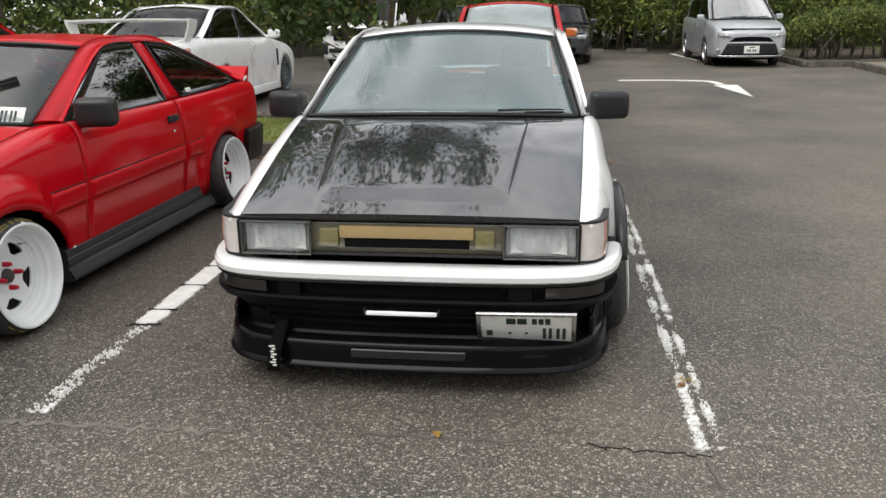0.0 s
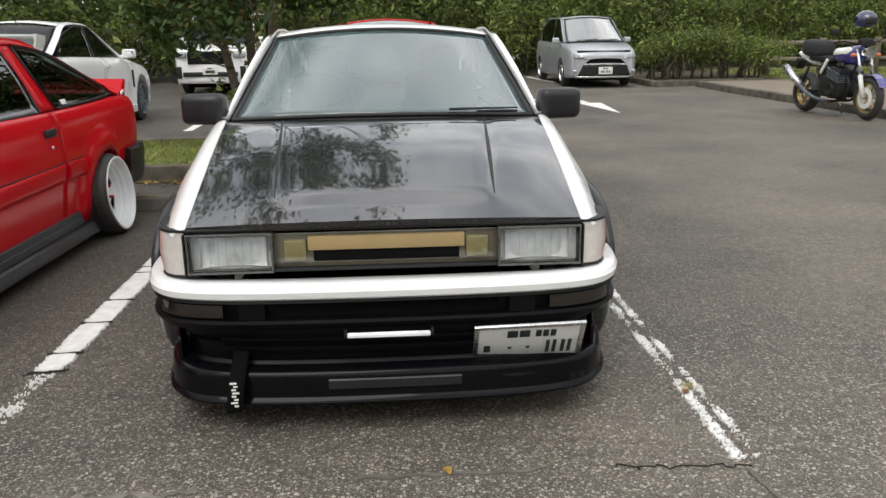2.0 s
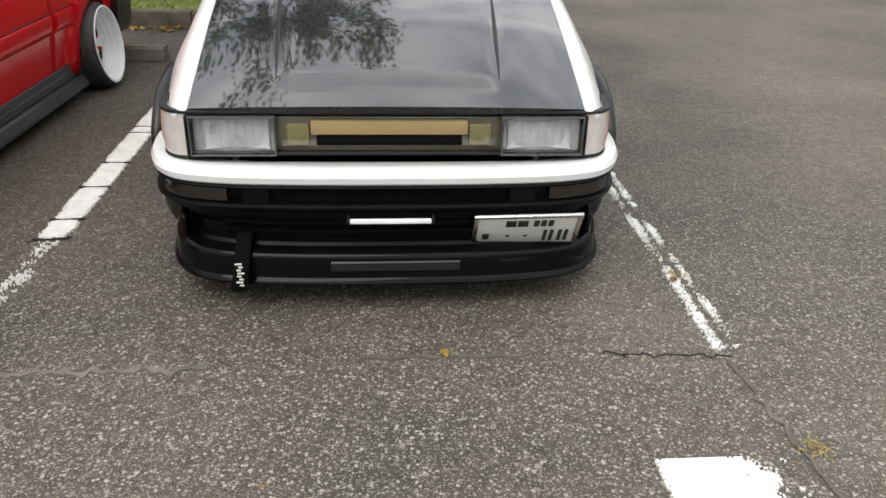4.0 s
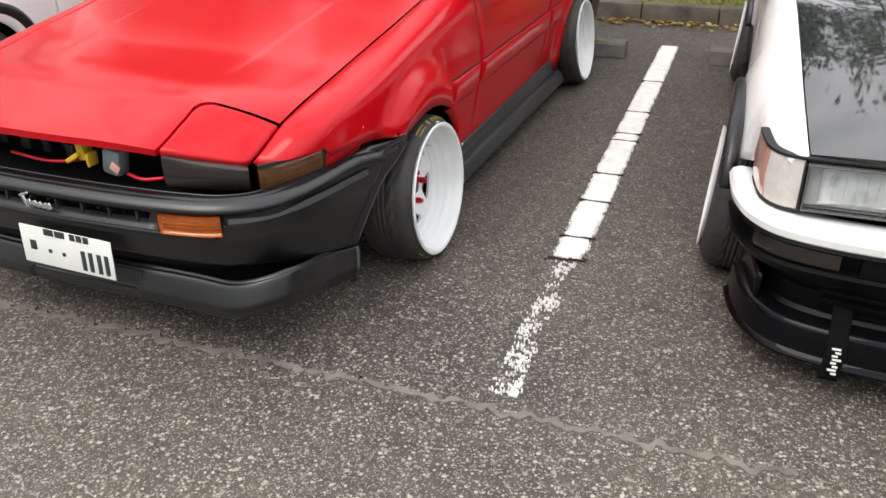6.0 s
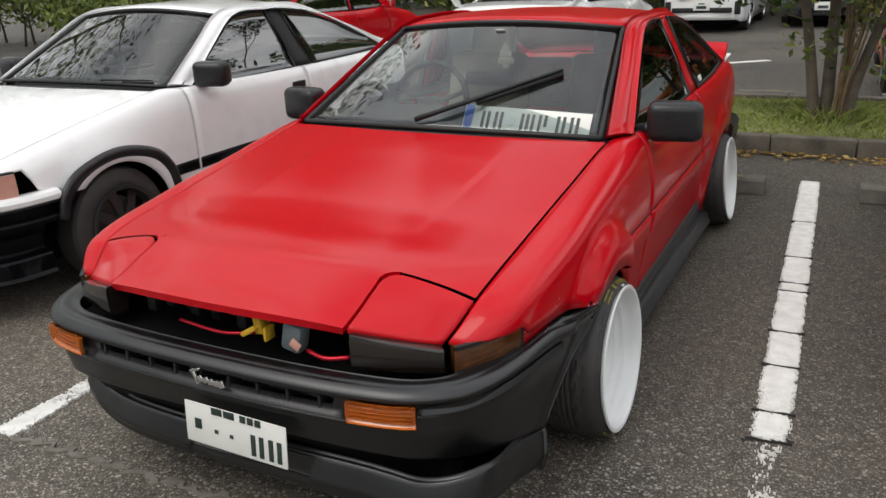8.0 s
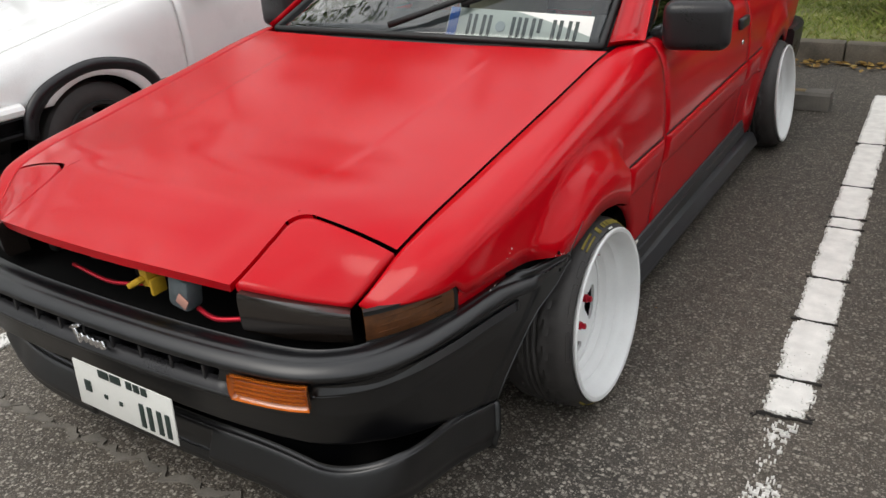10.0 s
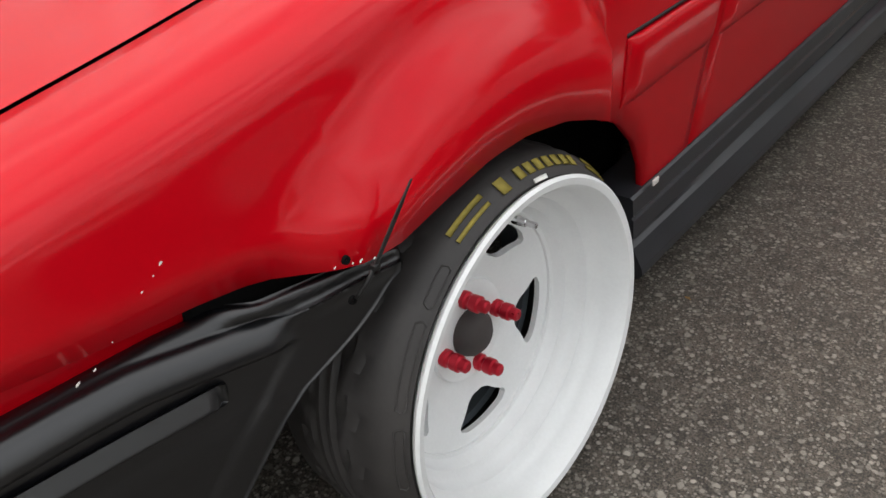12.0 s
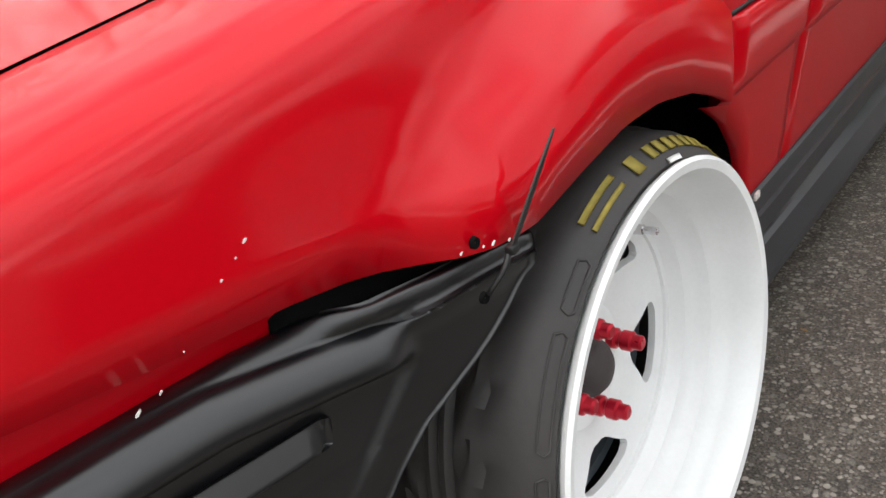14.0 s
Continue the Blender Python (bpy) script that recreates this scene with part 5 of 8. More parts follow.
    ring = [(-0.34 + 0.185 * math.cos(a), g["cowl"] + 0.62 + 0.05 * math.sin(a), zb + 0.02 + 0.175 * math.sin(a)) for a in lin(0, 2 * math.pi, 25)]
    tube(ring, 0.015, 7, sw)
    box(sw, (-0.34, g["cowl"] + 0.60, zb + 0.0), (0.12, 0.05, 0.09), 0.02)
    for a in (0.3, 2.84, 4.71):
        tube([(-0.34, g["cowl"] + 0.61, zb), (-0.34 + 0.18 * math.cos(a), g["cowl"] + 0.62, zb + 0.02 + 0.17 * math.sin(a))], 0.012, 5, sw)
    part("steering_wheel", sw, TRIM, car)
    part("rear_view_mirror", boxed((0, I[1][1] + 0.02, I[1][2] - 0.035), (0.22, 0.03, 0.06), 0.014), TRIM, car)


def hood_panels(car, S, f, g, mat):
    """The hood: whole, or notched for two lamp lids."""
    cowl, hx, front = g["cowl"], g.get("cowl_bow", 0.08), g["hood_front"]
    fb = g.get("front_bow", 0.05)
    lid = g.get("lid")

    def rear(x):
        return cowl - hx * (1 - (x / S.edge(cowl)[0]) ** 2) - 0.004

    def fore(x):
        return g["fore_fn"](x) if "fore_fn" in g else front + fb * (x / 0.6) ** 2

    def top(x, y):
        return (x, y, f(x, y))

    bm = bmesh.new()
    k = 0.995
    if not lid:
        def P(u, v):
            ye = S.edge(front)[0]
            y = fore(u * ye) * (1 - v) + rear(u * S.edge(cowl)[0]) * v
            x = u * (S.edge(y)[0] - 0.004)
            return top(x, y)
        sheet(P, lin(-1, 1, 170), lin(0, 1, 40), 0.022, False, bm)
    else:
        xi, yl = lid
        yy = lambda x, v: fore(x) * (1 - v) + rear(x) * v
        sheet(lambda u, v: top(u * xi, yy(u * xi, v)), lin(-1, 1, 110), lin(0, 1, 44), 0.022, False, bm)
        for s in (1, -1):
            def Q(u, v):
                y = yl * (1 - v) + rear(0.5) * v
                xo = S.edge(y)[0] - 0.007
                x = xi + (xo - xi) * u
                y = yl * (1 - v) + rear(x) * v
                return top(s * x, y)
            sheet(Q, lin(0, 1, 12), lin(0, 1, 34), 0.0, s < 0, bm)
            W, H, r = S.edge(-0.78)[0] - xi, yl - fore(xi + 0.1), 0.050

            def R(u, v):
                p, q = r - u * W, r - (1 - v) * H
                if p > 0 and q > 0:
                    m = max(p, q) / math.hypot(p, q)
                    u, v = (r - p * m) / W, 1 - (r - q * m) / H
                x = xi + 0.010
                for _ in range(5):
                    y = (fore(x) + 0.004) * (1 - v) + (yl - 0.010) * v
                    x = xi + 0.009 + (S.edge(y)[0] - 0.007 - xi - 0.009) * u
                return top(s * x, y)

            def corner(t, w):
                """The hood's rounded inner corner behind the lid."""
                c, d = math.cos(t), math.sin(t)
                k = r * (1 + w * (1 / max(c, d) - 1))
                return top(s * (xi + r - k * c), yl - r + k * d)
            sheet(corner, lin(0, math.pi / 2, 12), lin(0, 1, 4), 0.012, s < 0, bm)
            part("headlamp_lid", sheet(R, lin(0, 0.3, 12) + lin(0.34, 1, 12), lin(0, 0.6, 8) + lin(0.64, 1, 12), 0.02, s < 0), mat, car)
    bmesh.ops.remove_doubles(bm, verts=bm.verts[:], dist=0.0012)
    part("hood", bm, mat, car)

# ---- the three old coupes ----
def coupe_lines(dz, **more):
    """Cabin lines of the old coupe; dz raises the whole cabin."""
    up = lambda pts: [(x, y, z + dz) for x, y, z in pts]
    g = dict(fender=-0.93, door=(0.585, 1.74), rear=3.14, cowl=0.40, cowl_bow=0.09, crown=0.026, hood_front=-0.965,
             outer=up([(0.705, 0.56, 0.852), (0.640, 0.90, 1.045), (0.580, 1.25, 1.197), (0.577, 1.58, 1.215), (0.577, 1.74, 1.212), (0.588, 2.10, 1.165), (0.620, 2.50, 1.03), (0.688, 2.88, 0.868), (0.69, 3.0, 0.85)]),
             inner=up([(0.655, 0.42, 0.862), (0.595, 0.80, 1.045), (0.538, 1.16, 1.205), (0.545, 1.50, 1.228), (0.545, 1.75, 1.226), (0.545, 2.00, 1.203), (0.555, 2.45, 1.075), (0.60, 2.95, 0.915), (0.60, 3.06, 0.885)]),
             roof=(2.0, 5.0), mirror=(0.800, 0.66, 0.925 + dz), bow=0.06,
             side_glass=[("door_window", up([(0.705, 0.585, 0.846), (0.722, 1.15, 0.842), (0.722, 1.67, 0.842)]), up([(0.580, 1.25, 1.190), (0.577, 1.42, 1.207), (0.577, 1.58, 1.209)])),
                         ("quarter_window", up([(0.722, 1.88, 0.845), (0.715, 2.4, 0.85), (0.692, 2.86, 0.862)]), up([(0.580, 1.74, 1.205), (0.596, 2.14, 1.145), (0.655, 2.68, 0.955)]))],
             posts=[(up([(0.724, 1.67, 0.842), (0.578, 1.58, 1.212)]), up([(0.724, 1.88, 0.845), (0.578, 1.74, 1.210)]))])
    g.update(more)
    return g


def bars(parent, items, mat, depth=0.0015):
    """Plain bars for writing on a small plate: (x, z, width, height)."""
    for x, z, w, h in items:
        part("mark", boxed((x, -depth, z), (w, 0.003, h), 0.0008), mat, parent)


def number_plate(car, x, y, z, rx, ry, w=0.33, h=0.165, frame_mat=None):
    pl = part("number_plate", boxed((0, 0, 0), (w, 0.004, h), 0.002), PLATE, car, "white number plate")
    pl.matrix_basis = pose(x, y, z, rx, ry, 0)
    items = [(-0.055, h * 0.27, 0.034, 0.034), (-0.015, h * 0.27, 0.034, 0.034), (0.030, h * 0.27, 0.018, 0.034), (0.054, h * 0.27, 0.018, 0.034), (0.078, h * 0.27, 0.018, 0.034),
             (-0.135, -h * 0.18, 0.022, 0.032), (-0.06, -h * 0.18, 0.012, 0.010), (0.0, -h * 0.18, 0.012, 0.010), (0.066, -h * 0.18, 0.012, 0.066), (0.088, -h * 0.18, 0.012, 0.066), (0.116, -h * 0.18, 0.012, 0.066), (0.138, -h * 0.18, 0.012, 0.066)]
    bars(pl, items, INK, 0.003)
    if frame_mat:
        bm = bmesh.new()
        for sx, sz, a, b in ((0, h / 2 + 0.004, w + 0.03, 0.014), (0, -h / 2 - 0.004, w + 0.03, 0.014), (w / 2 + 0.008, 0, 0.014, h), (-w / 2 - 0.008, 0, 0.014, h)):
            box(bm, (sx, -0.001, sz), (a, 0.012, b), 0.003)
        part("plate_frame", bm, frame_mat, pl)
    return pl


def red_coupe():
    car = thing("red_car", "low red two-door coupe with black bumpers and white deep-dish wheels", "car", -3.127, 3.264, 0, -0.95)
    car.matrix_basis = car.matrix_basis @ Matrix.Diagonal((1.03, 1, 1, 1))
    rows = [(-0.97, 0.550, 0.545, 0.600, 0.30, 0.075, 1), (-0.90, 0.580, 0.567, 0.628, 0.28, 0.075, 1), (-0.815, 0.612, 0.604, 0.670, 0.27, 0.075, 1), (-0.69, 0.646, 0.686, 0.752, 0.25, 0.075, 1), (-0.35, 0.655, 0.748, 0.786, 0.165, 0.075, 1), (0.0, 0.662, 0.803, 0.788, 0.165, 0.075, 0.8), (0.42, 0.676, 0.868, 0.793, 0.165, 0.046, 0.4, 0.4),
            (0.60, 0.708, 0.864, 0.795, 0.165, 0.046, 0, 0.45), (1.7, 0.724, 0.850, 0.797, 0.165, 0.046, 0, 0.45), (2.4, 0.718, 0.850, 0.797, 0.165, 0.046, 0, 0.45), (2.95, 0.692, 0.855, 0.780, 0.30, 0.075), (3.15, 0.668, 0.85, 0.762, 0.34, 0.075)]

    def low(y):
        if y < 0.02:
            return float(np.interp(y, [-0.815, -0.662, -0.656, -0.56, -0.454, -0.40, -0.344, -0.27], [0.602, 0.614, 0.586, 0.576, 0.563, 0.553, 0.546, 0.541]))
        return 0.162
    S = Shell(rows, [(-0.055, 0.25, 0.302), (2.36, 0.25, 0.302)], low, 0.052, 0.165, True)
    S.arch_line = ([-0.33, -0.27, -0.20, -0.12, -0.05, 0.03, 0.10, 0.20, 0.28, 0.350, 0.395, 0.415, 0.425], [0.545, 0.541, 0.553, 0.563, 0.560, 0.543, 0.515, 0.465, 0.415, 0.350, 0.280, 0.220, 0.162])

    def ridge(x, y):
        u = abs(x)
        a = 0.0028 * (1 / (1 + math.exp((u - 0.36 - 0.02 * y) / 0.003))) * min(1, max(0, (y + 0.62) / 0.5))
        return a * min(1, max(0, (0.25 - y) / 0.12))
    g = coupe_lines(0.010, mirror=(0.850, 0.66, 0.905), mirror_size=(0.20, 0.11, 0.15), fender=-0.812, lid=(0.388, -0.700), fore_fn=lambda x: -0.968 + 0.15 * (abs(x) / 0.615) ** 2.85, crown_fn=lambda y: (float(np.interp(y, [-0.97, -0.90, -0.815, -0.69, -0.5, -0.35], [0.130, 0.118, 0.106, 0.052, 0.032, 0.026])), float(np.interp(y, [-0.815, -0.69, -0.5, -0.35], [4, 3.5, 2.5, 2]))), seat_mat=CREAM, wipers=[((-0.10, 0.03), (0.66, 0.50))], hood_front=-0.975)
    g["wiper_r"] = 0.009
    shell_car(car, S, RED, RED, g, glass=GLASS, ridge=ridge)
    for ob in car.children:
        if ob.name.startswith("door_window") and ob.data.vertices[0].co.x < 0:
            ob.data.materials[0] = CLEARSIDE
        if "mirror" in ob.name and ob.data.vertices[0].co.x < 0:
            ob.matrix_basis = pose(0.045, 0, 0) @ ob.matrix_basis
    # bumper skin: u runs round the nose (-1 to 1), each level stops at the slanting rear edge
    half_plan = [(0, -1.035), (0.25, -1.030), (0.45, -1.014), (0.59, -0.984), (0.688, -0.915), (0.742, -0.815), (0.770, -0.70), (0.790, -0.55), (0.812, -0.41), (0.840, -0.267)]
    run = np.array([crom(half_plan, t) for t in lin(0, 9, 400)])
    arc = np.concatenate([[0], np.cumsum(np.linalg.norm(np.diff(run, axis=0), axis=1))])

    def round_nose(u, o, z_end):
        """Plan point at share u of the way to the rear edge, pushed out by o."""
        y_end = float(np.interp(z_end, [0.10, 0.25, 0.32, 0.42, 0.457, 0.502, 0.528], [-0.58, -0.525, -0.475, -0.395, -0.355, -0.295, -0.267]))
        full = float(np.interp(y_end, run[200:, 1], arc[200:]))
        d = abs(u) * full
        p = np.array([np.interp(d, arc, run[:, 0]), np.interp(d, arc, run[:, 1])])
        q = np.array([np.interp(d + 0.004, arc, run[:, 0]), np.interp(d + 0.004, arc, run[:, 1])])
        if d + 0.004 > arc[-1]:
            q, p0 = p, np.array([np.interp(d - 0.004, arc, run[:, 0]), np.interp(d - 0.004, arc, run[:, 1])])
        else:
            p0 = p
        t = (q - p0) / (np.linalg.norm(q - p0) + 1e-9)
        x, y = p[0] + t[1] * o, p[1] - t[0] * o
        return (x if u > 0 else -x), y

    def rim(y):
        """Height of the bumper's upper edge, which dips ahead of its torn rear tip."""
        return float(np.interp(y, [-1.0, -0.80, -0.60, -0.50, -0.46, -0.43, -0.40, -0.36, -0.30, -0.267], [0.546, 0.545, 0.547, 0.545, 0.541, 0.542, 0.541, 0.537, 0.534, 0.531]))

    def crest(y):
        """The straight padded edge below it."""
        return float(np.interp(y, [-1.0, -0.80, -0.58, -0.53, -0.49, -0.44, -0.40, -0.36, -0.267], [0.547, 0.547, 0.547, 0.545, 0.538, 0.529, 0.522, 0.518, 0.518]))

    def edge_of_recess(z):
        """Front edge of the raised border that runs down behind the sunk side panel."""
        return float(np.interp(z, [0.20, 0.25, 0.32, 0.412, 0.462, 0.489, 0.52], [-0.64, -0.585, -0.53, -0.452, -0.406, -0.384, -0.372]))

    def ease(v):
        v = min(1.0, max(0.0, v))
        return v * v * (3 - 2 * v)

    def recess(y, z):
        return 0.0045 * ease((edge_of_recess(z) - y) / 0.016 + 0.5) * ease((crest(y) - 0.033 - z) / 0.010) * ease((y + 0.90) / 0.16)

    def hem(u):
        """Height of the bumper's lower edge: nearly level across the front, falling towards the wheels."""
        return float(np.interp(abs(u), [0, 0.45, 0.62, 1], [0.362, 0.348, 0.336, 0.236]))

    # rows of (out, height) from the inner edge of the padded top down to the turned-in lower edge
    rows_b = [(-0.085, 0.535), (-0.055, 0.546), (-0.044, 0.547), (-0.034, 0.5455), (-0.031, 0.5425), (-0.027, 0.5435), (-0.018, 0.540), (-0.009, 0.534), (-0.003, 0.527), (0.0, 0.520), (-0.002, 0.514), (-0.008, 0.511), (-0.013, 0.508), (-0.013, 0.504)]
    rows_b += [(-0.013, z) for z in lin(0.499, 0.459, 9)] + [(-0.011, 0.455), (-0.005, 0.452), (-0.002, 0.447), (-0.004, 0.442), (-0.011, 0.438)]
    n_flat = len(rows_b)
    under = [(-0.012, 0.0), (-0.015, 0.15), (-0.018, 0.3), (-0.021, 0.45), (-0.024, 0.6), (-0.027, 0.75), (-0.029, 0.9), (-0.030, 0.96), (-0.034, 1.0), (-0.044, 1.02), (-0.075, 1.02), (-0.12, 1.0)]

    def skin(u, k):
        """The bumper's skin: padded top, sunk panel at the side, open slot in the middle, turned-in lower edge."""
        if k < n_flat:
            o, z = rows_b[k]
            if z < 0.457 and o > -0.013:
                o = -0.013 + (o + 0.013) * ease((0.47 - abs(u)) / 0.012)
        else:
            o, z = under[k - n_flat]
            z = 0.430 + (hem(u) - 0.430) * z
        z0 = z
        x, y = round_nose(u, 0, min(0.528, z0 - 0.008))
        if z > 0.40:
            z += ((rim(y) if k < 3 else crest(y)) - 0.547) * ease((z - 0.40) / 0.10)
        # towards the wheel the pad runs out into a flat tongue
        if k > 3:
            o += (-0.0115 - o) * ease((y + 0.415) / 0.035) * ease((z0 - 0.42) / 0.03)
        else:
            w = ease((y + 0.455) / 0.05)
            o += ((-0.030, -0.016, -0.013, -0.012)[k] - o) * w
            z += ((rim(y) - 0.006, rim(y) - 0.001, rim(y) - 0.003, 0.4 * rim(y) + 0.6 * crest(y))[k] - z) * w
        if k < 8:
            o *= 1 - 0.28 * ease((y + 0.80) / 0.2)
        o -= recess(y, z)
        o -= 0.055 * ease((0.300 - abs(u)) / 0.012) * ease((0.503 - z0) / 0.006) * ease((z0 - 0.455) / 0.006)
        x, y = round_nose(u, o, min(0.528, z0 - 0.008))
        return (x, y, z)

    def level(u, o, z):
        x, y = round_nose(u, o, z)
        return (x, y, z)

    across = lin(-1, -0.315, 130) + lin(-0.312, -0.285, 10) + lin(-0.28, 0.28, 40) + lin(0.285, 0.312, 10) + lin(0.315, 1, 130)
    b = part("front_bumper", sheet(skin, across, list(range(n_flat + len(under))), 0.003), PLASTIC, car, "black padded plastic bumper", 0.9)
    for s in (-1, 1):
        # long bevelled strip along the sunk panel, from the indicator to near the wheel
        def strip(u, v, s=s):
            o = -0.0180 + (0.0088 * min(1, v / 0.8) if v < 0.9 else 0) * ease(u / 0.02) * ease((1 - u) / 0.015)
            z = 0.500 - 0.020 * u ** 1.6 - 0.021 * min(v, 0.9) / 0.9
            x, y = round_nose(s * (0.470 + 0.435 * u - 0.006 * v), o + 0.003 * ease(1 - u / 0.3), 0.47)
            return (x, y, z)
        part("crease", sheet(strip, lin(0, 1, 70), [0, 0.1, 0.3, 0.5, 0.7, 0.8, 0.86, 0.90, 1.0], 0.006, s < 0), PLASTIC, b)
    # red flange between wing and bumper, and a near-black sheet for the gap's shade
    for s in (-1, 1):
        part("wing_flange", sheet(lambda y, z: (s * (S.point(y, S.s_at(y, 0.585))[0] - 0.010 - 0.35 * (0.585 - z)), y, z), lin(-0.652, -0.452, 20), lin(0.592, 0.50, 6), 0.004, s > 0), RED, car)
        part("wing_gap_shade", sheet(lambda y, z: (s * float(np.interp(y, run[200:, 1], run[200:, 0]) - 0.045), y, z), lin(-0.46, -0.31, 12), lin(0.575, 0.49, 6), 0.004, s > 0), MATTE, car)
    # dark valance behind the gap, and the chin spoiler that follows the lower edge
    part("valance", sheet(lambda u, z: level(u, -0.085, z), lin(-0.93, 0.93, 60), lin(0.40, 0.20, 5), 0.006), DEEPBLACK, b)
    lips = [(-0.012, -0.002), (-0.004, 0.0), (0.0, -0.004), (0.004, -0.012), (0.013, -0.034), (0.020, -0.052), (0.0235, -0.060), (0.0245, -0.066), (0.023, -0.071), (0.019, -0.078), (0.018, -0.086), (0.020, -0.093), (0.017, -0.099), (0.006, -0.103), (-0.06, -0.103)]

    def chin(u, k):
        o, z = lips[k]
        beside = ease((abs(u) - 0.46) / 0.20)
        top = 0.288 + (hem(u) - 0.005 - 0.288) * beside
        root = -0.062 + 0.030 * beside
        mid = ease((u + 0.150) / 0.012) * ease((0.222 - u) / 0.006)
        turn = math.exp(-((abs(u) - 0.56) / 0.14) ** 2) * (0.042 if u > 0 else -0.022)
        if k > 3:
            o = o - 0.016 * mid * (1 if k < 9 else 0.35)
            z = z - 0.010 * mid * (k < 7)
        x, y = round_nose(u, root + turn + o * (1 - 0.35 * beside), top + z)
        return (x + 0.042 * (1 - ease((abs(u) - 0.60) / 0.30)), y, top + z)
    us = lin(-1, -0.160, 60) + lin(-0.150, -0.136, 7) + lin(-0.12, 0.205, 24) + lin(0.214, 0.224, 5) + lin(0.24, 1, 60)
    part("front_lip", sheet(chin, us, list(range(len(lips))), 0.010), PLASTIC, b, "black plastic chin spoiler", 0.9)
    # grille slot with bars
    for k in range(9):
        x = -0.36 + 0.09 * k
        part("grille_bar", boxed((x, -1.000 + 0.09 * x * x, 0.480), (0.008, 0.05, 0.046), 0.002), SATIN, b)
    part("grille_bar", sheet(lambda u, v: (0.43 * u, -1.018 + 0.018 * u * u + 0.012 * v, 0.482 - 0.008 * v), lin(-1, 1, 24), lin(0, 1, 3), 0.03), SATIN, b)
    em = bmesh.new()
    for k, (w, h, dz) in enumerate(((0.034, 0.008, 0.018), (0.010, 0.046, 0), (0.013, 0.020, -0.002), (0.018, 0.018, -0.002), (0.018, 0.018, -0.003), (0.018, 0.018, -0.003), (0.018, 0.022, -0.001))):
        box(em, (-0.012 + (0.010 if k == 0 else 0.017 * k - 0.008), -1.040, 0.494 + dz - 0.0012 * k), (w * 1.1, 0.010, h), 0.0035, Matrix.Rotation(-0.35, 4, "Y"))
    part("emblem", em, CHROME, b, "small bright script emblem")
    for s in (-1, 1):
        def lens(u, v, s=s, o=0.0):
            x, y = round_nose(s * (0.330 + 0.125 * u), -0.002 + o + 0.004 * math.sin(math.pi * v), 0.49)
            return (x, y, 0.511 - 0.052 * v)
        ind = part("indicator", sheet(lens, lin(0, 1, 20), lin(0, 1, 8), 0.014, s < 0), AMBER, b, "amber turn indicator")
        for k in range(4):
            part("lens_rib", sheet(lambda u, v: lens(0.04 + 0.92 * u, 0.16 + 0.2 * k + 0.06 * v, s, 0.0025), lin(0, 1, 16), lin(0, 1, 3), 0.004, s < 0), AMBER, ind)
    pl = part("number_plate", boxed((0, 0, 0), (0.328, 0.004, 0.122), 0.003), PLATE, car, "white number plate, its upper edge tucked under the bumper")
    pl.matrix_basis = pose(0.104, -1.040, 0.345, -3, 1.2, 0)
    bars(pl, [(-0.055, 0.050, 0.034, 0.020), (-0.015, 0.050, 0.034, 0.020), (0.030, 0.050, 0.018, 0.020), (0.054, 0.050, 0.018, 0.020), (0.078, 0.050, 0.018, 0.020), (-0.120, 0.0, 0.022, 0.030), (-0.060, -0.010, 0.011, 0.011), (-0.010, -0.012, 0.011, 0.011),
              (0.060, -0.018, 0.014, 0.062), (0.086, -0.018, 0.014, 0.062), (0.116, -0.018, 0.014, 0.062), (0.142, -0.018, 0.014, 0.062)], INK, 0.003)
    # lamps under the lids
    lamp_path = plan_curve([(0, -0.962), (0.22, -0.955), (0.40, -0.925), (0.52, -0.888), (0.620, -0.832), (0.692, -0.748), (0.738, -0.660)], 110)
    for s in (-1, 1):
        def shade(t, prof, s=s):
            k = t if s > 0 else 1 - t
            lo, hi = 0.548 - 0.016 * k, 0.640 - 0.040 * k
            return [(o, lo + z * (hi - lo)) for o, z in prof]
        sm = [p for p in lamp_path if 0.396 < s * p[0] < 0.617]
        part("smoked_lamp", sweep(sm, [(-0.05, 1.0), (0.006, 1.0), (0.012, 0.85), (0.010, 0.2), (0.002, 0.0), (-0.05, 0.0)], taper=shade), SMOKED, car, "dark smoked lamp panel")

        def narrow(t, prof, s=s):
            k = t if s > 0 else 1 - t
            lo, hi = 0.530 + 0.018 * k, 0.600 + 0.012 * k
            return [(o, lo + z * (hi - lo)) for o, z in prof]
        corner = [p for p in lamp_path if s * p[0] > 0.622]
        c = part("corner_lamp", sweep(corner, [(-0.02, 1.0), (0.006, 1.0), (0.011, 0.75), (0.011, 0.25), (0.006, 0.0), (-0.02, 0.0)], taper=narrow), SMOKEAMBER, car, "smoked amber corner lamp")
        part("lamp_frame", sweep(corner, [(0.0, 1.07), (0.013, 1.07), (0.013, 0.93), (0.0, 0.93)], taper=narrow), TRIM, c)
        part("lamp_frame", sweep(corner, [(0.0, 0.08), (0.013, 0.08), (0.013, -0.10), (0.0, -0.10)], taper=narrow), TRIM, c)
        part("lamp_frame", boxed((s * 0.742, -0.662, 0.584), (0.016, 0.012, 0.068), 0.003), TRIM, c)
        for k in range(3):
            part("lens_rib", sweep(corner[2:-3], [(0.006, 0.78 - 0.22 * k), (0.0125, 0.76 - 0.22 * k), (0.006, 0.72 - 0.22 * k)], taper=narrow), SMOKEAMBER, c)
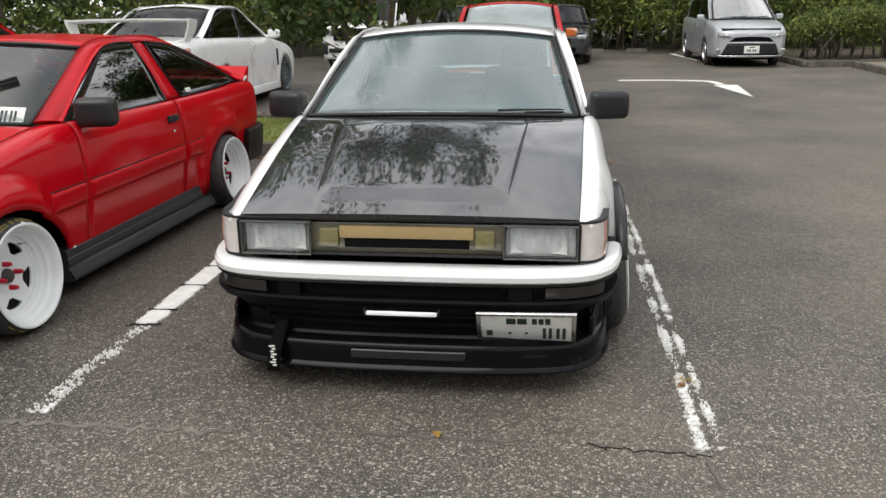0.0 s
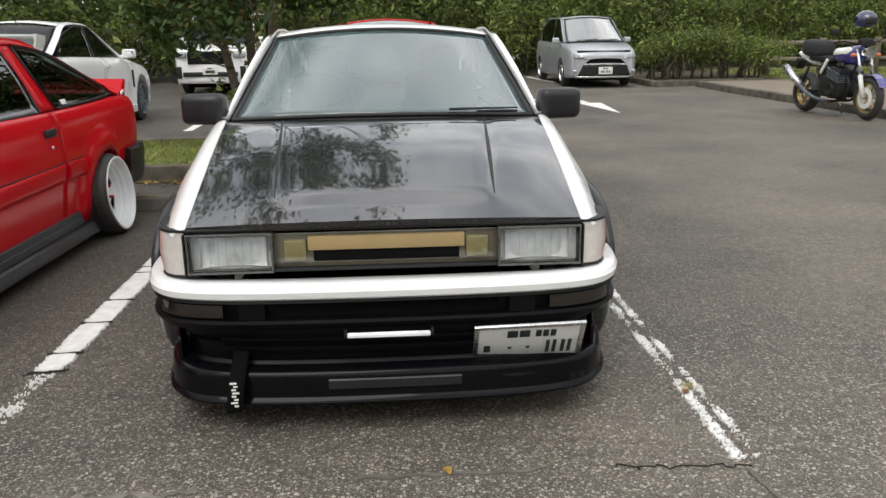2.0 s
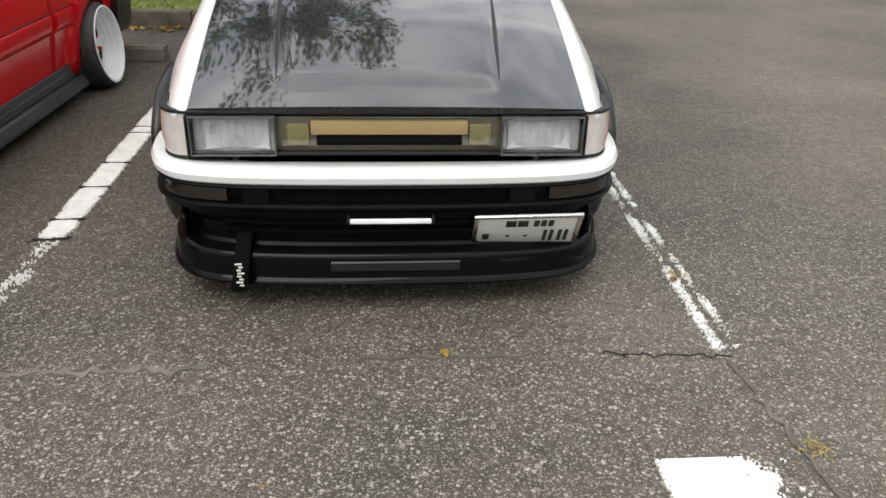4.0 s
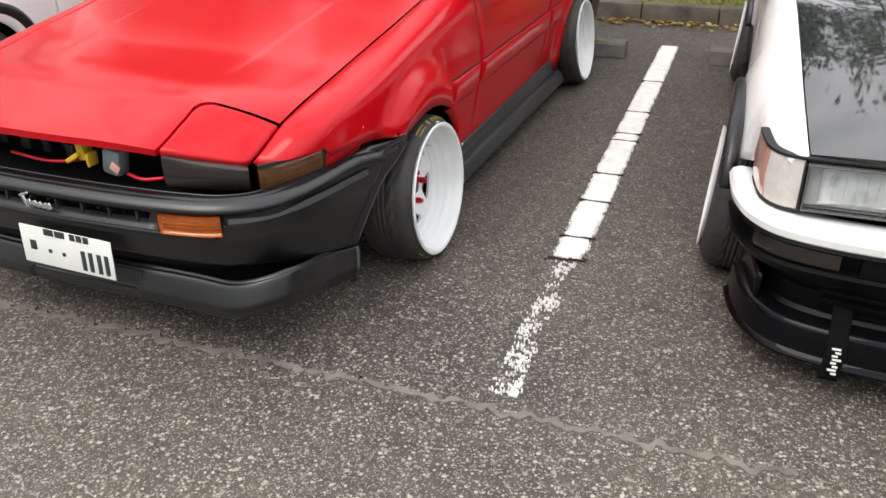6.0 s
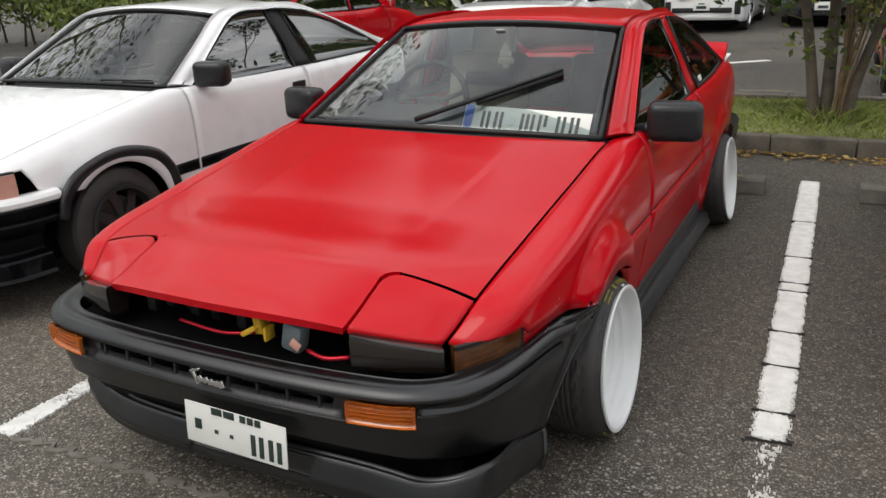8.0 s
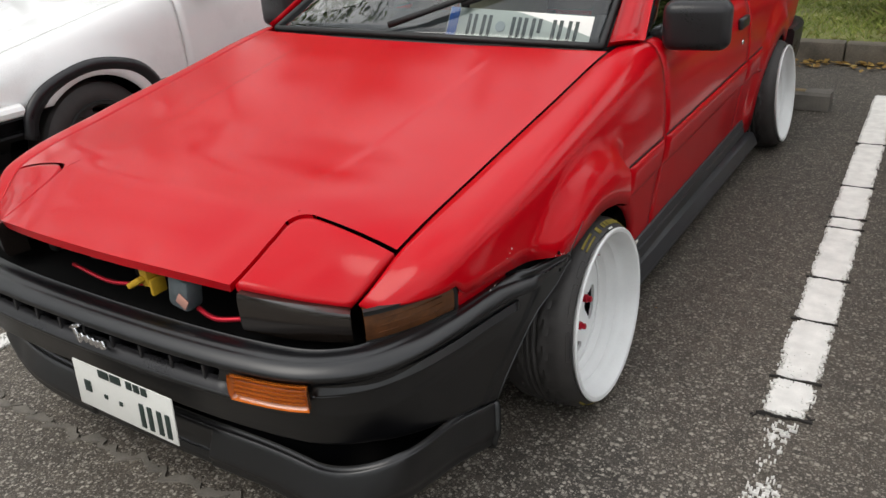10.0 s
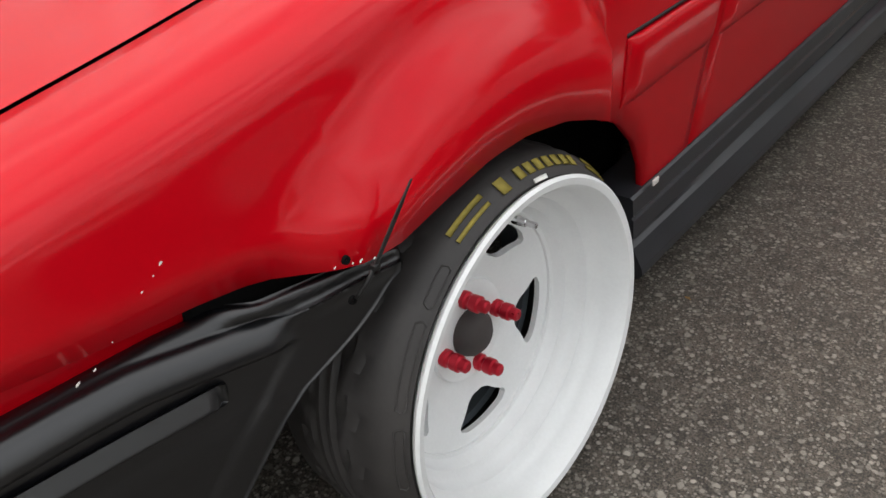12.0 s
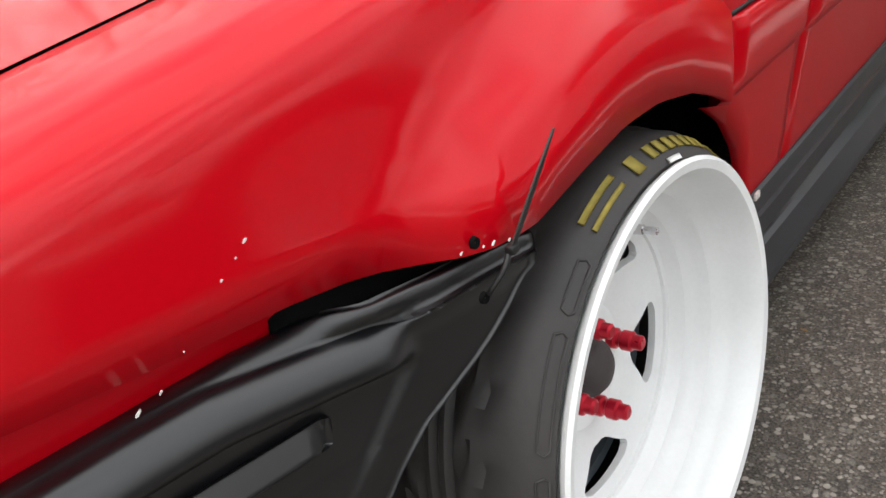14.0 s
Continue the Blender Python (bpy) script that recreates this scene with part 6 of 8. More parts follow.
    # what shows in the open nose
    # the near-black floor and back hold the shade deep in the nose
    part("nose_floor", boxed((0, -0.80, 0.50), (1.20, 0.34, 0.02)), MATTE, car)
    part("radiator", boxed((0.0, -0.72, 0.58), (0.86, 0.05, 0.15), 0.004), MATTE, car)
    yb = boxed((0.128, -0.915, 0.622), (0.026, 0.04, 0.065), 0.006, Matrix.Rotation(-0.12, 4, "Y"))
    box(yb, (0.108, -0.930, 0.600), (0.055, 0.04, 0.014), 0.004, Matrix.Rotation(-0.55, 4, "Y"))
    box(yb, (0.154, -0.920, 0.595), (0.010, 0.04, 0.040), 0.004)
    part("yellow_bracket", yb, BRACKET, car, "yellow painted tow bracket")
    part("horn", boxed((0.235, -0.915, 0.600), (0.060, 0.05, 0.08), 0.012, Matrix.Rotation(0.2, 4, "Y")), STEELGREY, car, "grey plastic housing with a pale label")
    part("paper_label", boxed((0.252, -0.943, 0.588), (0.030, 0.003, 0.026), 0.001, Matrix.Rotation(0.6, 4, "Y")), PINKLENS, car)
    part("red_hose", tube([(-0.16, -0.91, 0.572), (0.0, -0.93, 0.572), (0.10, -0.91, 0.580)], 0.005, 7, smooth=10), REDMETAL, car)
    part("red_hose", tube([(0.27, -0.92, 0.565), (0.33, -0.93, 0.560), (0.39, -0.91, 0.565)], 0.006, 7, smooth=10), REDMETAL, car)
    for k in range(7):
        part("engine_part", boxed((-0.32 + 0.055 * k, -0.83 + 0.02 * (k % 3), 0.575 + 0.012 * (k % 2)), (0.035, 0.06, 0.05), 0.008), TRIM, car)
    # side skirts, mouldings
    for s in (-1, 1):
        sp = [(s * (0.737 + 0.004 * k), 0.36 + 1.69 * k) for k in lin(0, 1, 30)]
        sp = sp if s > 0 else sp[::-1]
        part("side_skirt", sweep(sp, [(-0.06, 0.238), (0.022, 0.240), (0.027, 0.236), (0.029, 0.205), (0.026, 0.200), (0.030, 0.194), (0.031, 0.160), (0.022, 0.152), (0.024, 0.144), (0.032, 0.138), (0.050, 0.100), (0.052, 0.088), (0.046, 0.078), (0.034, 0.074), (-0.06, 0.072)],
                                 taper=lambda t, pr: [(o + (0.026 * (t if s > 0 else 1 - t) if z < 0.145 and o > 0 else 0), z) for o, z in pr]), SKIRT, car, "black plastic side skirt", 0.22)
        rub = [(0.558, 0.0005), (0.5565, 0.007), (0.552, 0.011), (0.530, 0.0125), (0.480, 0.013), (0.468, 0.012), (0.452, 0.005), (0.449, 0.0005)]
        for y0, y1 in ((0.604, 1.722), (0.265, 0.572), (1.758, 2.02)):
            part("side_moulding", sheet(lambda y, k: (s * (S.point(y, S.s_at(y, rub[k][0]))[0] + rub[k][1] * min(1, 0.15 + (y - y0) / 0.03, 0.15 + (y1 - y) / 0.02)), y, rub[k][0]), lin(y0, y0 + 0.035, 6) + lin(y0 + 0.05, y1 - 0.03, 14) + lin(y1 - 0.02, y1, 4), list(range(8)), 0.006, s > 0), RED, car)
            part("moulding_gap", sheet(lambda y, z: (s * (S.point(y, S.s_at(y, z))[0] + 0.0015), y, z), lin(y0, y1, 12), lin(0.5640, 0.5585, 3), 0.004, s > 0), TRIM, car)
        part("sill_chip", boxed((s * 0.772, 0.425, 0.246), (0.004, 0.020, 0.012), 0.0015), CHIP, car)
        part("key_lock", lathe([(0, 0.0005), (0.004, 0.008), (0, 0.011)], 12), CHROME, car).matrix_basis = pose(s * 0.797, 1.60, 0.665)
        part("rear_skirt_end", boxed((s * 0.765, 2.05, 0.155), (0.03, 0.05, 0.16), 0.01), SATIN, car)
    rp = [(-0.78, 2.80), (-0.785, 3.0), (-0.76, 3.16), (-0.66, 3.23), (-0.4, 3.26), (0, 3.27), (0.4, 3.26), (0.66, 3.23), (0.76, 3.16), (0.785, 3.0), (0.78, 2.80)]
    rp = [tuple(crom(rp, t)) for t in lin(10, 0, 70)]
    part("rear_bumper", sweep(rp, [(-0.08, 0.50), (0.02, 0.50), (0.032, 0.485), (0.03, 0.42), (0.018, 0.30), (0.0, 0.24), (-0.08, 0.24)]), SATIN, car, "black plastic rear bumper")
    sp = bmesh.new()
    loft([[(x, 3.02, 0.868 - 0.01 * abs(x)), (x, 3.10, 0.885 - 0.01 * abs(x)), (x, 3.22 - 0.06 * x * x, 0.972 - 0.02 * abs(x)), (x, 3.25 - 0.06 * x * x, 0.962 - 0.02 * abs(x)), (x, 3.20 - 0.06 * x * x, 0.82), (x, 3.04, 0.82)] for x in lin(-0.69, 0.69, 20)], sp)
    part("rear_spoiler", sp, RED, car, "red ducktail spoiler")
    part("sticker", boxed((0.70, 3.10, 0.868), (0.006, 0.07, 0.022), 0.001, Matrix.Rotation(0.35, 4, "X")), PLATE, car)
    for s in (-1, 1):
        part("window_visor", ribbon([(0.70, 0.60, 0.87), (0.642, 0.91, 1.04), (0.584, 1.245, 1.186), (0.580, 1.42, 1.205), (0.580, 1.58, 1.205)], [(0.706, 0.63, 0.868), (0.652, 0.95, 1.03), (0.600, 1.26, 1.165), (0.592, 1.42, 1.178), (0.588, 1.58, 1.180)], 24, 0.004, s), CHROME, car)
    part("window_sticker", boxed((0.716, 2.02, 0.885), (0.004, 0.075, 0.03), 0.001, Matrix.Rotation(-0.36, 4, "Y")), PLATE, car)
    # inside the screen
    pl = part("show_plate", boxed((0, 0, 0), (0.52, 0.004, 0.11), 0.002), PLATE, car, "long white plate with a blue end lying on the dashboard")
    pl.matrix_basis = pose(0.33, 0.475, 0.905, -28, 1, -4)
    bars(pl, [(-0.175, 0, 0.012, 0.07), (-0.152, 0, 0.012, 0.07), (-0.120, 0, 0.012, 0.07), (-0.097, 0, 0.012, 0.07), (-0.010, 0, 0.012, 0.07), (0.012, 0, 0.012, 0.07), (0.034, 0, 0.012, 0.07), (0.062, 0, 0.012, 0.07), (0.085, 0.012, 0.012, 0.046), (0.135, 0, 0.012, 0.07), (0.158, 0, 0.012, 0.07), (0.188, 0, 0.012, 0.07), (0.211, 0, 0.012, 0.07)], INK, 0.003)
    part("blue_band", boxed((-0.238, -0.003, 0), (0.036, 0.004, 0.108), 0.001), BLUE, pl)
    part("seal_disc", lathe([(-0.0045, 0.0005), (-0.0045, 0.018), (-0.002, 0.018)], 20, "y"), SILVER, pl).matrix_basis = pose(-0.055, 0, 0)
    fr = bmesh.new()
    for z, w in ((0.0, 0.03), (0.02, 0.075), (0.05, 0.055), (0.075, 0.035), (0.10, 0.012)):
        box(fr, (0, 0, z), (w, 0.004, 0.028), 0.001)
    part("air_freshener", fr, CREAM, car).matrix_basis = pose(0.04, 1.02, 1.055)
    part("screen_sticker", boxed((0.02, 1.015, 1.205), (0.04, 0.004, 0.03), 0.001, Matrix.Rotation(1.0, 4, "X")), PLATE, car)
    # damage round the front wheel
    x_hole = lambda y, z: S.point(y, S.s_at(y, z))[0]
    # near-black discs stand for the dark inside the screw holes
    for y, z in ((-0.329, 0.552),):
        part("screw_hole", lathe([(0, 0.0005), (0.0012, 0.0042), (-0.002, 0.0048)], 12), MATTE, car).matrix_basis = pose(x_hole(y, z) + 0.0015, y, z)
    part("screw_hole", lathe([(0, 0.0005), (0.0012, 0.0042), (-0.002, 0.0048)], 12), MATTE, car).matrix_basis = pose(0.834, -0.334, 0.511)
    tie = part("cable_tie", tube([(0.836, -0.332, 0.513), (0.845, -0.322, 0.530), (0.845, -0.313, 0.541)], 0.0024, 5, smooth=8), TRIM, car, "black plastic cable tie")
    part("tie_head", boxed((0.847, -0.312, 0.542), (0.008, 0.009, 0.007), 0.002), TRIM, tie)
    part("tie_tail", loft([[(0.848 + 0.013 * k - 0.0008, -0.311 + 0.046 * k - w, 0.545 + 0.070 * k), (0.848 + 0.013 * k + 0.0008, -0.311 + 0.046 * k - w, 0.545 + 0.070 * k), (0.848 + 0.013 * k + 0.0008, -0.311 + 0.046 * k + w, 0.545 + 0.070 * k), (0.848 + 0.013 * k - 0.0008, -0.311 + 0.046 * k + w, 0.545 + 0.070 * k)] for k, w in ((0, 0.0032), (0.35, 0.0034), (0.6, 0.0032), (1.0, 0.0010))]), TRIM, tie)
    q = random.Random(9)
    for y, z, sz in ((-0.473, 0.617, 0.0030), (-0.482, 0.610, 0.0014), (-0.495, 0.602, 0.0018), (-0.53, 0.575, 0.0010), (-0.305, 0.545, 0.0022), (-0.318, 0.5475, 0.0030), (-0.325, 0.548, 0.0018), (-0.34, 0.548, 0.0022), (-0.565, 0.556, 0.0035), (-0.55, 0.560, 0.002)):
        bm = bmesh.new()
        ring = [(0.0008, math.cos(a) * sz * 0.75 * q.uniform(0.5, 1.3), math.sin(a) * sz * 0.36 * q.uniform(0.4, 1.2)) for a in lin(0, 5.5, 8)]
        loft([[(p[0] - 0.001, p[1], p[2]) for p in ring], ring], bm)
        part("paint_chip", bm, CHIP, car).matrix_basis = pose(x_hole(y, max(z, S.bottom(y) + 0.002)) + 0.0006, y, z, 35, 0, 0)
    # wheels
    w = dish_wheel(0.267, 0.228, 0.205, 0.094)
    ws = fit_wheels(car, w, [(0.868, -0.085, 0.266, -3.2, -16), (0.872, 2.35, 0.266, -5, 40), (-0.868, -0.085, 0.266, -3.2, 70), (-0.872, 2.35, 0.266, -5, 20)])
    mark_tyre(ws[0])
    return car


def mark_tyre(wheel):
    """Yellow bars and a small paper label on the sidewall."""
    def side_x(r):
        return float(np.interp(r, [0.231, 0.2382, 0.2472, 0.2569, 0.2634], [-0.010, -0.0064, -0.0125, -0.0252, -0.0385]))

    def arc(a0, a1, r0, r1, mat, name):
        bm = bmesh.new()
        n = max(2, int(abs(a1 - a0) / 3))
        x = lambda r: side_x(r) + 0.0016
        sheet(lambda a, r: (x(r), -r * math.sin(radians(a)), r * math.cos(radians(a))), lin(a0, a1, n + 1), [r0, r1], 0.0015, a1 < a0, bm)
        part(name, bm, mat, wheel)
    arc(26, 40, 0.2560, 0.2590, YELLOW, "tyre_mark")
    arc(26, 40, 0.2490, 0.2520, YELLOW, "tyre_mark")
    arc(17.5, 21, 0.2470, 0.2580, YELLOW, "tyre_mark")
    for k in range(7):
        arc(13 - 4.2 * k, 10.2 - 4.2 * k, 0.2485, 0.2575, YELLOW, "tyre_mark")
    arc(-22, -34, 0.2560, 0.2590, YELLOW, "tyre_mark")
    arc(-22, -34, 0.2490, 0.2520, YELLOW, "tyre_mark")
    arc(9, 3, 0.2390, 0.2435, PLATE, "paper_label")
    for a in (150, 165, 200):
        arc(a, a + 9, 0.2490, 0.2530, YELLOW, "tyre_mark")
    for a0, a1 in ((47, 57), (62, 84), (90, 108)):
        pts = [(a0, 0.243), (a0 - 0.8, 0.247), (a0, 0.251), (a1, 0.251), (a1 + 0.8, 0.247), (a1, 0.243), (a0, 0.243)]
        dense = []
        for (p, r), (p2, r2) in zip(pts, pts[1:]):
            dense += [(p + (p2 - p) * k / 5, r + (r2 - r) * k / 5) for k in range(5)]
        tube_pts = [(side_x(r) + 0.0004, -r * math.sin(radians(a)), r * math.cos(radians(a))) for a, r in dense + dense[:1]]
        part("moulded_ring", tube(tube_pts, 0.0012, 5), RUBBER, wheel)


def headlamp(car, x0, x1, z0, z1, y, s):
    """A squared glass headlamp in a dark frame."""
    xc, w, zc, h = s * (x0 + x1) / 2, x1 - x0, (z0 + z1) / 2, z1 - z0
    lamp = part("headlamp", boxed((xc, y + 0.05, zc), (w, 0.05, h), 0.006), LAMPBODY, car, "square clear headlamp")
    refl = bmesh.new()
    sheet(lambda u, v: (xc - s * 0.008 + u * w * 0.41, y + 0.012 + 0.035 * (1 - u * u * 0.9) * (1 - v * v * 0.6), zc + 0.002 + v * h * 0.42), lin(-1, 1, 16), lin(-1, 1, 12), 0.004, True, refl)
    part("reflector", refl, REFLECTOR, lamp)
    ln = part("lens", boxed((xc, y, zc), (w, 0.012, h), 0.005), LENS, lamp)
    ln.visible_shadow = False
    for k in range(6):
        part("lens_rib", boxed((xc - w * 0.25 + w * 0.10 * k, y + 0.0065, zc - h * 0.02), (0.0012, 0.002, h * 0.7), 0.0004), LENS, lamp)
    fr = bmesh.new()
    for cx, cz, a, b in ((xc, z1 + 0.003, w + 0.014, 0.006), (xc, z0 - 0.003, w + 0.014, 0.006), (s * x0 - s * 0.003, zc, 0.006, h + 0.012), (s * x1 + s * 0.003, zc, 0.006, h + 0.012)):
        box(fr, (cx, y + 0.012, cz), (a, 0.05, b), 0.003)
    part("lamp_frame", fr, FRAMEGREY, lamp)
    part("lamp_gap", boxed((s * x1 + s * 0.0125, y + 0.012, zc), (0.005, 0.05, h + 0.016), 0.001), TRIM, lamp)
    return lamp


def levin(name, label, x, y, paint_hood, dz, bumper_top, dn, hero=True, rz=0.0):
    car = thing(name, label, "car", x, y, 0, rz)
    rows = [(-0.70, 0.634, 0.652 + dn, 0.716, 0.30), (-0.60, 0.640, 0.674 + dn, 0.738, 0.28), (-0.35, 0.654, 0.730 + dn, 0.772, 0.24), (0.0, 0.672, 0.806 + dn * 0.6 + dz * 0.2, 0.792, 0.21), (0.42, 0.694, 0.864 + dz, 0.798, 0.20),
            (0.60, 0.712, 0.858 + dz, 0.798, 0.20), (1.7, 0.724, 0.843 + dz, 0.798, 0.20), (2.4, 0.718, 0.846 + dz, 0.796, 0.21), (2.95, 0.692, 0.85 + dz, 0.780, 0.31), (3.15, 0.668, 0.845 + dz, 0.762, 0.35)]

    def low(y):
        if y < 0:
            return float(np.interp(y, [-0.70, -0.47, -0.43, -0.30], [0.638, 0.650, 0.545, 0.50])) + dn
        return 0.235
    S = Shell(rows, [(0.0, 0.285, 0.335), (2.40, 0.285, 0.335)], low, 0.022)

    def ridge(x, y):
        u = abs(x)
        c = 0.352 + 0.11 * (y + 0.6)
        arch = 0.013 * max(0, 1 - ((y + 0.13) / 0.57) ** 2) * max(0, 1 - (u / 0.68) ** 4)
        return arch + (0.007 / (1 + math.exp((u - c) / 0.012))) * min(1, max(0, (y + 0.58) / 0.10)) * min(1, max(0, (0.30 - y) / 0.10))
    g = coupe_lines(dz, fender=-0.66, hood_front=-0.685, front_bow=0.025, crown=0.022, wipers=[((0.42, 0.012), (0.88, 0.035))],
                    inner=[(ix, iy, iz + dz) for ix, iy, iz in [(0.680, 0.42, 0.866), (0.618, 0.80, 1.052), (0.556, 1.16, 1.216), (0.565, 1.50, 1.240), (0.565, 1.75, 1.238), (0.565, 2.00, 1.213), (0.570, 2.45, 1.08), (0.60, 2.95, 0.915), (0.60, 3.06, 0.885)]],
                    outer=[(ix, iy, iz + dz) for ix, iy, iz in [(0.712, 0.56, 0.852), (0.655, 0.90, 1.048), (0.598, 1.25, 1.206), (0.595, 1.58, 1.226), (0.595, 1.74, 1.222), (0.602, 2.10, 1.172), (0.628, 2.50, 1.033), (0.688, 2.88, 0.868), (0.69, 3.0, 0.85)]],
                    mirror=(0.815, 0.58, 0.905 + dz), mirror_size=(0.20, 0.11, 0.14))
    g["roof_crown"] = 0.045
    if not hero:
        g["stripe"] = (0.455, 0.515)
        back = lambda pts: [(px, py + (0.11, 0.055)[k] if k < 2 else py, pz) for k, (px, py, pz) in enumerate(pts)]
        g["inner"], g["outer"] = back(g["inner"]), back(g["outer"])
        g["mirror"] = (0.825, 0.74, 0.915 + dz)
        g["post"] = TRIM
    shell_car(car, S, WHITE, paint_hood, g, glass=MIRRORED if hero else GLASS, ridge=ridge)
    if hero:
        f = over(S, 0.022, ridge)
        # dark wedge strips laid on the hood stand for shade along its creases
        for s in (-1, 1):
            def wedge(y, v):
                c = 0.376 + 0.075 * (y + 0.45)
                w = 0.0015 + 0.013 * max(0, math.sin(math.pi * min(1, max(0, (y + 0.50) / 0.86)) ** 0.8)) ** 1.2
                x = s * (c + w * (v - 0.5))
                return (x, y, f(x, y) + 0.0022)
            part("hood_groove_shade", sheet(wedge, lin(-0.50, 0.34, 30), lin(0, 1, 3), 0.002, s > 0), TRIM, car)
    # nose panel with lamps
    Y = -0.668
    dz = dn
    part("nose_panel", boxed((0, Y + 0.085, 0.575 + dz), (1.36, 0.05, 0.15), 0.01), TRIM, car)
    part("hood_lip", boxed((0, Y + 0.014, 0.652 + dz), (1.28, 0.03, 0.012), 0.005), TRIM, car)
    z0, z1 = 0.517 + dz, 0.636 + dz
    for s in (-1, 1):
        headlamp(car, 0.368, 0.628, z0, z1, Y, s)
        wrap = 1.0 if hero else 0.45
        cp = [(s * px, py) for px, py in ((0.640, Y + 0.004), (0.690, Y + 0.02), (0.728, Y + 0.07), (0.744, Y + 0.07 + 0.08 * wrap), (0.752, Y + 0.07 + 0.15 * wrap))]
        cp = [tuple(crom(cp if s > 0 else cp[::-1], t)) for t in lin(0, 4, 18)]
        c = part("corner_lamp", sweep(cp, [(-0.03, z1 + 0.012), (0.0, z1 + 0.012), (0.006, (z0 + z1) / 2), (0.0, z0 - 0.008), (-0.03, z0 - 0.008)]), CORNER, car, "pale corner lamp")
        tail = [p for p in cp if abs(p[0]) > 0.722]
        part("side_lens", sweep(tail, [(-0.02, z1 + 0.008), (0.003, z1 + 0.008), (0.0085, (z0 + z1) / 2), (0.003, z0 - 0.004), (-0.02, z0 - 0.004)]), PINKLENS, c)
        for zz in (z1 + 0.016, z0 - 0.012):
            part("lamp_frame", sweep(cp, [(-0.02, zz + 0.004), (0.003, zz + 0.004), (0.004, zz - 0.004), (-0.02, zz - 0.004)]), TRIM, c)
        # fog lamp and grille end
        part("fog_lamp", boxed((s * 0.294, Y + 0.016, (z0 + z1) / 2 + 0.002), (0.074, 0.026, 0.072), 0.008), YELLOWLENS, car, "yellow fog lamp")
    gr = part("grille", boxed((0, Y + 0.032, (z0 + z1) / 2), (0.728, 0.03, z1 - z0), 0.006), OLIVE, car, "smoked olive grille panel")
    # a near-black block on the panel stands for the shaded slot
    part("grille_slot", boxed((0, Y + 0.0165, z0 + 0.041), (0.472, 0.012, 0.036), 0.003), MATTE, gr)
    part("grille_bar", boxed((0, Y + 0.014, z1 - 0.034), (0.506, 0.024, 0.048), 0.006), GOLD, gr, "gold-painted grille bar")
    part("grille_bar", boxed((0, Y + 0.010, z0 + 0.001), (0.74, 0.03, 0.012), 0.004), TRIM, gr)
    # bumper
    plan = [(0, -0.772), (0.30, -0.768), (0.52, -0.752), (0.66, -0.715), (0.735, -0.645), (0.775, -0.55), (0.792, -0.46), (0.800, -0.36)]
    path = plan_curve(plan, 110)
    d = dz if hero else dz + 0.045
    b = part("front_bumper", sweep(path, [(-0.12, 0.482 + d), (-0.06, 0.494 + d), (-0.012, 0.499 + d), (0.010, 0.492 + d), (0.019, 0.476 + d), (0.016, 0.456 + d), (0.004, 0.446 + d), (-0.12, 0.446 + d)]), bumper_top, car, "two-tone bumper, white above black")
    part("bumper_face", sweep(path, [(-0.10, 0.452 + d), (0.006, 0.452 + d), (0.012, 0.440 + d), (-0.02, 0.438 + d), (-0.025, 0.385 + d), (0.008, 0.382 + d), (0.012, 0.372 + d), (0.0, 0.352 + d), (-0.10, 0.352 + d)]), DEEPBLACK, b)
    for s in (-1, 1):
        part("marker_lamp", sweep([p for p in path if 0.50 < s * p[0] < 0.735], [(-0.04, 0.432 + d), (0.002, 0.432 + d), (0.004, 0.41 + d), (0.002, 0.390 + d), (-0.04, 0.390 + d)]), SMOKED, b, "smoked marker lamp")
        part("bumper_block", sweep([p for p in path if 0.365 < s * p[0] < 0.475], [(-0.04, 0.438 + d), (0.004, 0.438 + d), (0.004, 0.384 + d), (-0.04, 0.384 + d)]), DEEPBLACK, b)
    # a near-black lining gives the bumper slot its shade
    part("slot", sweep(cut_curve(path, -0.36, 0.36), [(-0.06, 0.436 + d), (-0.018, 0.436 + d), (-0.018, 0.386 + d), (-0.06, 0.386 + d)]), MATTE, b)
    lo = [(x * 0.94, y + 0.035) for x, y in plan_curve([(0, -0.800), (0.30, -0.795), (0.52, -0.775), (0.66, -0.735), (0.735, -0.660), (0.775, -0.56), (0.792, -0.46)], 100)]
    part("lower_grille", sweep(lo, [(-0.12, 0.352 + d), (0.012, 0.352 + d), (0.0, 0.325 + d), (-0.035, 0.290 + d), (-0.045, 0.225 + d), (-0.03, 0.205 + d), (-0.12, 0.20 + d)]), DEEPBLACK, b, "black lower apron")
    for k in range(3):
        part("grille_slat", sweep(cut_curve(lo, -0.55, 0.55), [(-0.05, 0.315 - 0.034 * k + d), (-0.012 - 0.010 * k, 0.312 - 0.034 * k + d), (-0.014 - 0.010 * k, 0.302 - 0.034 * k + d), (-0.05, 0.300 - 0.034 * k + d)]), DEEPBLACK, b)
    plan_lo = [tuple(crom(lo, t)) for t in lin(0, len(lo) - 1, 400)]
    lip = part("front_lip", sweep(lo, [(-0.11, 0.214 + d), (-0.02, 0.213 + d), (0.008, 0.208 + d), (0.018, 0.200 + d), (0.022, 0.188 + d), (0.024, 0.150 + d), (0.027, 0.124 + d), (0.036, 0.115 + d), (0.039, 0.109 + d), (0.036, 0.102 + d), (0.015, 0.098 + d), (-0.11, 0.098 + d)]), BLACKGLOSS, b, "gloss black chin spoiler")
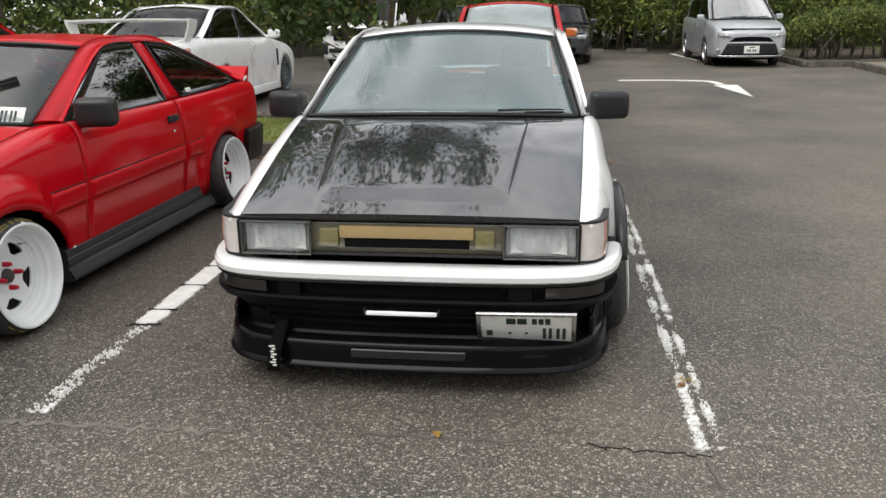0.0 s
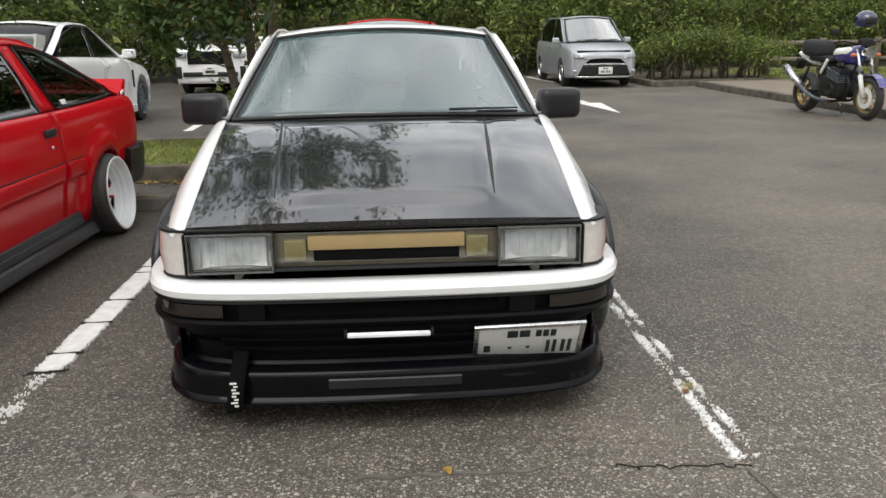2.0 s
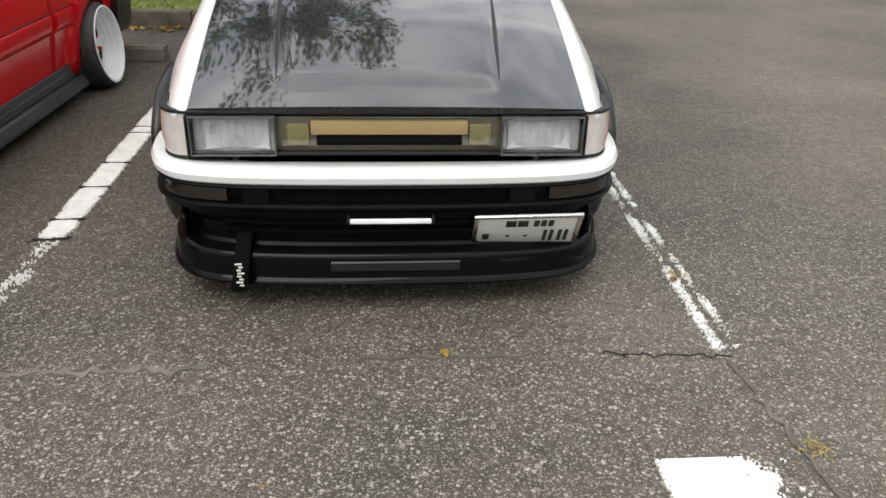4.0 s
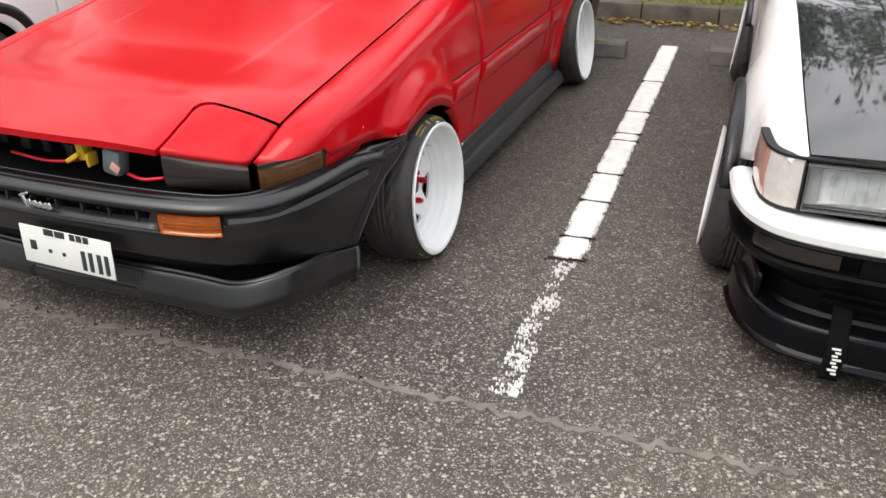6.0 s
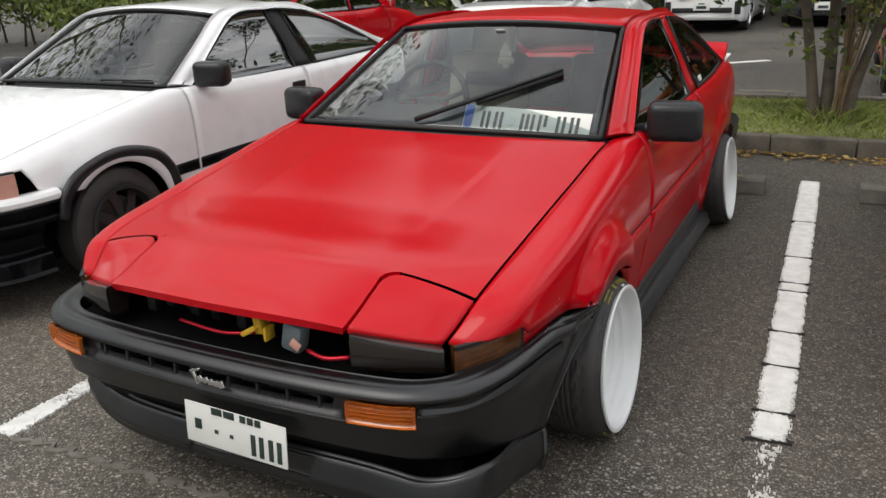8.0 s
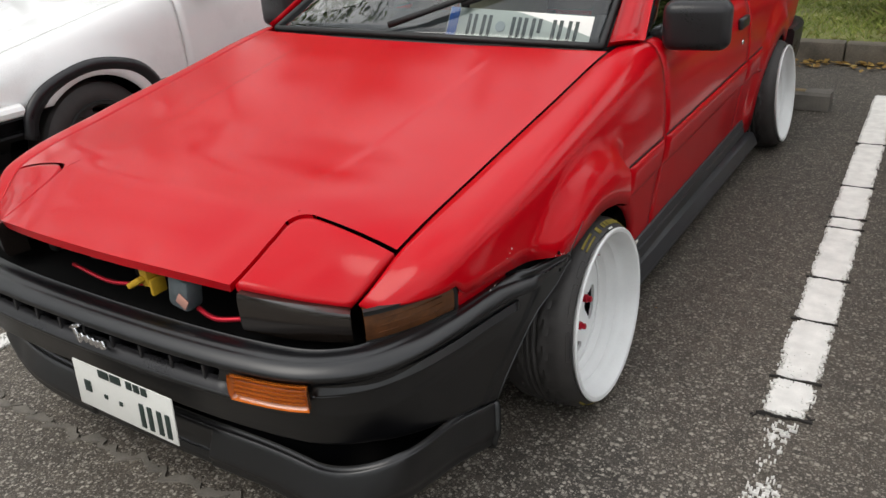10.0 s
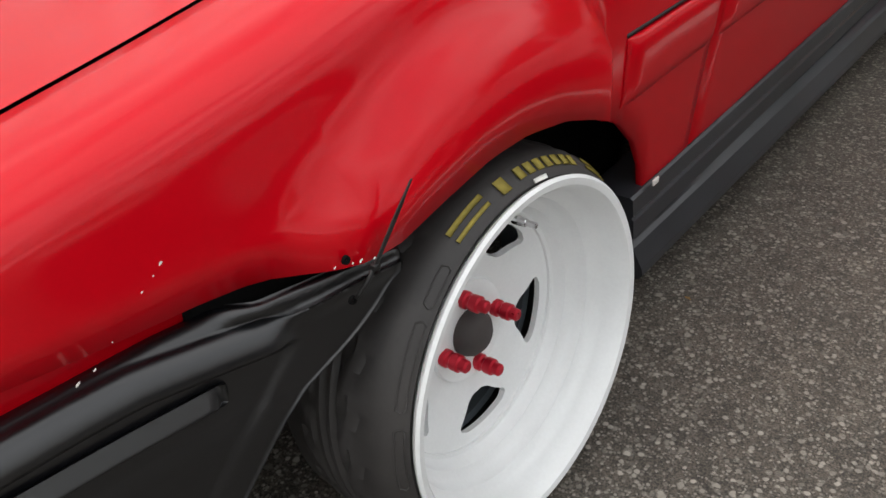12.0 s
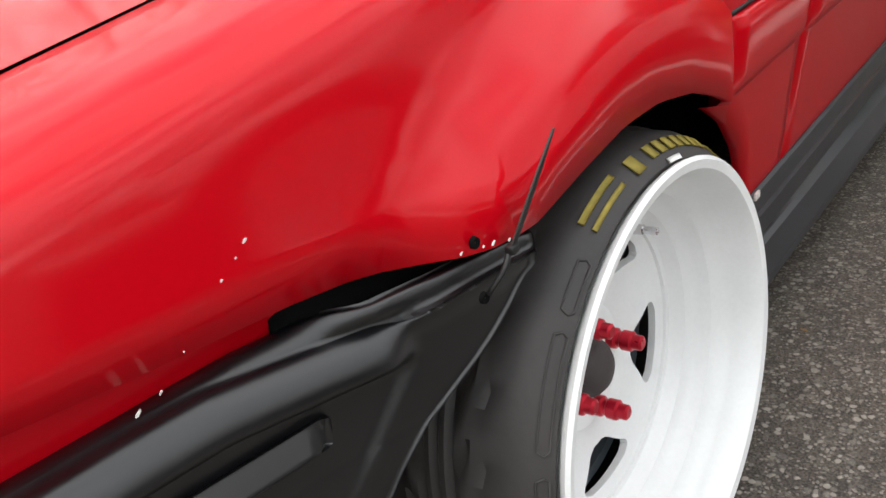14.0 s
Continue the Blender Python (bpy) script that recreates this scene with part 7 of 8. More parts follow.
    for pa, pb in ((-0.20, 0.235),):
        part("lip_panel", sweep(cut_curve(plan_lo, pa, pb), [(0.0, 0.184 + d), (0.023, 0.183 + d), (0.028, 0.179 + d), (0.031, 0.152 + d), (0.027, 0.146 + d), (0.0, 0.145 + d)]), PLASTIC, lip)
    if hero:
        for s in (-1, 1):
            part("lip_wing", sheet(lambda u, v: (s * (0.70 + 0.045 * u), -0.62 + 0.22 * u - 0.02 * v, 0.125 + 0.16 * v + 0.03 * u), lin(0, 1, 10), lin(0, 1, 8), 0.012, s < 0), BLACKGLOSS, lip)
        number_plate(car, 0.452, -0.748, 0.274, 33, -1, frame_mat=ALLOY)
        part("light_bar", boxed((0.0, -0.806, 0.337), (0.262, 0.016, 0.016), 0.005), REFLECTOR, car, "slim bright light bar")
        for s in (-1, 1):
            part("bar_clip", boxed((s * 0.136, -0.800, 0.341), (0.009, 0.030, 0.022), 0.003), TRIM, car)
        st = part("tow_strap", sheet(lambda u, v: (-0.478 - 0.016 * v + (u - 0.5) * 0.050, -0.705 - 0.115 * math.sin(min(1, v * 1.3) * 1.5), 0.27 - 0.175 * v), lin(0, 1, 4), lin(0, 1, 14), 0.004, True), MATTE, car, "dark woven tow strap with white lettering marks")
        for k in range(8):
            part("mark", boxed((-0.490 + 0.006 * (k % 2), -0.829, 0.200 - 0.011 * k), (0.014 + 0.008 * (k % 3 == 0), 0.003, 0.006), 0.0006), PLATE, st)
        w = dish_wheel(0.276, 0.205, 0.20, 0.06, False)
        for s in (-1, 1):
            part("side_skirt", boxed((s * 0.80, 1.2, 0.155), (0.05, 1.62, 0.15), 0.02), BLACKGLOSS, car)
            part("lower_door_paint", sheet(lambda y, z: (s * (S.point(y, S.s_at(y, z))[0] + 0.004), y, z), lin(0.36, 2.04, 20), lin(0.44, 0.24, 6), 0.006, s > 0), BLACKGLOSS, car)
            fl = [(-0.36, 0.42), (-0.33, 0.50), (-0.22, 0.59), (0.0, 0.632), (0.22, 0.59), (0.33, 0.50), (0.36, 0.38)]
            for yc in (0.0, 2.40):
                arc = [crom(fl, t) for t in lin(0, 6, 28)]
                part("arch_flare", tube([(s * 0.822, yc + p[0], p[1] + 0.0) for p in arc], 0.024, 8), SATIN, car)
    else:
        w = spoke_wheel(0.300, 0.200, 0.19, 8, RIMBLACK, "black eight-spoke wheel")
        for s in (-1, 1):
            part("side_skirt", boxed((s * 0.79, 1.2, 0.22), (0.05, 1.66, 0.18), 0.02), BLACKGLOSS, car)
            fl = [(-0.40, 0.44), (-0.36, 0.56), (-0.24, 0.65), (0.0, 0.70), (0.24, 0.65), (0.36, 0.55), (0.41, 0.42)]
            for yc in (0.0, 2.40):
                arc = [crom(fl, t) for t in lin(0, 6, 28)]
                part("arch_flare", sheet(lambda k, v: (s * (0.80 + 0.035 * math.sin(math.pi * min(1, v + 0.15))), yc + arc[k][0] * (1 - 0.19 * v), 0.285 + (arc[k][1] - 0.285) * (1 - 0.19 * v)), list(range(28)), lin(0, 1, 6), 0.012, s > 0), SATIN, car)
    wx, wz = (0.868, 0.276) if hero else (0.80, 0.292)
    ws = fit_wheels(car, w, [(wx, 0.0, wz, -4 if hero else -1, 15), (wx, 2.40, wz, -4 if hero else -1, 40), (-wx, 0.0, wz, -4 if hero else -1, 75), (-wx, 2.40, wz, -4 if hero else -1, 5)])
    rp = [(-0.78, 2.80), (-0.785, 3.0), (-0.76, 3.16), (-0.66, 3.23), (-0.4, 3.26), (0, 3.27), (0.4, 3.26), (0.66, 3.23), (0.76, 3.16), (0.785, 3.0), (0.78, 2.80)]
    rp = [tuple(crom(rp, t)) for t in lin(10, 0, 50)]
    part("rear_bumper", sweep(rp, [(-0.08, 0.53 + d), (0.02, 0.53 + d), (0.03, 0.50 + d), (0.02, 0.34 + d), (0.0, 0.26 + d), (-0.08, 0.26 + d)]), SATIN, car)
    return car


red_coupe()
levin("white_car", "white two-door coupe with a dark glossy hood and square headlamps", -0.445, 3.48, CARBON, 0.024, WHITE, 0.0)
levin("white_coupe", "white and black two-door coupe with black spoked wheels", -5.71, 3.64, WHITE, 0.05, WHITE, 0.04, False)

# ---- the other cars ----
def lerp(a, b, k):
    return tuple(p + (q - p) * k for p, q in zip(a, b))


def cabin(cowl, bz, xb, yf, zf, xt, yr, zr, yt, zt, split, **more):
    """Cabin lines from a few places: screen foot, roof front, roof rear, tail."""
    zm = max(zf, zr) + 0.02
    ym = (yf + yr) / 2
    i0, i2, i4, i6 = (xb - 0.03, cowl, bz + 0.01), (xt, yf, zf), (xt, yr, zr), (xb - 0.08, yt, zt)
    o0, o2, o4, o6 = (xb - 0.004, cowl + 0.14, bz), (xt + 0.045, yf + 0.09, zf - 0.014), (xt + 0.045, yr - 0.02, zr - 0.014), (xb - 0.02, yt - 0.02, zt - 0.02)
    inner = [i0, lerp(i0, i2, 0.5), i2, (xt + 0.006, ym, zm), i4, lerp(i4, i6, 0.5), i6, (i6[0], yt + 0.08, zt - 0.02)]
    outer = [o0, lerp(o0, o2, 0.5), o2, (xt + 0.05, ym, zm - 0.014), o4, lerp(o4, o6, 0.5), o6, (o6[0], yt + 0.06, zt - 0.04)]
    g = dict(cowl=cowl, inner=inner, outer=outer, roof=(2.0, 4.0),
             side_glass=[("door_window", [(xb, cowl + 0.18, bz), (xb + 0.005, (cowl + split) / 2, bz), (xb + 0.005, split - 0.03, bz)], [(xt + 0.05, yf + 0.12, zf - 0.03), (xt + 0.055, (yf + split) / 2, zm - 0.03), (xt + 0.055, split - 0.05, zm - 0.03)]),
                         ("rear_side_window", [(xb + 0.005, split + 0.03, bz), (xb, (split + yt) / 2, bz + 0.005), (xb - 0.012, yt - 0.16, bz + 0.02)], [(xt + 0.055, split + 0.01, zm - 0.03), (xt + 0.052, (split + yr) / 2, zm - 0.035), lerp((xt + 0.05, yr, zr - 0.04), (xb - 0.02, yt, zt), 0.30)])],
             posts=[([(xb + 0.007, split - 0.03, bz), (xt + 0.057, split - 0.05, zm - 0.024)], [(xb + 0.007, split + 0.03, bz), (xt + 0.057, split + 0.01, zm - 0.024)])])
    g.update(more)
    return g


def nose(car, S, y0, paint, bow=0.10):
    """The closed front face below the hood."""
    part("front_bumper", sheet(lambda u, s: (u * S.point(y0, s)[0], y0 - bow * (1 - abs(u) ** 2.4) * math.sin(min(1, s / 2.2) * 1.57) - 0.004 * s, S.point(y0, s)[1] + (S_crown * (1 - u * u) if s < 0.01 else 0)), lin(-1, 1, 28), lin(0, 5.9, 18), 0.03, True), paint, car)


S_crown = 0.02


def far_car(name, label, x, y, rz, rows, arches, g, paint, wheel, front, wx, wz, bow=0.10):
    car = thing(name, label, "car", x, y, 0, rz)
    S = Shell(rows, arches, lambda yy: g.get("sill", 0.22), 0.018)
    g.setdefault("side_tint", SIDEGLASS)
    shell_car(car, S, paint, paint, g, glass=g.get("screen", TINTED))
    nose(car, S, g["fender"], paint, bow)
    for kind, *a in front:
        mat, px, py, pz, w, d, h = a[:7]
        turn = a[7] if len(a) > 7 else 0
        for s in ((-1, 1) if px else (1,)):
            part(kind, boxed((s * px, py, pz), (w, d, h), min(w, d, h) * 0.3, Matrix.Rotation(s * turn, 4, "Z"), 3), mat, car)
    fit_wheels(car, wheel, [(wx, arches[0][0], wz, 0, 10), (wx, arches[1][0], wz, 0, 33), (-wx, arches[0][0], wz, 0, 52), (-wx, arches[1][0], wz, 0, 5)])
    return car


def silver_minivan():
    rows = [(-0.84, 0.62, 0.80, 0.70, 0.24), (-0.72, 0.66, 0.86, 0.78, 0.22), (-0.45, 0.68, 0.94, 0.825, 0.2), (0.0, 0.69, 1.01, 0.845, 0.2), (0.3, 0.72, 1.03, 0.845, 0.2), (1.4, 0.74, 1.02, 0.845, 0.2), (2.6, 0.74, 1.05, 0.845, 0.2), (3.3, 0.72, 1.06, 0.83, 0.26)]
    g = cabin(0.02, 1.03, 0.735, 0.98, 1.60, 0.60, 3.0, 1.61, 3.28, 1.08, 1.5, fender=-0.84, door=(0.42, 1.5), rear=3.34, hood_front=-0.80, front_bow=0.06, cowl_bow=0.12, crown=0.03, mirror=(0.90, 0.42, 1.08), mirror_size=(0.17, 0.11, 0.13), mirror_mat=SILVER, handle=CHROME,
              pillar=SILVER, wipers=[((-0.75, 0.02), (0.1, 0.05)), ((0.15, 0.02), (0.8, 0.06))], bow=0.10, roof_crown=0.05)
    front = [("fog_lamp", CHROME, 0.70, -0.875, 0.37, 0.09, 0.05, 0.09), ("emblem", CHROME, 0, -0.955, 0.695, 0.15, 0.03, 0.08)]
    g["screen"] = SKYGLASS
    y0, bow = -0.84, 0.12
    arches = [(0.0, 0.31, 0.35), (2.75, 0.31, 0.35)]
    car = far_car("silver_minivan", "silver compact minivan with a wide dark grille, parked by shrubs", 4.68, 20.0, 0, rows, arches, g, SILVER, spoke_wheel(0.31, 0.19, 0.18, 9, ALLOY, "alloy wheel"), front, 0.84, 0.31, bow)
    S = Shell(rows, arches, lambda yy: 0.22, 0.018)

    def face(x, z, out):
        """A point of the nose, a little proud of it."""
        k = S.s_at(y0, z)
        u = max(-1, min(1, x / S.point(y0, k)[0]))
        return (x, y0 - bow * (1 - abs(u) ** 2.4) * math.sin(min(1, k / 2.2) * 1.57) - 0.004 * k - out, z)

    def panel(name, z0, z1, w0, w1, mat, out, label="", bend=0.0):
        return part(name, sheet(lambda u, v: face(u * (w0 + (w1 - w0) * v), z0 + (z1 - z0) * v + bend * (1 - u * u), out), lin(-1, 1, 20), lin(0, 1, 6), 0.03, False), mat, car, label)
    panel("lower_grille", 0.27, 0.525, 0.64, 0.52, TRIM, 0.012, "black honeycomb lower grille")
    panel("upper_grille", 0.55, 0.655, 0.50, 0.37, MATTE, 0.012, "", 0.02)
    panel("chrome_bar", 0.522, 0.552, 0.50, 0.49, CHROME, 0.022)
    panel("bumper_trim", 0.225, 0.265, 0.70, 0.72, CHROME, 0.015)
    for k in range(5):
        panel("grille_slat", 0.31 + 0.042 * k, 0.318 + 0.042 * k, 0.60 - 0.02 * k, 0.60 - 0.02 * k, SATIN, 0.02)
    pl = part("number_plate", boxed((0, -1.006, 0.395), (0.33, 0.012, 0.165), 0.004), PLATE, car)
    bars(pl, [], INK)
    for px, pz, w, h in ((0, 0.445, 0.12, 0.025), (-0.085, 0.375, 0.03, 0.05), (-0.035, 0.375, 0.03, 0.05), (0.035, 0.375, 0.03, 0.05), (0.085, 0.375, 0.03, 0.05)):
        part("mark", boxed((px, -1.013, pz), (w, 0.004, h), 0.001), INK, pl)
    for s in (-1, 1):
        def almond(u, v, out):
            x = 0.43 + 0.30 * u
            lo, hi = 0.645 + 0.045 * u, 0.690 + 0.095 * u + 0.02 * math.sin(math.pi * u)
            return face(s * x, min(lo + (hi - lo) * v, 0.792), out + 0.01)
        hl = part("headlamp", sheet(lambda u, v: almond(u, v, 0.012), lin(0, 1, 14), lin(0, 1, 8), 0.03, s < 0), LENSBODY, car, "swept-back clear headlamp")
        part("reflector", sheet(lambda u, v: almond(0.30 + 0.22 * u, 0.25 + 0.5 * v, 0.018), lin(0, 1, 6), lin(0, 1, 5), 0.01, s < 0), CHROME, hl)
        part("lamp_frame", sheet(lambda u, v: almond(0.05 + 0.95 * u, 0.12 * v, 0.017), lin(0, 1, 12), lin(0, 1, 3), 0.01, s < 0), TRIM, hl)
    return car


LENSBODY = surf("clear_headlamp", (0.42, 0.43, 0.44), 0.12, metal=0.3, coat=1.0, var=0.3, scale=14)


def white_van():
    rows = [(-0.86, 0.64, 1.00, 0.74, 0.24), (-0.72, 0.68, 1.04, 0.81, 0.22), (-0.4, 0.70, 1.07, 0.845, 0.2), (0.0, 0.72, 1.09, 0.86, 0.2), (0.3, 0.76, 1.10, 0.86, 0.2), (1.4, 0.77, 1.08, 0.86, 0.2), (2.8, 0.77, 1.08, 0.86, 0.2), (3.6, 0.75, 1.08, 0.85, 0.26)]
    g = cabin(-0.02, 1.10, 0.77, 0.80, 1.74, 0.66, 3.3, 1.78, 3.56, 1.12, 1.4, fender=-0.86, door=(0.36, 1.4), rear=3.64, hood_front=-0.82, front_bow=0.06, cowl_bow=0.12, crown=0.03, mirror=(0.93, 0.34, 1.16), mirror_size=(0.15, 0.11, 0.2), mirror_mat=WHITE, handle=CHROME, bow=0.10, roof_crown=0.05)
    front = [("headlamp", LENSBODY, 0.63, -0.875, 0.88, 0.28, 0.16, 0.15, 0.40), ("grille", MATTE, 0, -0.965, 0.82, 0.96, 0.06, 0.28), ("lower_grille", TRIM, 0, -0.975, 0.46, 1.20, 0.06, 0.10), ("fog_lamp", TRIM, 0.70, -0.90, 0.50, 0.12, 0.06, 0.26, 0.3),
             ("number_plate", PLATE, 0, -1.012, 0.54, 0.33, 0.012, 0.165), ("mark", INK, 0, -1.019, 0.52, 0.20, 0.004, 0.06), ("mark", INK, 0, -1.019, 0.59, 0.12, 0.004, 0.025)]
    front += [("grille_bar", SATIN, 0, -0.995, 0.72 + 0.05 * k, 0.90, 0.012, 0.010) for k in range(5)]
    return far_car("white_van", "white minivan with a large black barred grille, behind the tree", -4.30, 19.6, -1.0, rows, [(0.0, 0.31, 0.36), (2.85, 0.31, 0.36)], g, WHITE, spoke_wheel(0.31, 0.20, 0.2, 9, ALLOY, "alloy wheel"), front, 0.85, 0.31)


def white_saloon():
    rows = [(-0.88, 0.62, 0.72, 0.72, 0.24), (-0.75, 0.66, 0.77, 0.80, 0.22), (-0.45, 0.69, 0.84, 0.86, 0.2), (0.0, 0.70, 0.91, 0.885, 0.2), (0.45, 0.72, 0.97, 0.89, 0.2), (1.4, 0.745, 1.0, 0.885, 0.2), (2.3, 0.74, 1.03, 0.885, 0.2), (2.75, 0.72, 1.04, 0.89, 0.2), (3.2, 0.70, 1.06, 0.87, 0.3), (3.5, 0.64, 1.02, 0.80, 0.36)]
    g = cabin(0.40, 0.985, 0.735, 1.18, 1.40, 0.56, 2.15, 1.42, 2.92, 1.08, 1.55, fender=-0.88, door=(0.50, 1.55), rear=3.55, hood_front=-0.84, front_bow=0.08, cowl_bow=0.12, crown=0.03, mirror=(0.93, 0.62, 1.03), mirror_size=(0.19, 0.11, 0.13), mirror_mat=WHITE, handle=WHITE, pillar=WHITE, post=TRIM, bow=0.08, roof_crown=0.05)
    front = [("side_vent", TRIM, 0.895, 0.42, 0.66, 0.02, 0.05, 0.26), ("tail_lamp", PINKLENS, 0.66, 3.54, 0.88, 0.3, 0.06, 0.14), ("sill", WHITE, 0.87, 1.3, 0.22, 0.06, 1.9, 0.12)]
    car = far_car("white_saloon", "white sports saloon with a tall rear wing and dark alloy wheels", -5.16, 13.35, 180, rows, [(0.0, 0.33, 0.36), (2.65, 0.33, 0.36)], g, WHITE, spoke_wheel(0.325, 0.225, 0.22, 10, STEELGREY, "dark multi-spoke alloy wheel"), front, 0.885, 0.325)
    w = bmesh.new()
    loft([[(x, 3.30 - 0.05 * x * x, 1.255 + 0.02 * (1 - x * x)), (x, 3.42 - 0.05 * x * x, 1.275 + 0.02 * (1 - x * x)), (x, 3.55 - 0.05 * x * x, 1.295 + 0.02 * (1 - x * x)), (x, 3.55 - 0.05 * x * x, 1.275 + 0.02 * (1 - x * x)), (x, 3.40 - 0.05 * x * x, 1.245 + 0.02 * (1 - x * x))] for x in lin(-0.80, 0.80, 24)], w)
    wing = part("rear_wing", w, WHITE, car, "tall white rear wing")
    for s in (-1, 1):
        b = bmesh.new()
        loft([[(s * (0.80 - 0.10 * k * k), 3.28 + 0.06 * k, 1.29 - 0.27 * k), (s * (0.83 - 0.10 * k * k), 3.28 + 0.06 * k, 1.29 - 0.27 * k), (s * (0.83 - 0.10 * k * k), 3.53 - 0.04 * k, 1.31 - 0.27 * k), (s * (0.80 - 0.10 * k * k), 3.53 - 0.04 * k, 1.31 - 0.27 * k)] for k in lin(0, 1, 8)], b)
        part("wing_support", b, WHITE, wing)
    part("aerial", tube([(0.0, 2.05, 1.44), (0.0, 2.12, 1.56)], 0.006, 5), TRIM, car)
    return car


def hatchback(name, label, x, y, rz, paint, dark_grille=True, low=0.0, **more):
    rows = [(-0.80, 0.60, 0.70, 0.70, 0.24), (-0.68, 0.64, 0.75, 0.77, 0.22), (-0.4, 0.66, 0.83, 0.82, 0.2), (0.0, 0.68, 0.90, 0.835, 0.2), (0.4, 0.71, 0.95, 0.835, 0.2), (1.4, 0.73, 0.94, 0.835, 0.2), (2.4, 0.72, 0.97, 0.835, 0.2), (3.0, 0.68, 0.98, 0.80, 0.28)]
    g = cabin(0.30, 0.955, 0.725, 1.05, 1.36 - low, 0.565, 2.35, 1.37 - low, 2.95, 1.0, 1.45, fender=-0.80, door=(0.46, 1.45), rear=3.1, hood_front=-0.76, front_bow=0.07, cowl_bow=0.11, crown=0.03, mirror=(0.88, 0.56, 1.0), mirror_size=(0.18, 0.11, 0.13), mirror_mat=paint, handle=paint, bow=0.08, roof_crown=0.05, **more)
    front = [("headlamp", LENSBODY, 0.57, -0.84, 0.66, 0.24, 0.12, 0.11, 0.4), ("grille", MATTE, 0, -0.895, 0.58, 0.62, 0.04, 0.10), ("lower_grille", MATTE, 0, -0.90, 0.36, 0.9, 0.04, 0.12), ("number_plate", PLATE, 0, -0.925, 0.45, 0.33, 0.012, 0.165), ("mark", INK, 0, -0.932, 0.43, 0.2, 0.004, 0.06), ("tail_lamp", PINKLENS, 0.66, 3.09, 0.82, 0.16, 0.06, 0.2)]
    return far_car(name, label, x, y, rz, rows, [(0.0, 0.30, 0.34), (2.5, 0.30, 0.34)], g, paint, spoke_wheel(0.30, 0.20, 0.18, 7, STEELGREY, "dark alloy wheel"), front, 0.83, 0.30)


silver_minivan()
white_van()
white_saloon()
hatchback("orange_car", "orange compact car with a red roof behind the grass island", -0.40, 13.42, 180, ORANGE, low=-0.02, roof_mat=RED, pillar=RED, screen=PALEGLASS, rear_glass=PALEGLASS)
hatchback("dark_car", "near-black compact car parked by the hedge", 0.42, 21.0, -2, DARKBLUE)
hatchback("dark_car", "near-black compact car parked next to the white van", -2.05, 20.8, 0, DARKBLUE)
hatchback("distant_red_car", "red compact car parked beyond the white coupe", -8.9, 12.6, 180, RED)


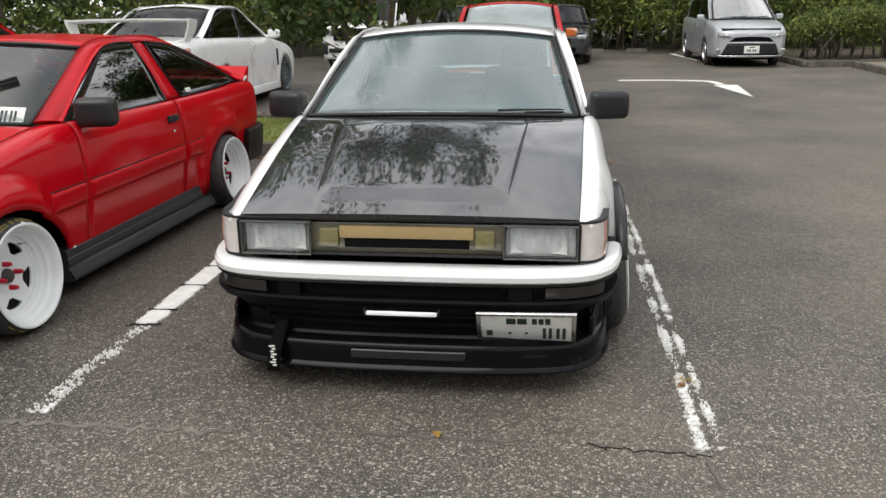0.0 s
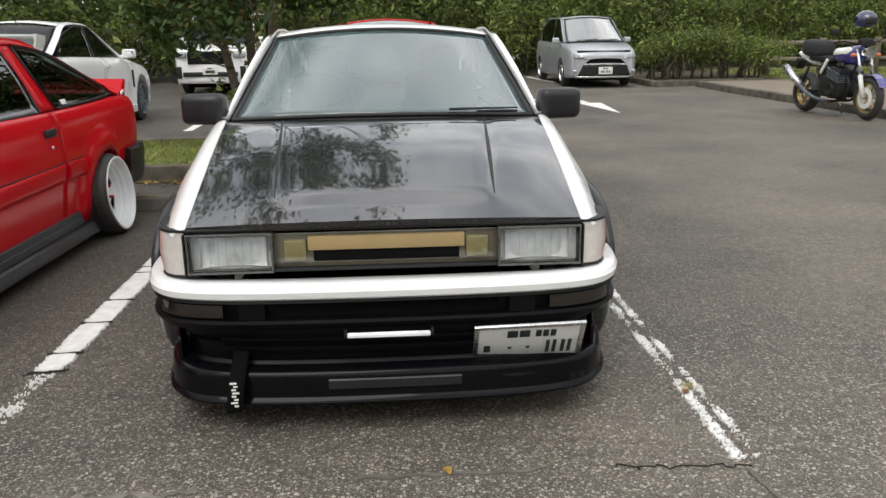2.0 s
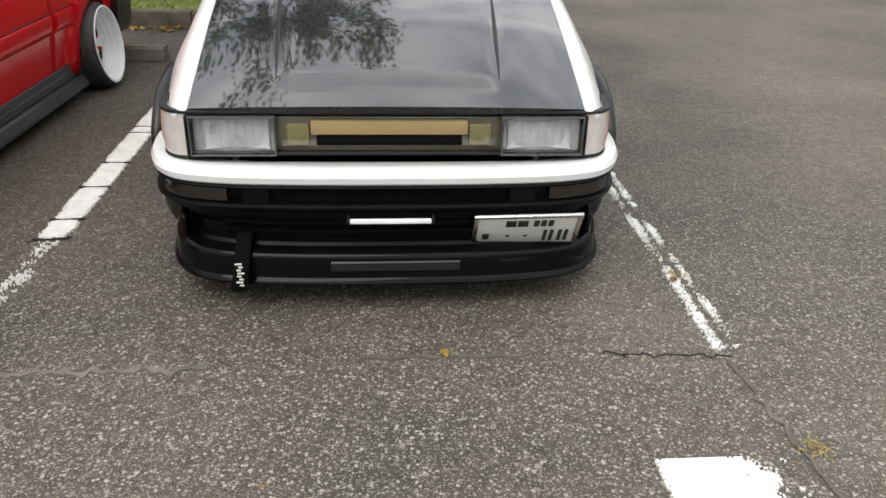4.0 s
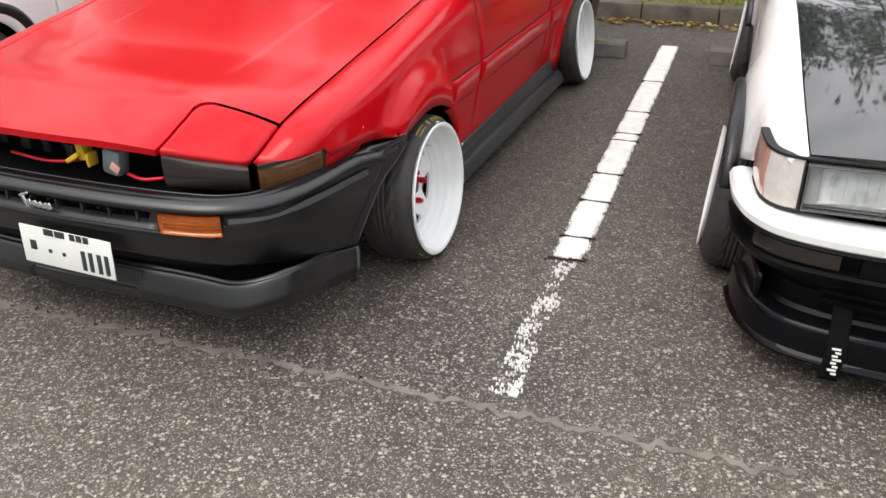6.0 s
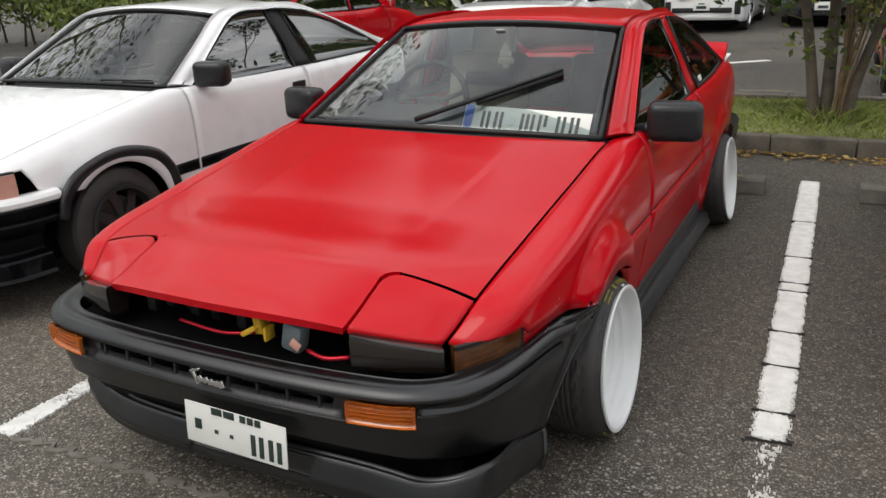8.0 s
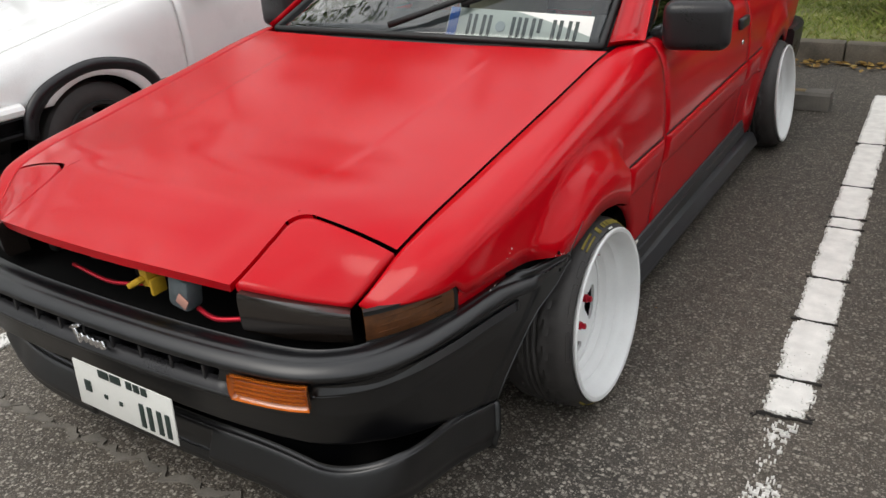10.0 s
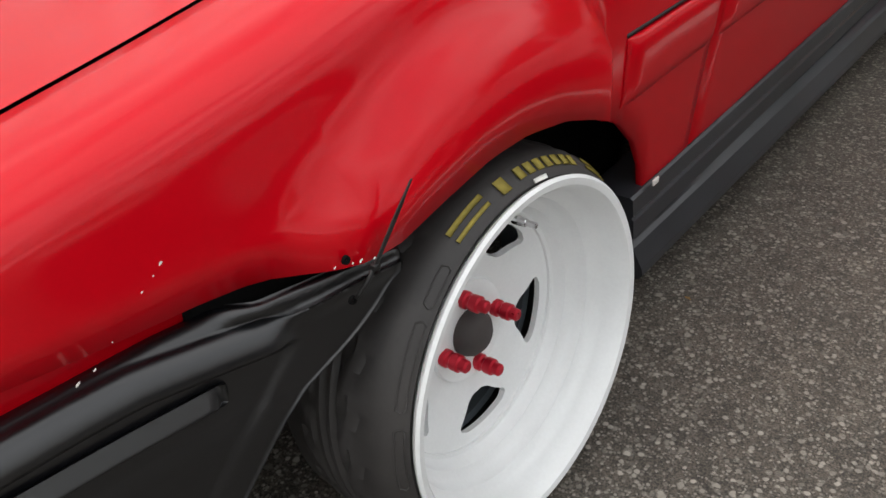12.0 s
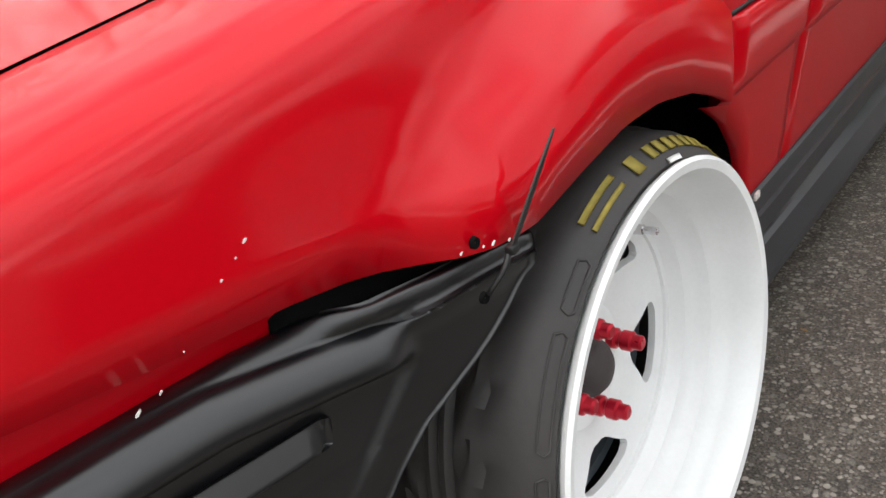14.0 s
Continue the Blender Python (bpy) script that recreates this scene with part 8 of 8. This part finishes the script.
# ---- the motorcycle ----
def motorcycle():
    t = thing("motorcycle", "blue and white motorcycle with gold wheels and black seat bag", "motorcycle", 6.22, 12.70, 0, -85)
    L = 1.46
    for x, w, fr in ((0, 0.17, False), (L, 0.12, True)):
        b = lathe([(-w / 2 + 0.01, 0.215), (-w / 2, 0.25), (-w / 2 + 0.03, 0.29), (0, 0.31), (w / 2 - 0.03, 0.29), (w / 2, 0.25), (w / 2 - 0.01, 0.215)], 48, "y", True)
        ty = part("tyre", b, RUBBER, t)
        ty.matrix_basis = pose(x, 0, 0.31)
        rim = lathe([(-0.04, 0.222), (0, 0.20), (0.04, 0.222), (0.04, 0.205), (0, 0.188), (-0.04, 0.205)], 40, "y", True)
        for k in range(6):
            a = k * math.pi / 3
            tube([(0.03 * math.cos(a), 0, 0.03 * math.sin(a)), (0.2 * math.cos(a + 0.1), 0, 0.2 * math.sin(a + 0.1))], 0.014, 6, rim)
        part("rim", rim, GOLDWHEEL, ty, "gold cast wheel")
        for s in ((-1, 1) if fr else (1,)):
            part("brake_disc", lathe([(s * 0.055, 0.075), (s * 0.055, 0.15), (s * 0.061, 0.15), (s * 0.061, 0.075)], 32, "y", True), PLATE if fr else ALLOY, ty)
    for s in (-1, 1):
        part("fork_leg", tube([(L, s * 0.095, 0.31), (L - 0.10, s * 0.095, 0.62)], 0.032, 10), PLATE, t, "pale fork leg")
        part("fork_tube", tube([(L - 0.10, s * 0.095, 0.60), (L - 0.22, s * 0.095, 0.98)], 0.022, 10), CHROME, t)
        part("shock", tube([(0.05, s * 0.14, 0.42), (0.20, s * 0.14, 0.70)], 0.024, 8), TRIM, t)
        part("swing_arm", tube([(0, s * 0.11, 0.31), (0.55, s * 0.11, 0.38)], 0.025, 8), TRIM, t)
        part("handlebar", tube([(L - 0.26, s * 0.06, 1.04), (L - 0.30, s * 0.25, 1.09), (L - 0.40, s * 0.36, 1.07)], 0.013, 7), TRIM, t)
        part("mirror", boxed((L - 0.30, s * 0.42, 1.22), (0.03, 0.14, 0.08), 0.012), TRIM, t)
        part("mirror_stalk", tube([(L - 0.33, s * 0.30, 1.07), (L - 0.30, s * 0.42, 1.20)], 0.006, 5), TRIM, t)
        part("indicator", boxed((L - 0.17, s * 0.19, 0.90), (0.06, 0.08, 0.05), 0.02), AMBER, t)
        part("side_panel", boxed((0.56, s * 0.13, 0.72), (0.26, 0.025, 0.06), 0.012, Matrix.Rotation(-0.95, 4, "Y")), PLATE, t)
        part("header_pipe", tube([(0.98, s * 0.06, 0.62), (1.10, s * 0.07, 0.48), (1.02, s * 0.08, 0.27), (0.75, s * 0.10, 0.22)], 0.020, 8, smooth=16), TRIM, t)
    part("front_fender", sheet(lambda a, v: (L + 0.335 * math.cos(a), (v - 0.5) * 0.15, 0.31 + 0.335 * math.sin(a)), lin(0.5, 2.4, 16), lin(0, 1, 6), 0.006), BLUEPAINT, t)
    part("fuel_tank", loft([[(0.66 + 0.56 * k, 0.135 * math.sin(math.pi * (0.15 + 0.7 * k)) * math.cos(a) * 1.15, 0.86 + 0.04 * k + (0.115 + 0.02 * k) * math.sin(a) * (1.1 - 0.5 * (1 - k) ** 2)) for a in lin(0, 2 * math.pi, 17)[:-1]] for k in lin(0, 1, 12)]), BLUEPAINT, t, "blue and white fuel tank")
    part("tank_stripe", loft([[(0.67 + 0.50 * k, 0.145 * math.sin(math.pi * (0.15 + 0.7 * k)) * math.cos(a) * 1.15, 0.90 + 0.04 * k + 0.085 * math.sin(a)) for a in lin(-0.2, math.pi + 0.2, 14)] for k in lin(0, 1, 10)]), PLATE, t)
    part("seat", boxed((0.42, 0, 0.83), (0.60, 0.24, 0.10), 0.045, Matrix.Rotation(0.06, 4, "Y"), 3), TRIM, t)
    part("seat_bag", boxed((0.18, 0, 0.985), (0.50, 0.30, 0.24), 0.08, Matrix.Rotation(0.05, 4, "Y"), 3), FABRIC, t, "black fabric seat bag")
    part("tail", loft([[(x, 0.10 * w * math.cos(a), z + 0.07 * w * math.sin(a)) for a in lin(0, 2 * math.pi, 13)[:-1]] for x, z, w in ((-0.26, 0.90, 0.4), (-0.12, 0.86, 0.75), (0.12, 0.79, 0.8), (0.36, 0.76, 0.6))]), PLATE, t)
    part("rear_mudguard", boxed((-0.25, 0, 0.74), (0.10, 0.14, 0.16), 0.02, Matrix.Rotation(0.5, 4, "Y")), TRIM, t)
    part("crankcase", boxed((0.78, 0, 0.44), (0.50, 0.38, 0.32), 0.06), TRIM, t, "black air-cooled engine")
    part("air_box", boxed((0.52, 0, 0.62), (0.30, 0.22, 0.24), 0.05), TRIM, t)
    part("cylinder_block", boxed((0.90, 0, 0.62), (0.26, 0.40, 0.18), 0.03, Matrix.Rotation(0.3, 4, "Y")), TRIM, t)
    for k in range(5):
        part("cooling_fin", boxed((0.89, 0, 0.55 + 0.03 * k), (0.30, 0.43, 0.010), 0.002, Matrix.Rotation(0.3, 4, "Y")), STEELGREY, t)
    for s in (-1, 1):
        lid = lathe([(s * 0.19, 0.0005), (s * 0.21, 0.09), (s * 0.17, 0.11)], 20, "y")
        bmesh.ops.translate(lid, vec=(0.82, 0, 0.40), verts=lid.verts[:])
        part("engine_cover", lid, TRIM, t)
    part("frame_tube", tube([(1.20, 0, 0.94), (1.05, 0, 0.60), (0.95, 0, 0.26), (0.55, 0, 0.26), (0.50, 0, 0.74)], 0.02, 8), TRIM, t)
    part("exhaust", tube([(0.75, -0.13, 0.22), (0.45, -0.16, 0.25), (0.20, -0.18, 0.34), (0.02, -0.19, 0.46)], [0.024, 0.026, 0.03, 0.035], 12, smooth=14), STEELGREY, t)
    part("silencer", tube([(0.10, -0.19, 0.42), (-0.12, -0.20, 0.55), (-0.32, -0.20, 0.68)], [0.052, 0.064, 0.060], 14), ALLOY, t, "bright silencer")
    part("headlamp", lathe([(0.02, 0.0005), (0.02, 0.085), (-0.06, 0.09), (-0.14, 0.05), (-0.15, 0.0005)], 24), CHROME, t).matrix_basis = pose(L - 0.08, 0, 0.94)
    part("instruments", boxed((L - 0.20, 0, 1.08), (0.08, 0.22, 0.09), 0.03), TRIM, t)
    part("side_stand", tube([(0.62, 0.12, 0.25), (0.58, 0.24, 0.01)], 0.012, 6), ALLOY, t)
    h = thing("helmet", "glossy navy motorcycle helmet hung on the handlebar", "helmet", 6.22 + 1.20 * math.cos(radians(-85)), 12.70 + 1.20 * math.sin(radians(-85)), 1.37, -60)
    b = bmesh.new()
    bmesh.ops.create_uvsphere(b, u_segments=28, v_segments=18, radius=0.145)
    for v in b.verts:
        v.co.x *= 1.08
        v.co.z *= 0.95 if v.co.z > 0 else 1.0
        if v.co.z < -0.09:
            v.co.z = -0.09 - (v.co.z + 0.09) * 0.1
    part("helmet_shell", b, NAVY, h)
    part("visor", sheet(lambda a, z: (0.160 * math.cos(a) * math.sqrt(max(0.2, 1 - (z / 0.17) ** 2)), 0.150 * math.sin(a) * math.sqrt(max(0.2, 1 - (z / 0.17) ** 2)), z), lin(-1.1, 1.1, 16), lin(-0.05, 0.04, 5), 0.004), TRIM, h)


motorcycle()
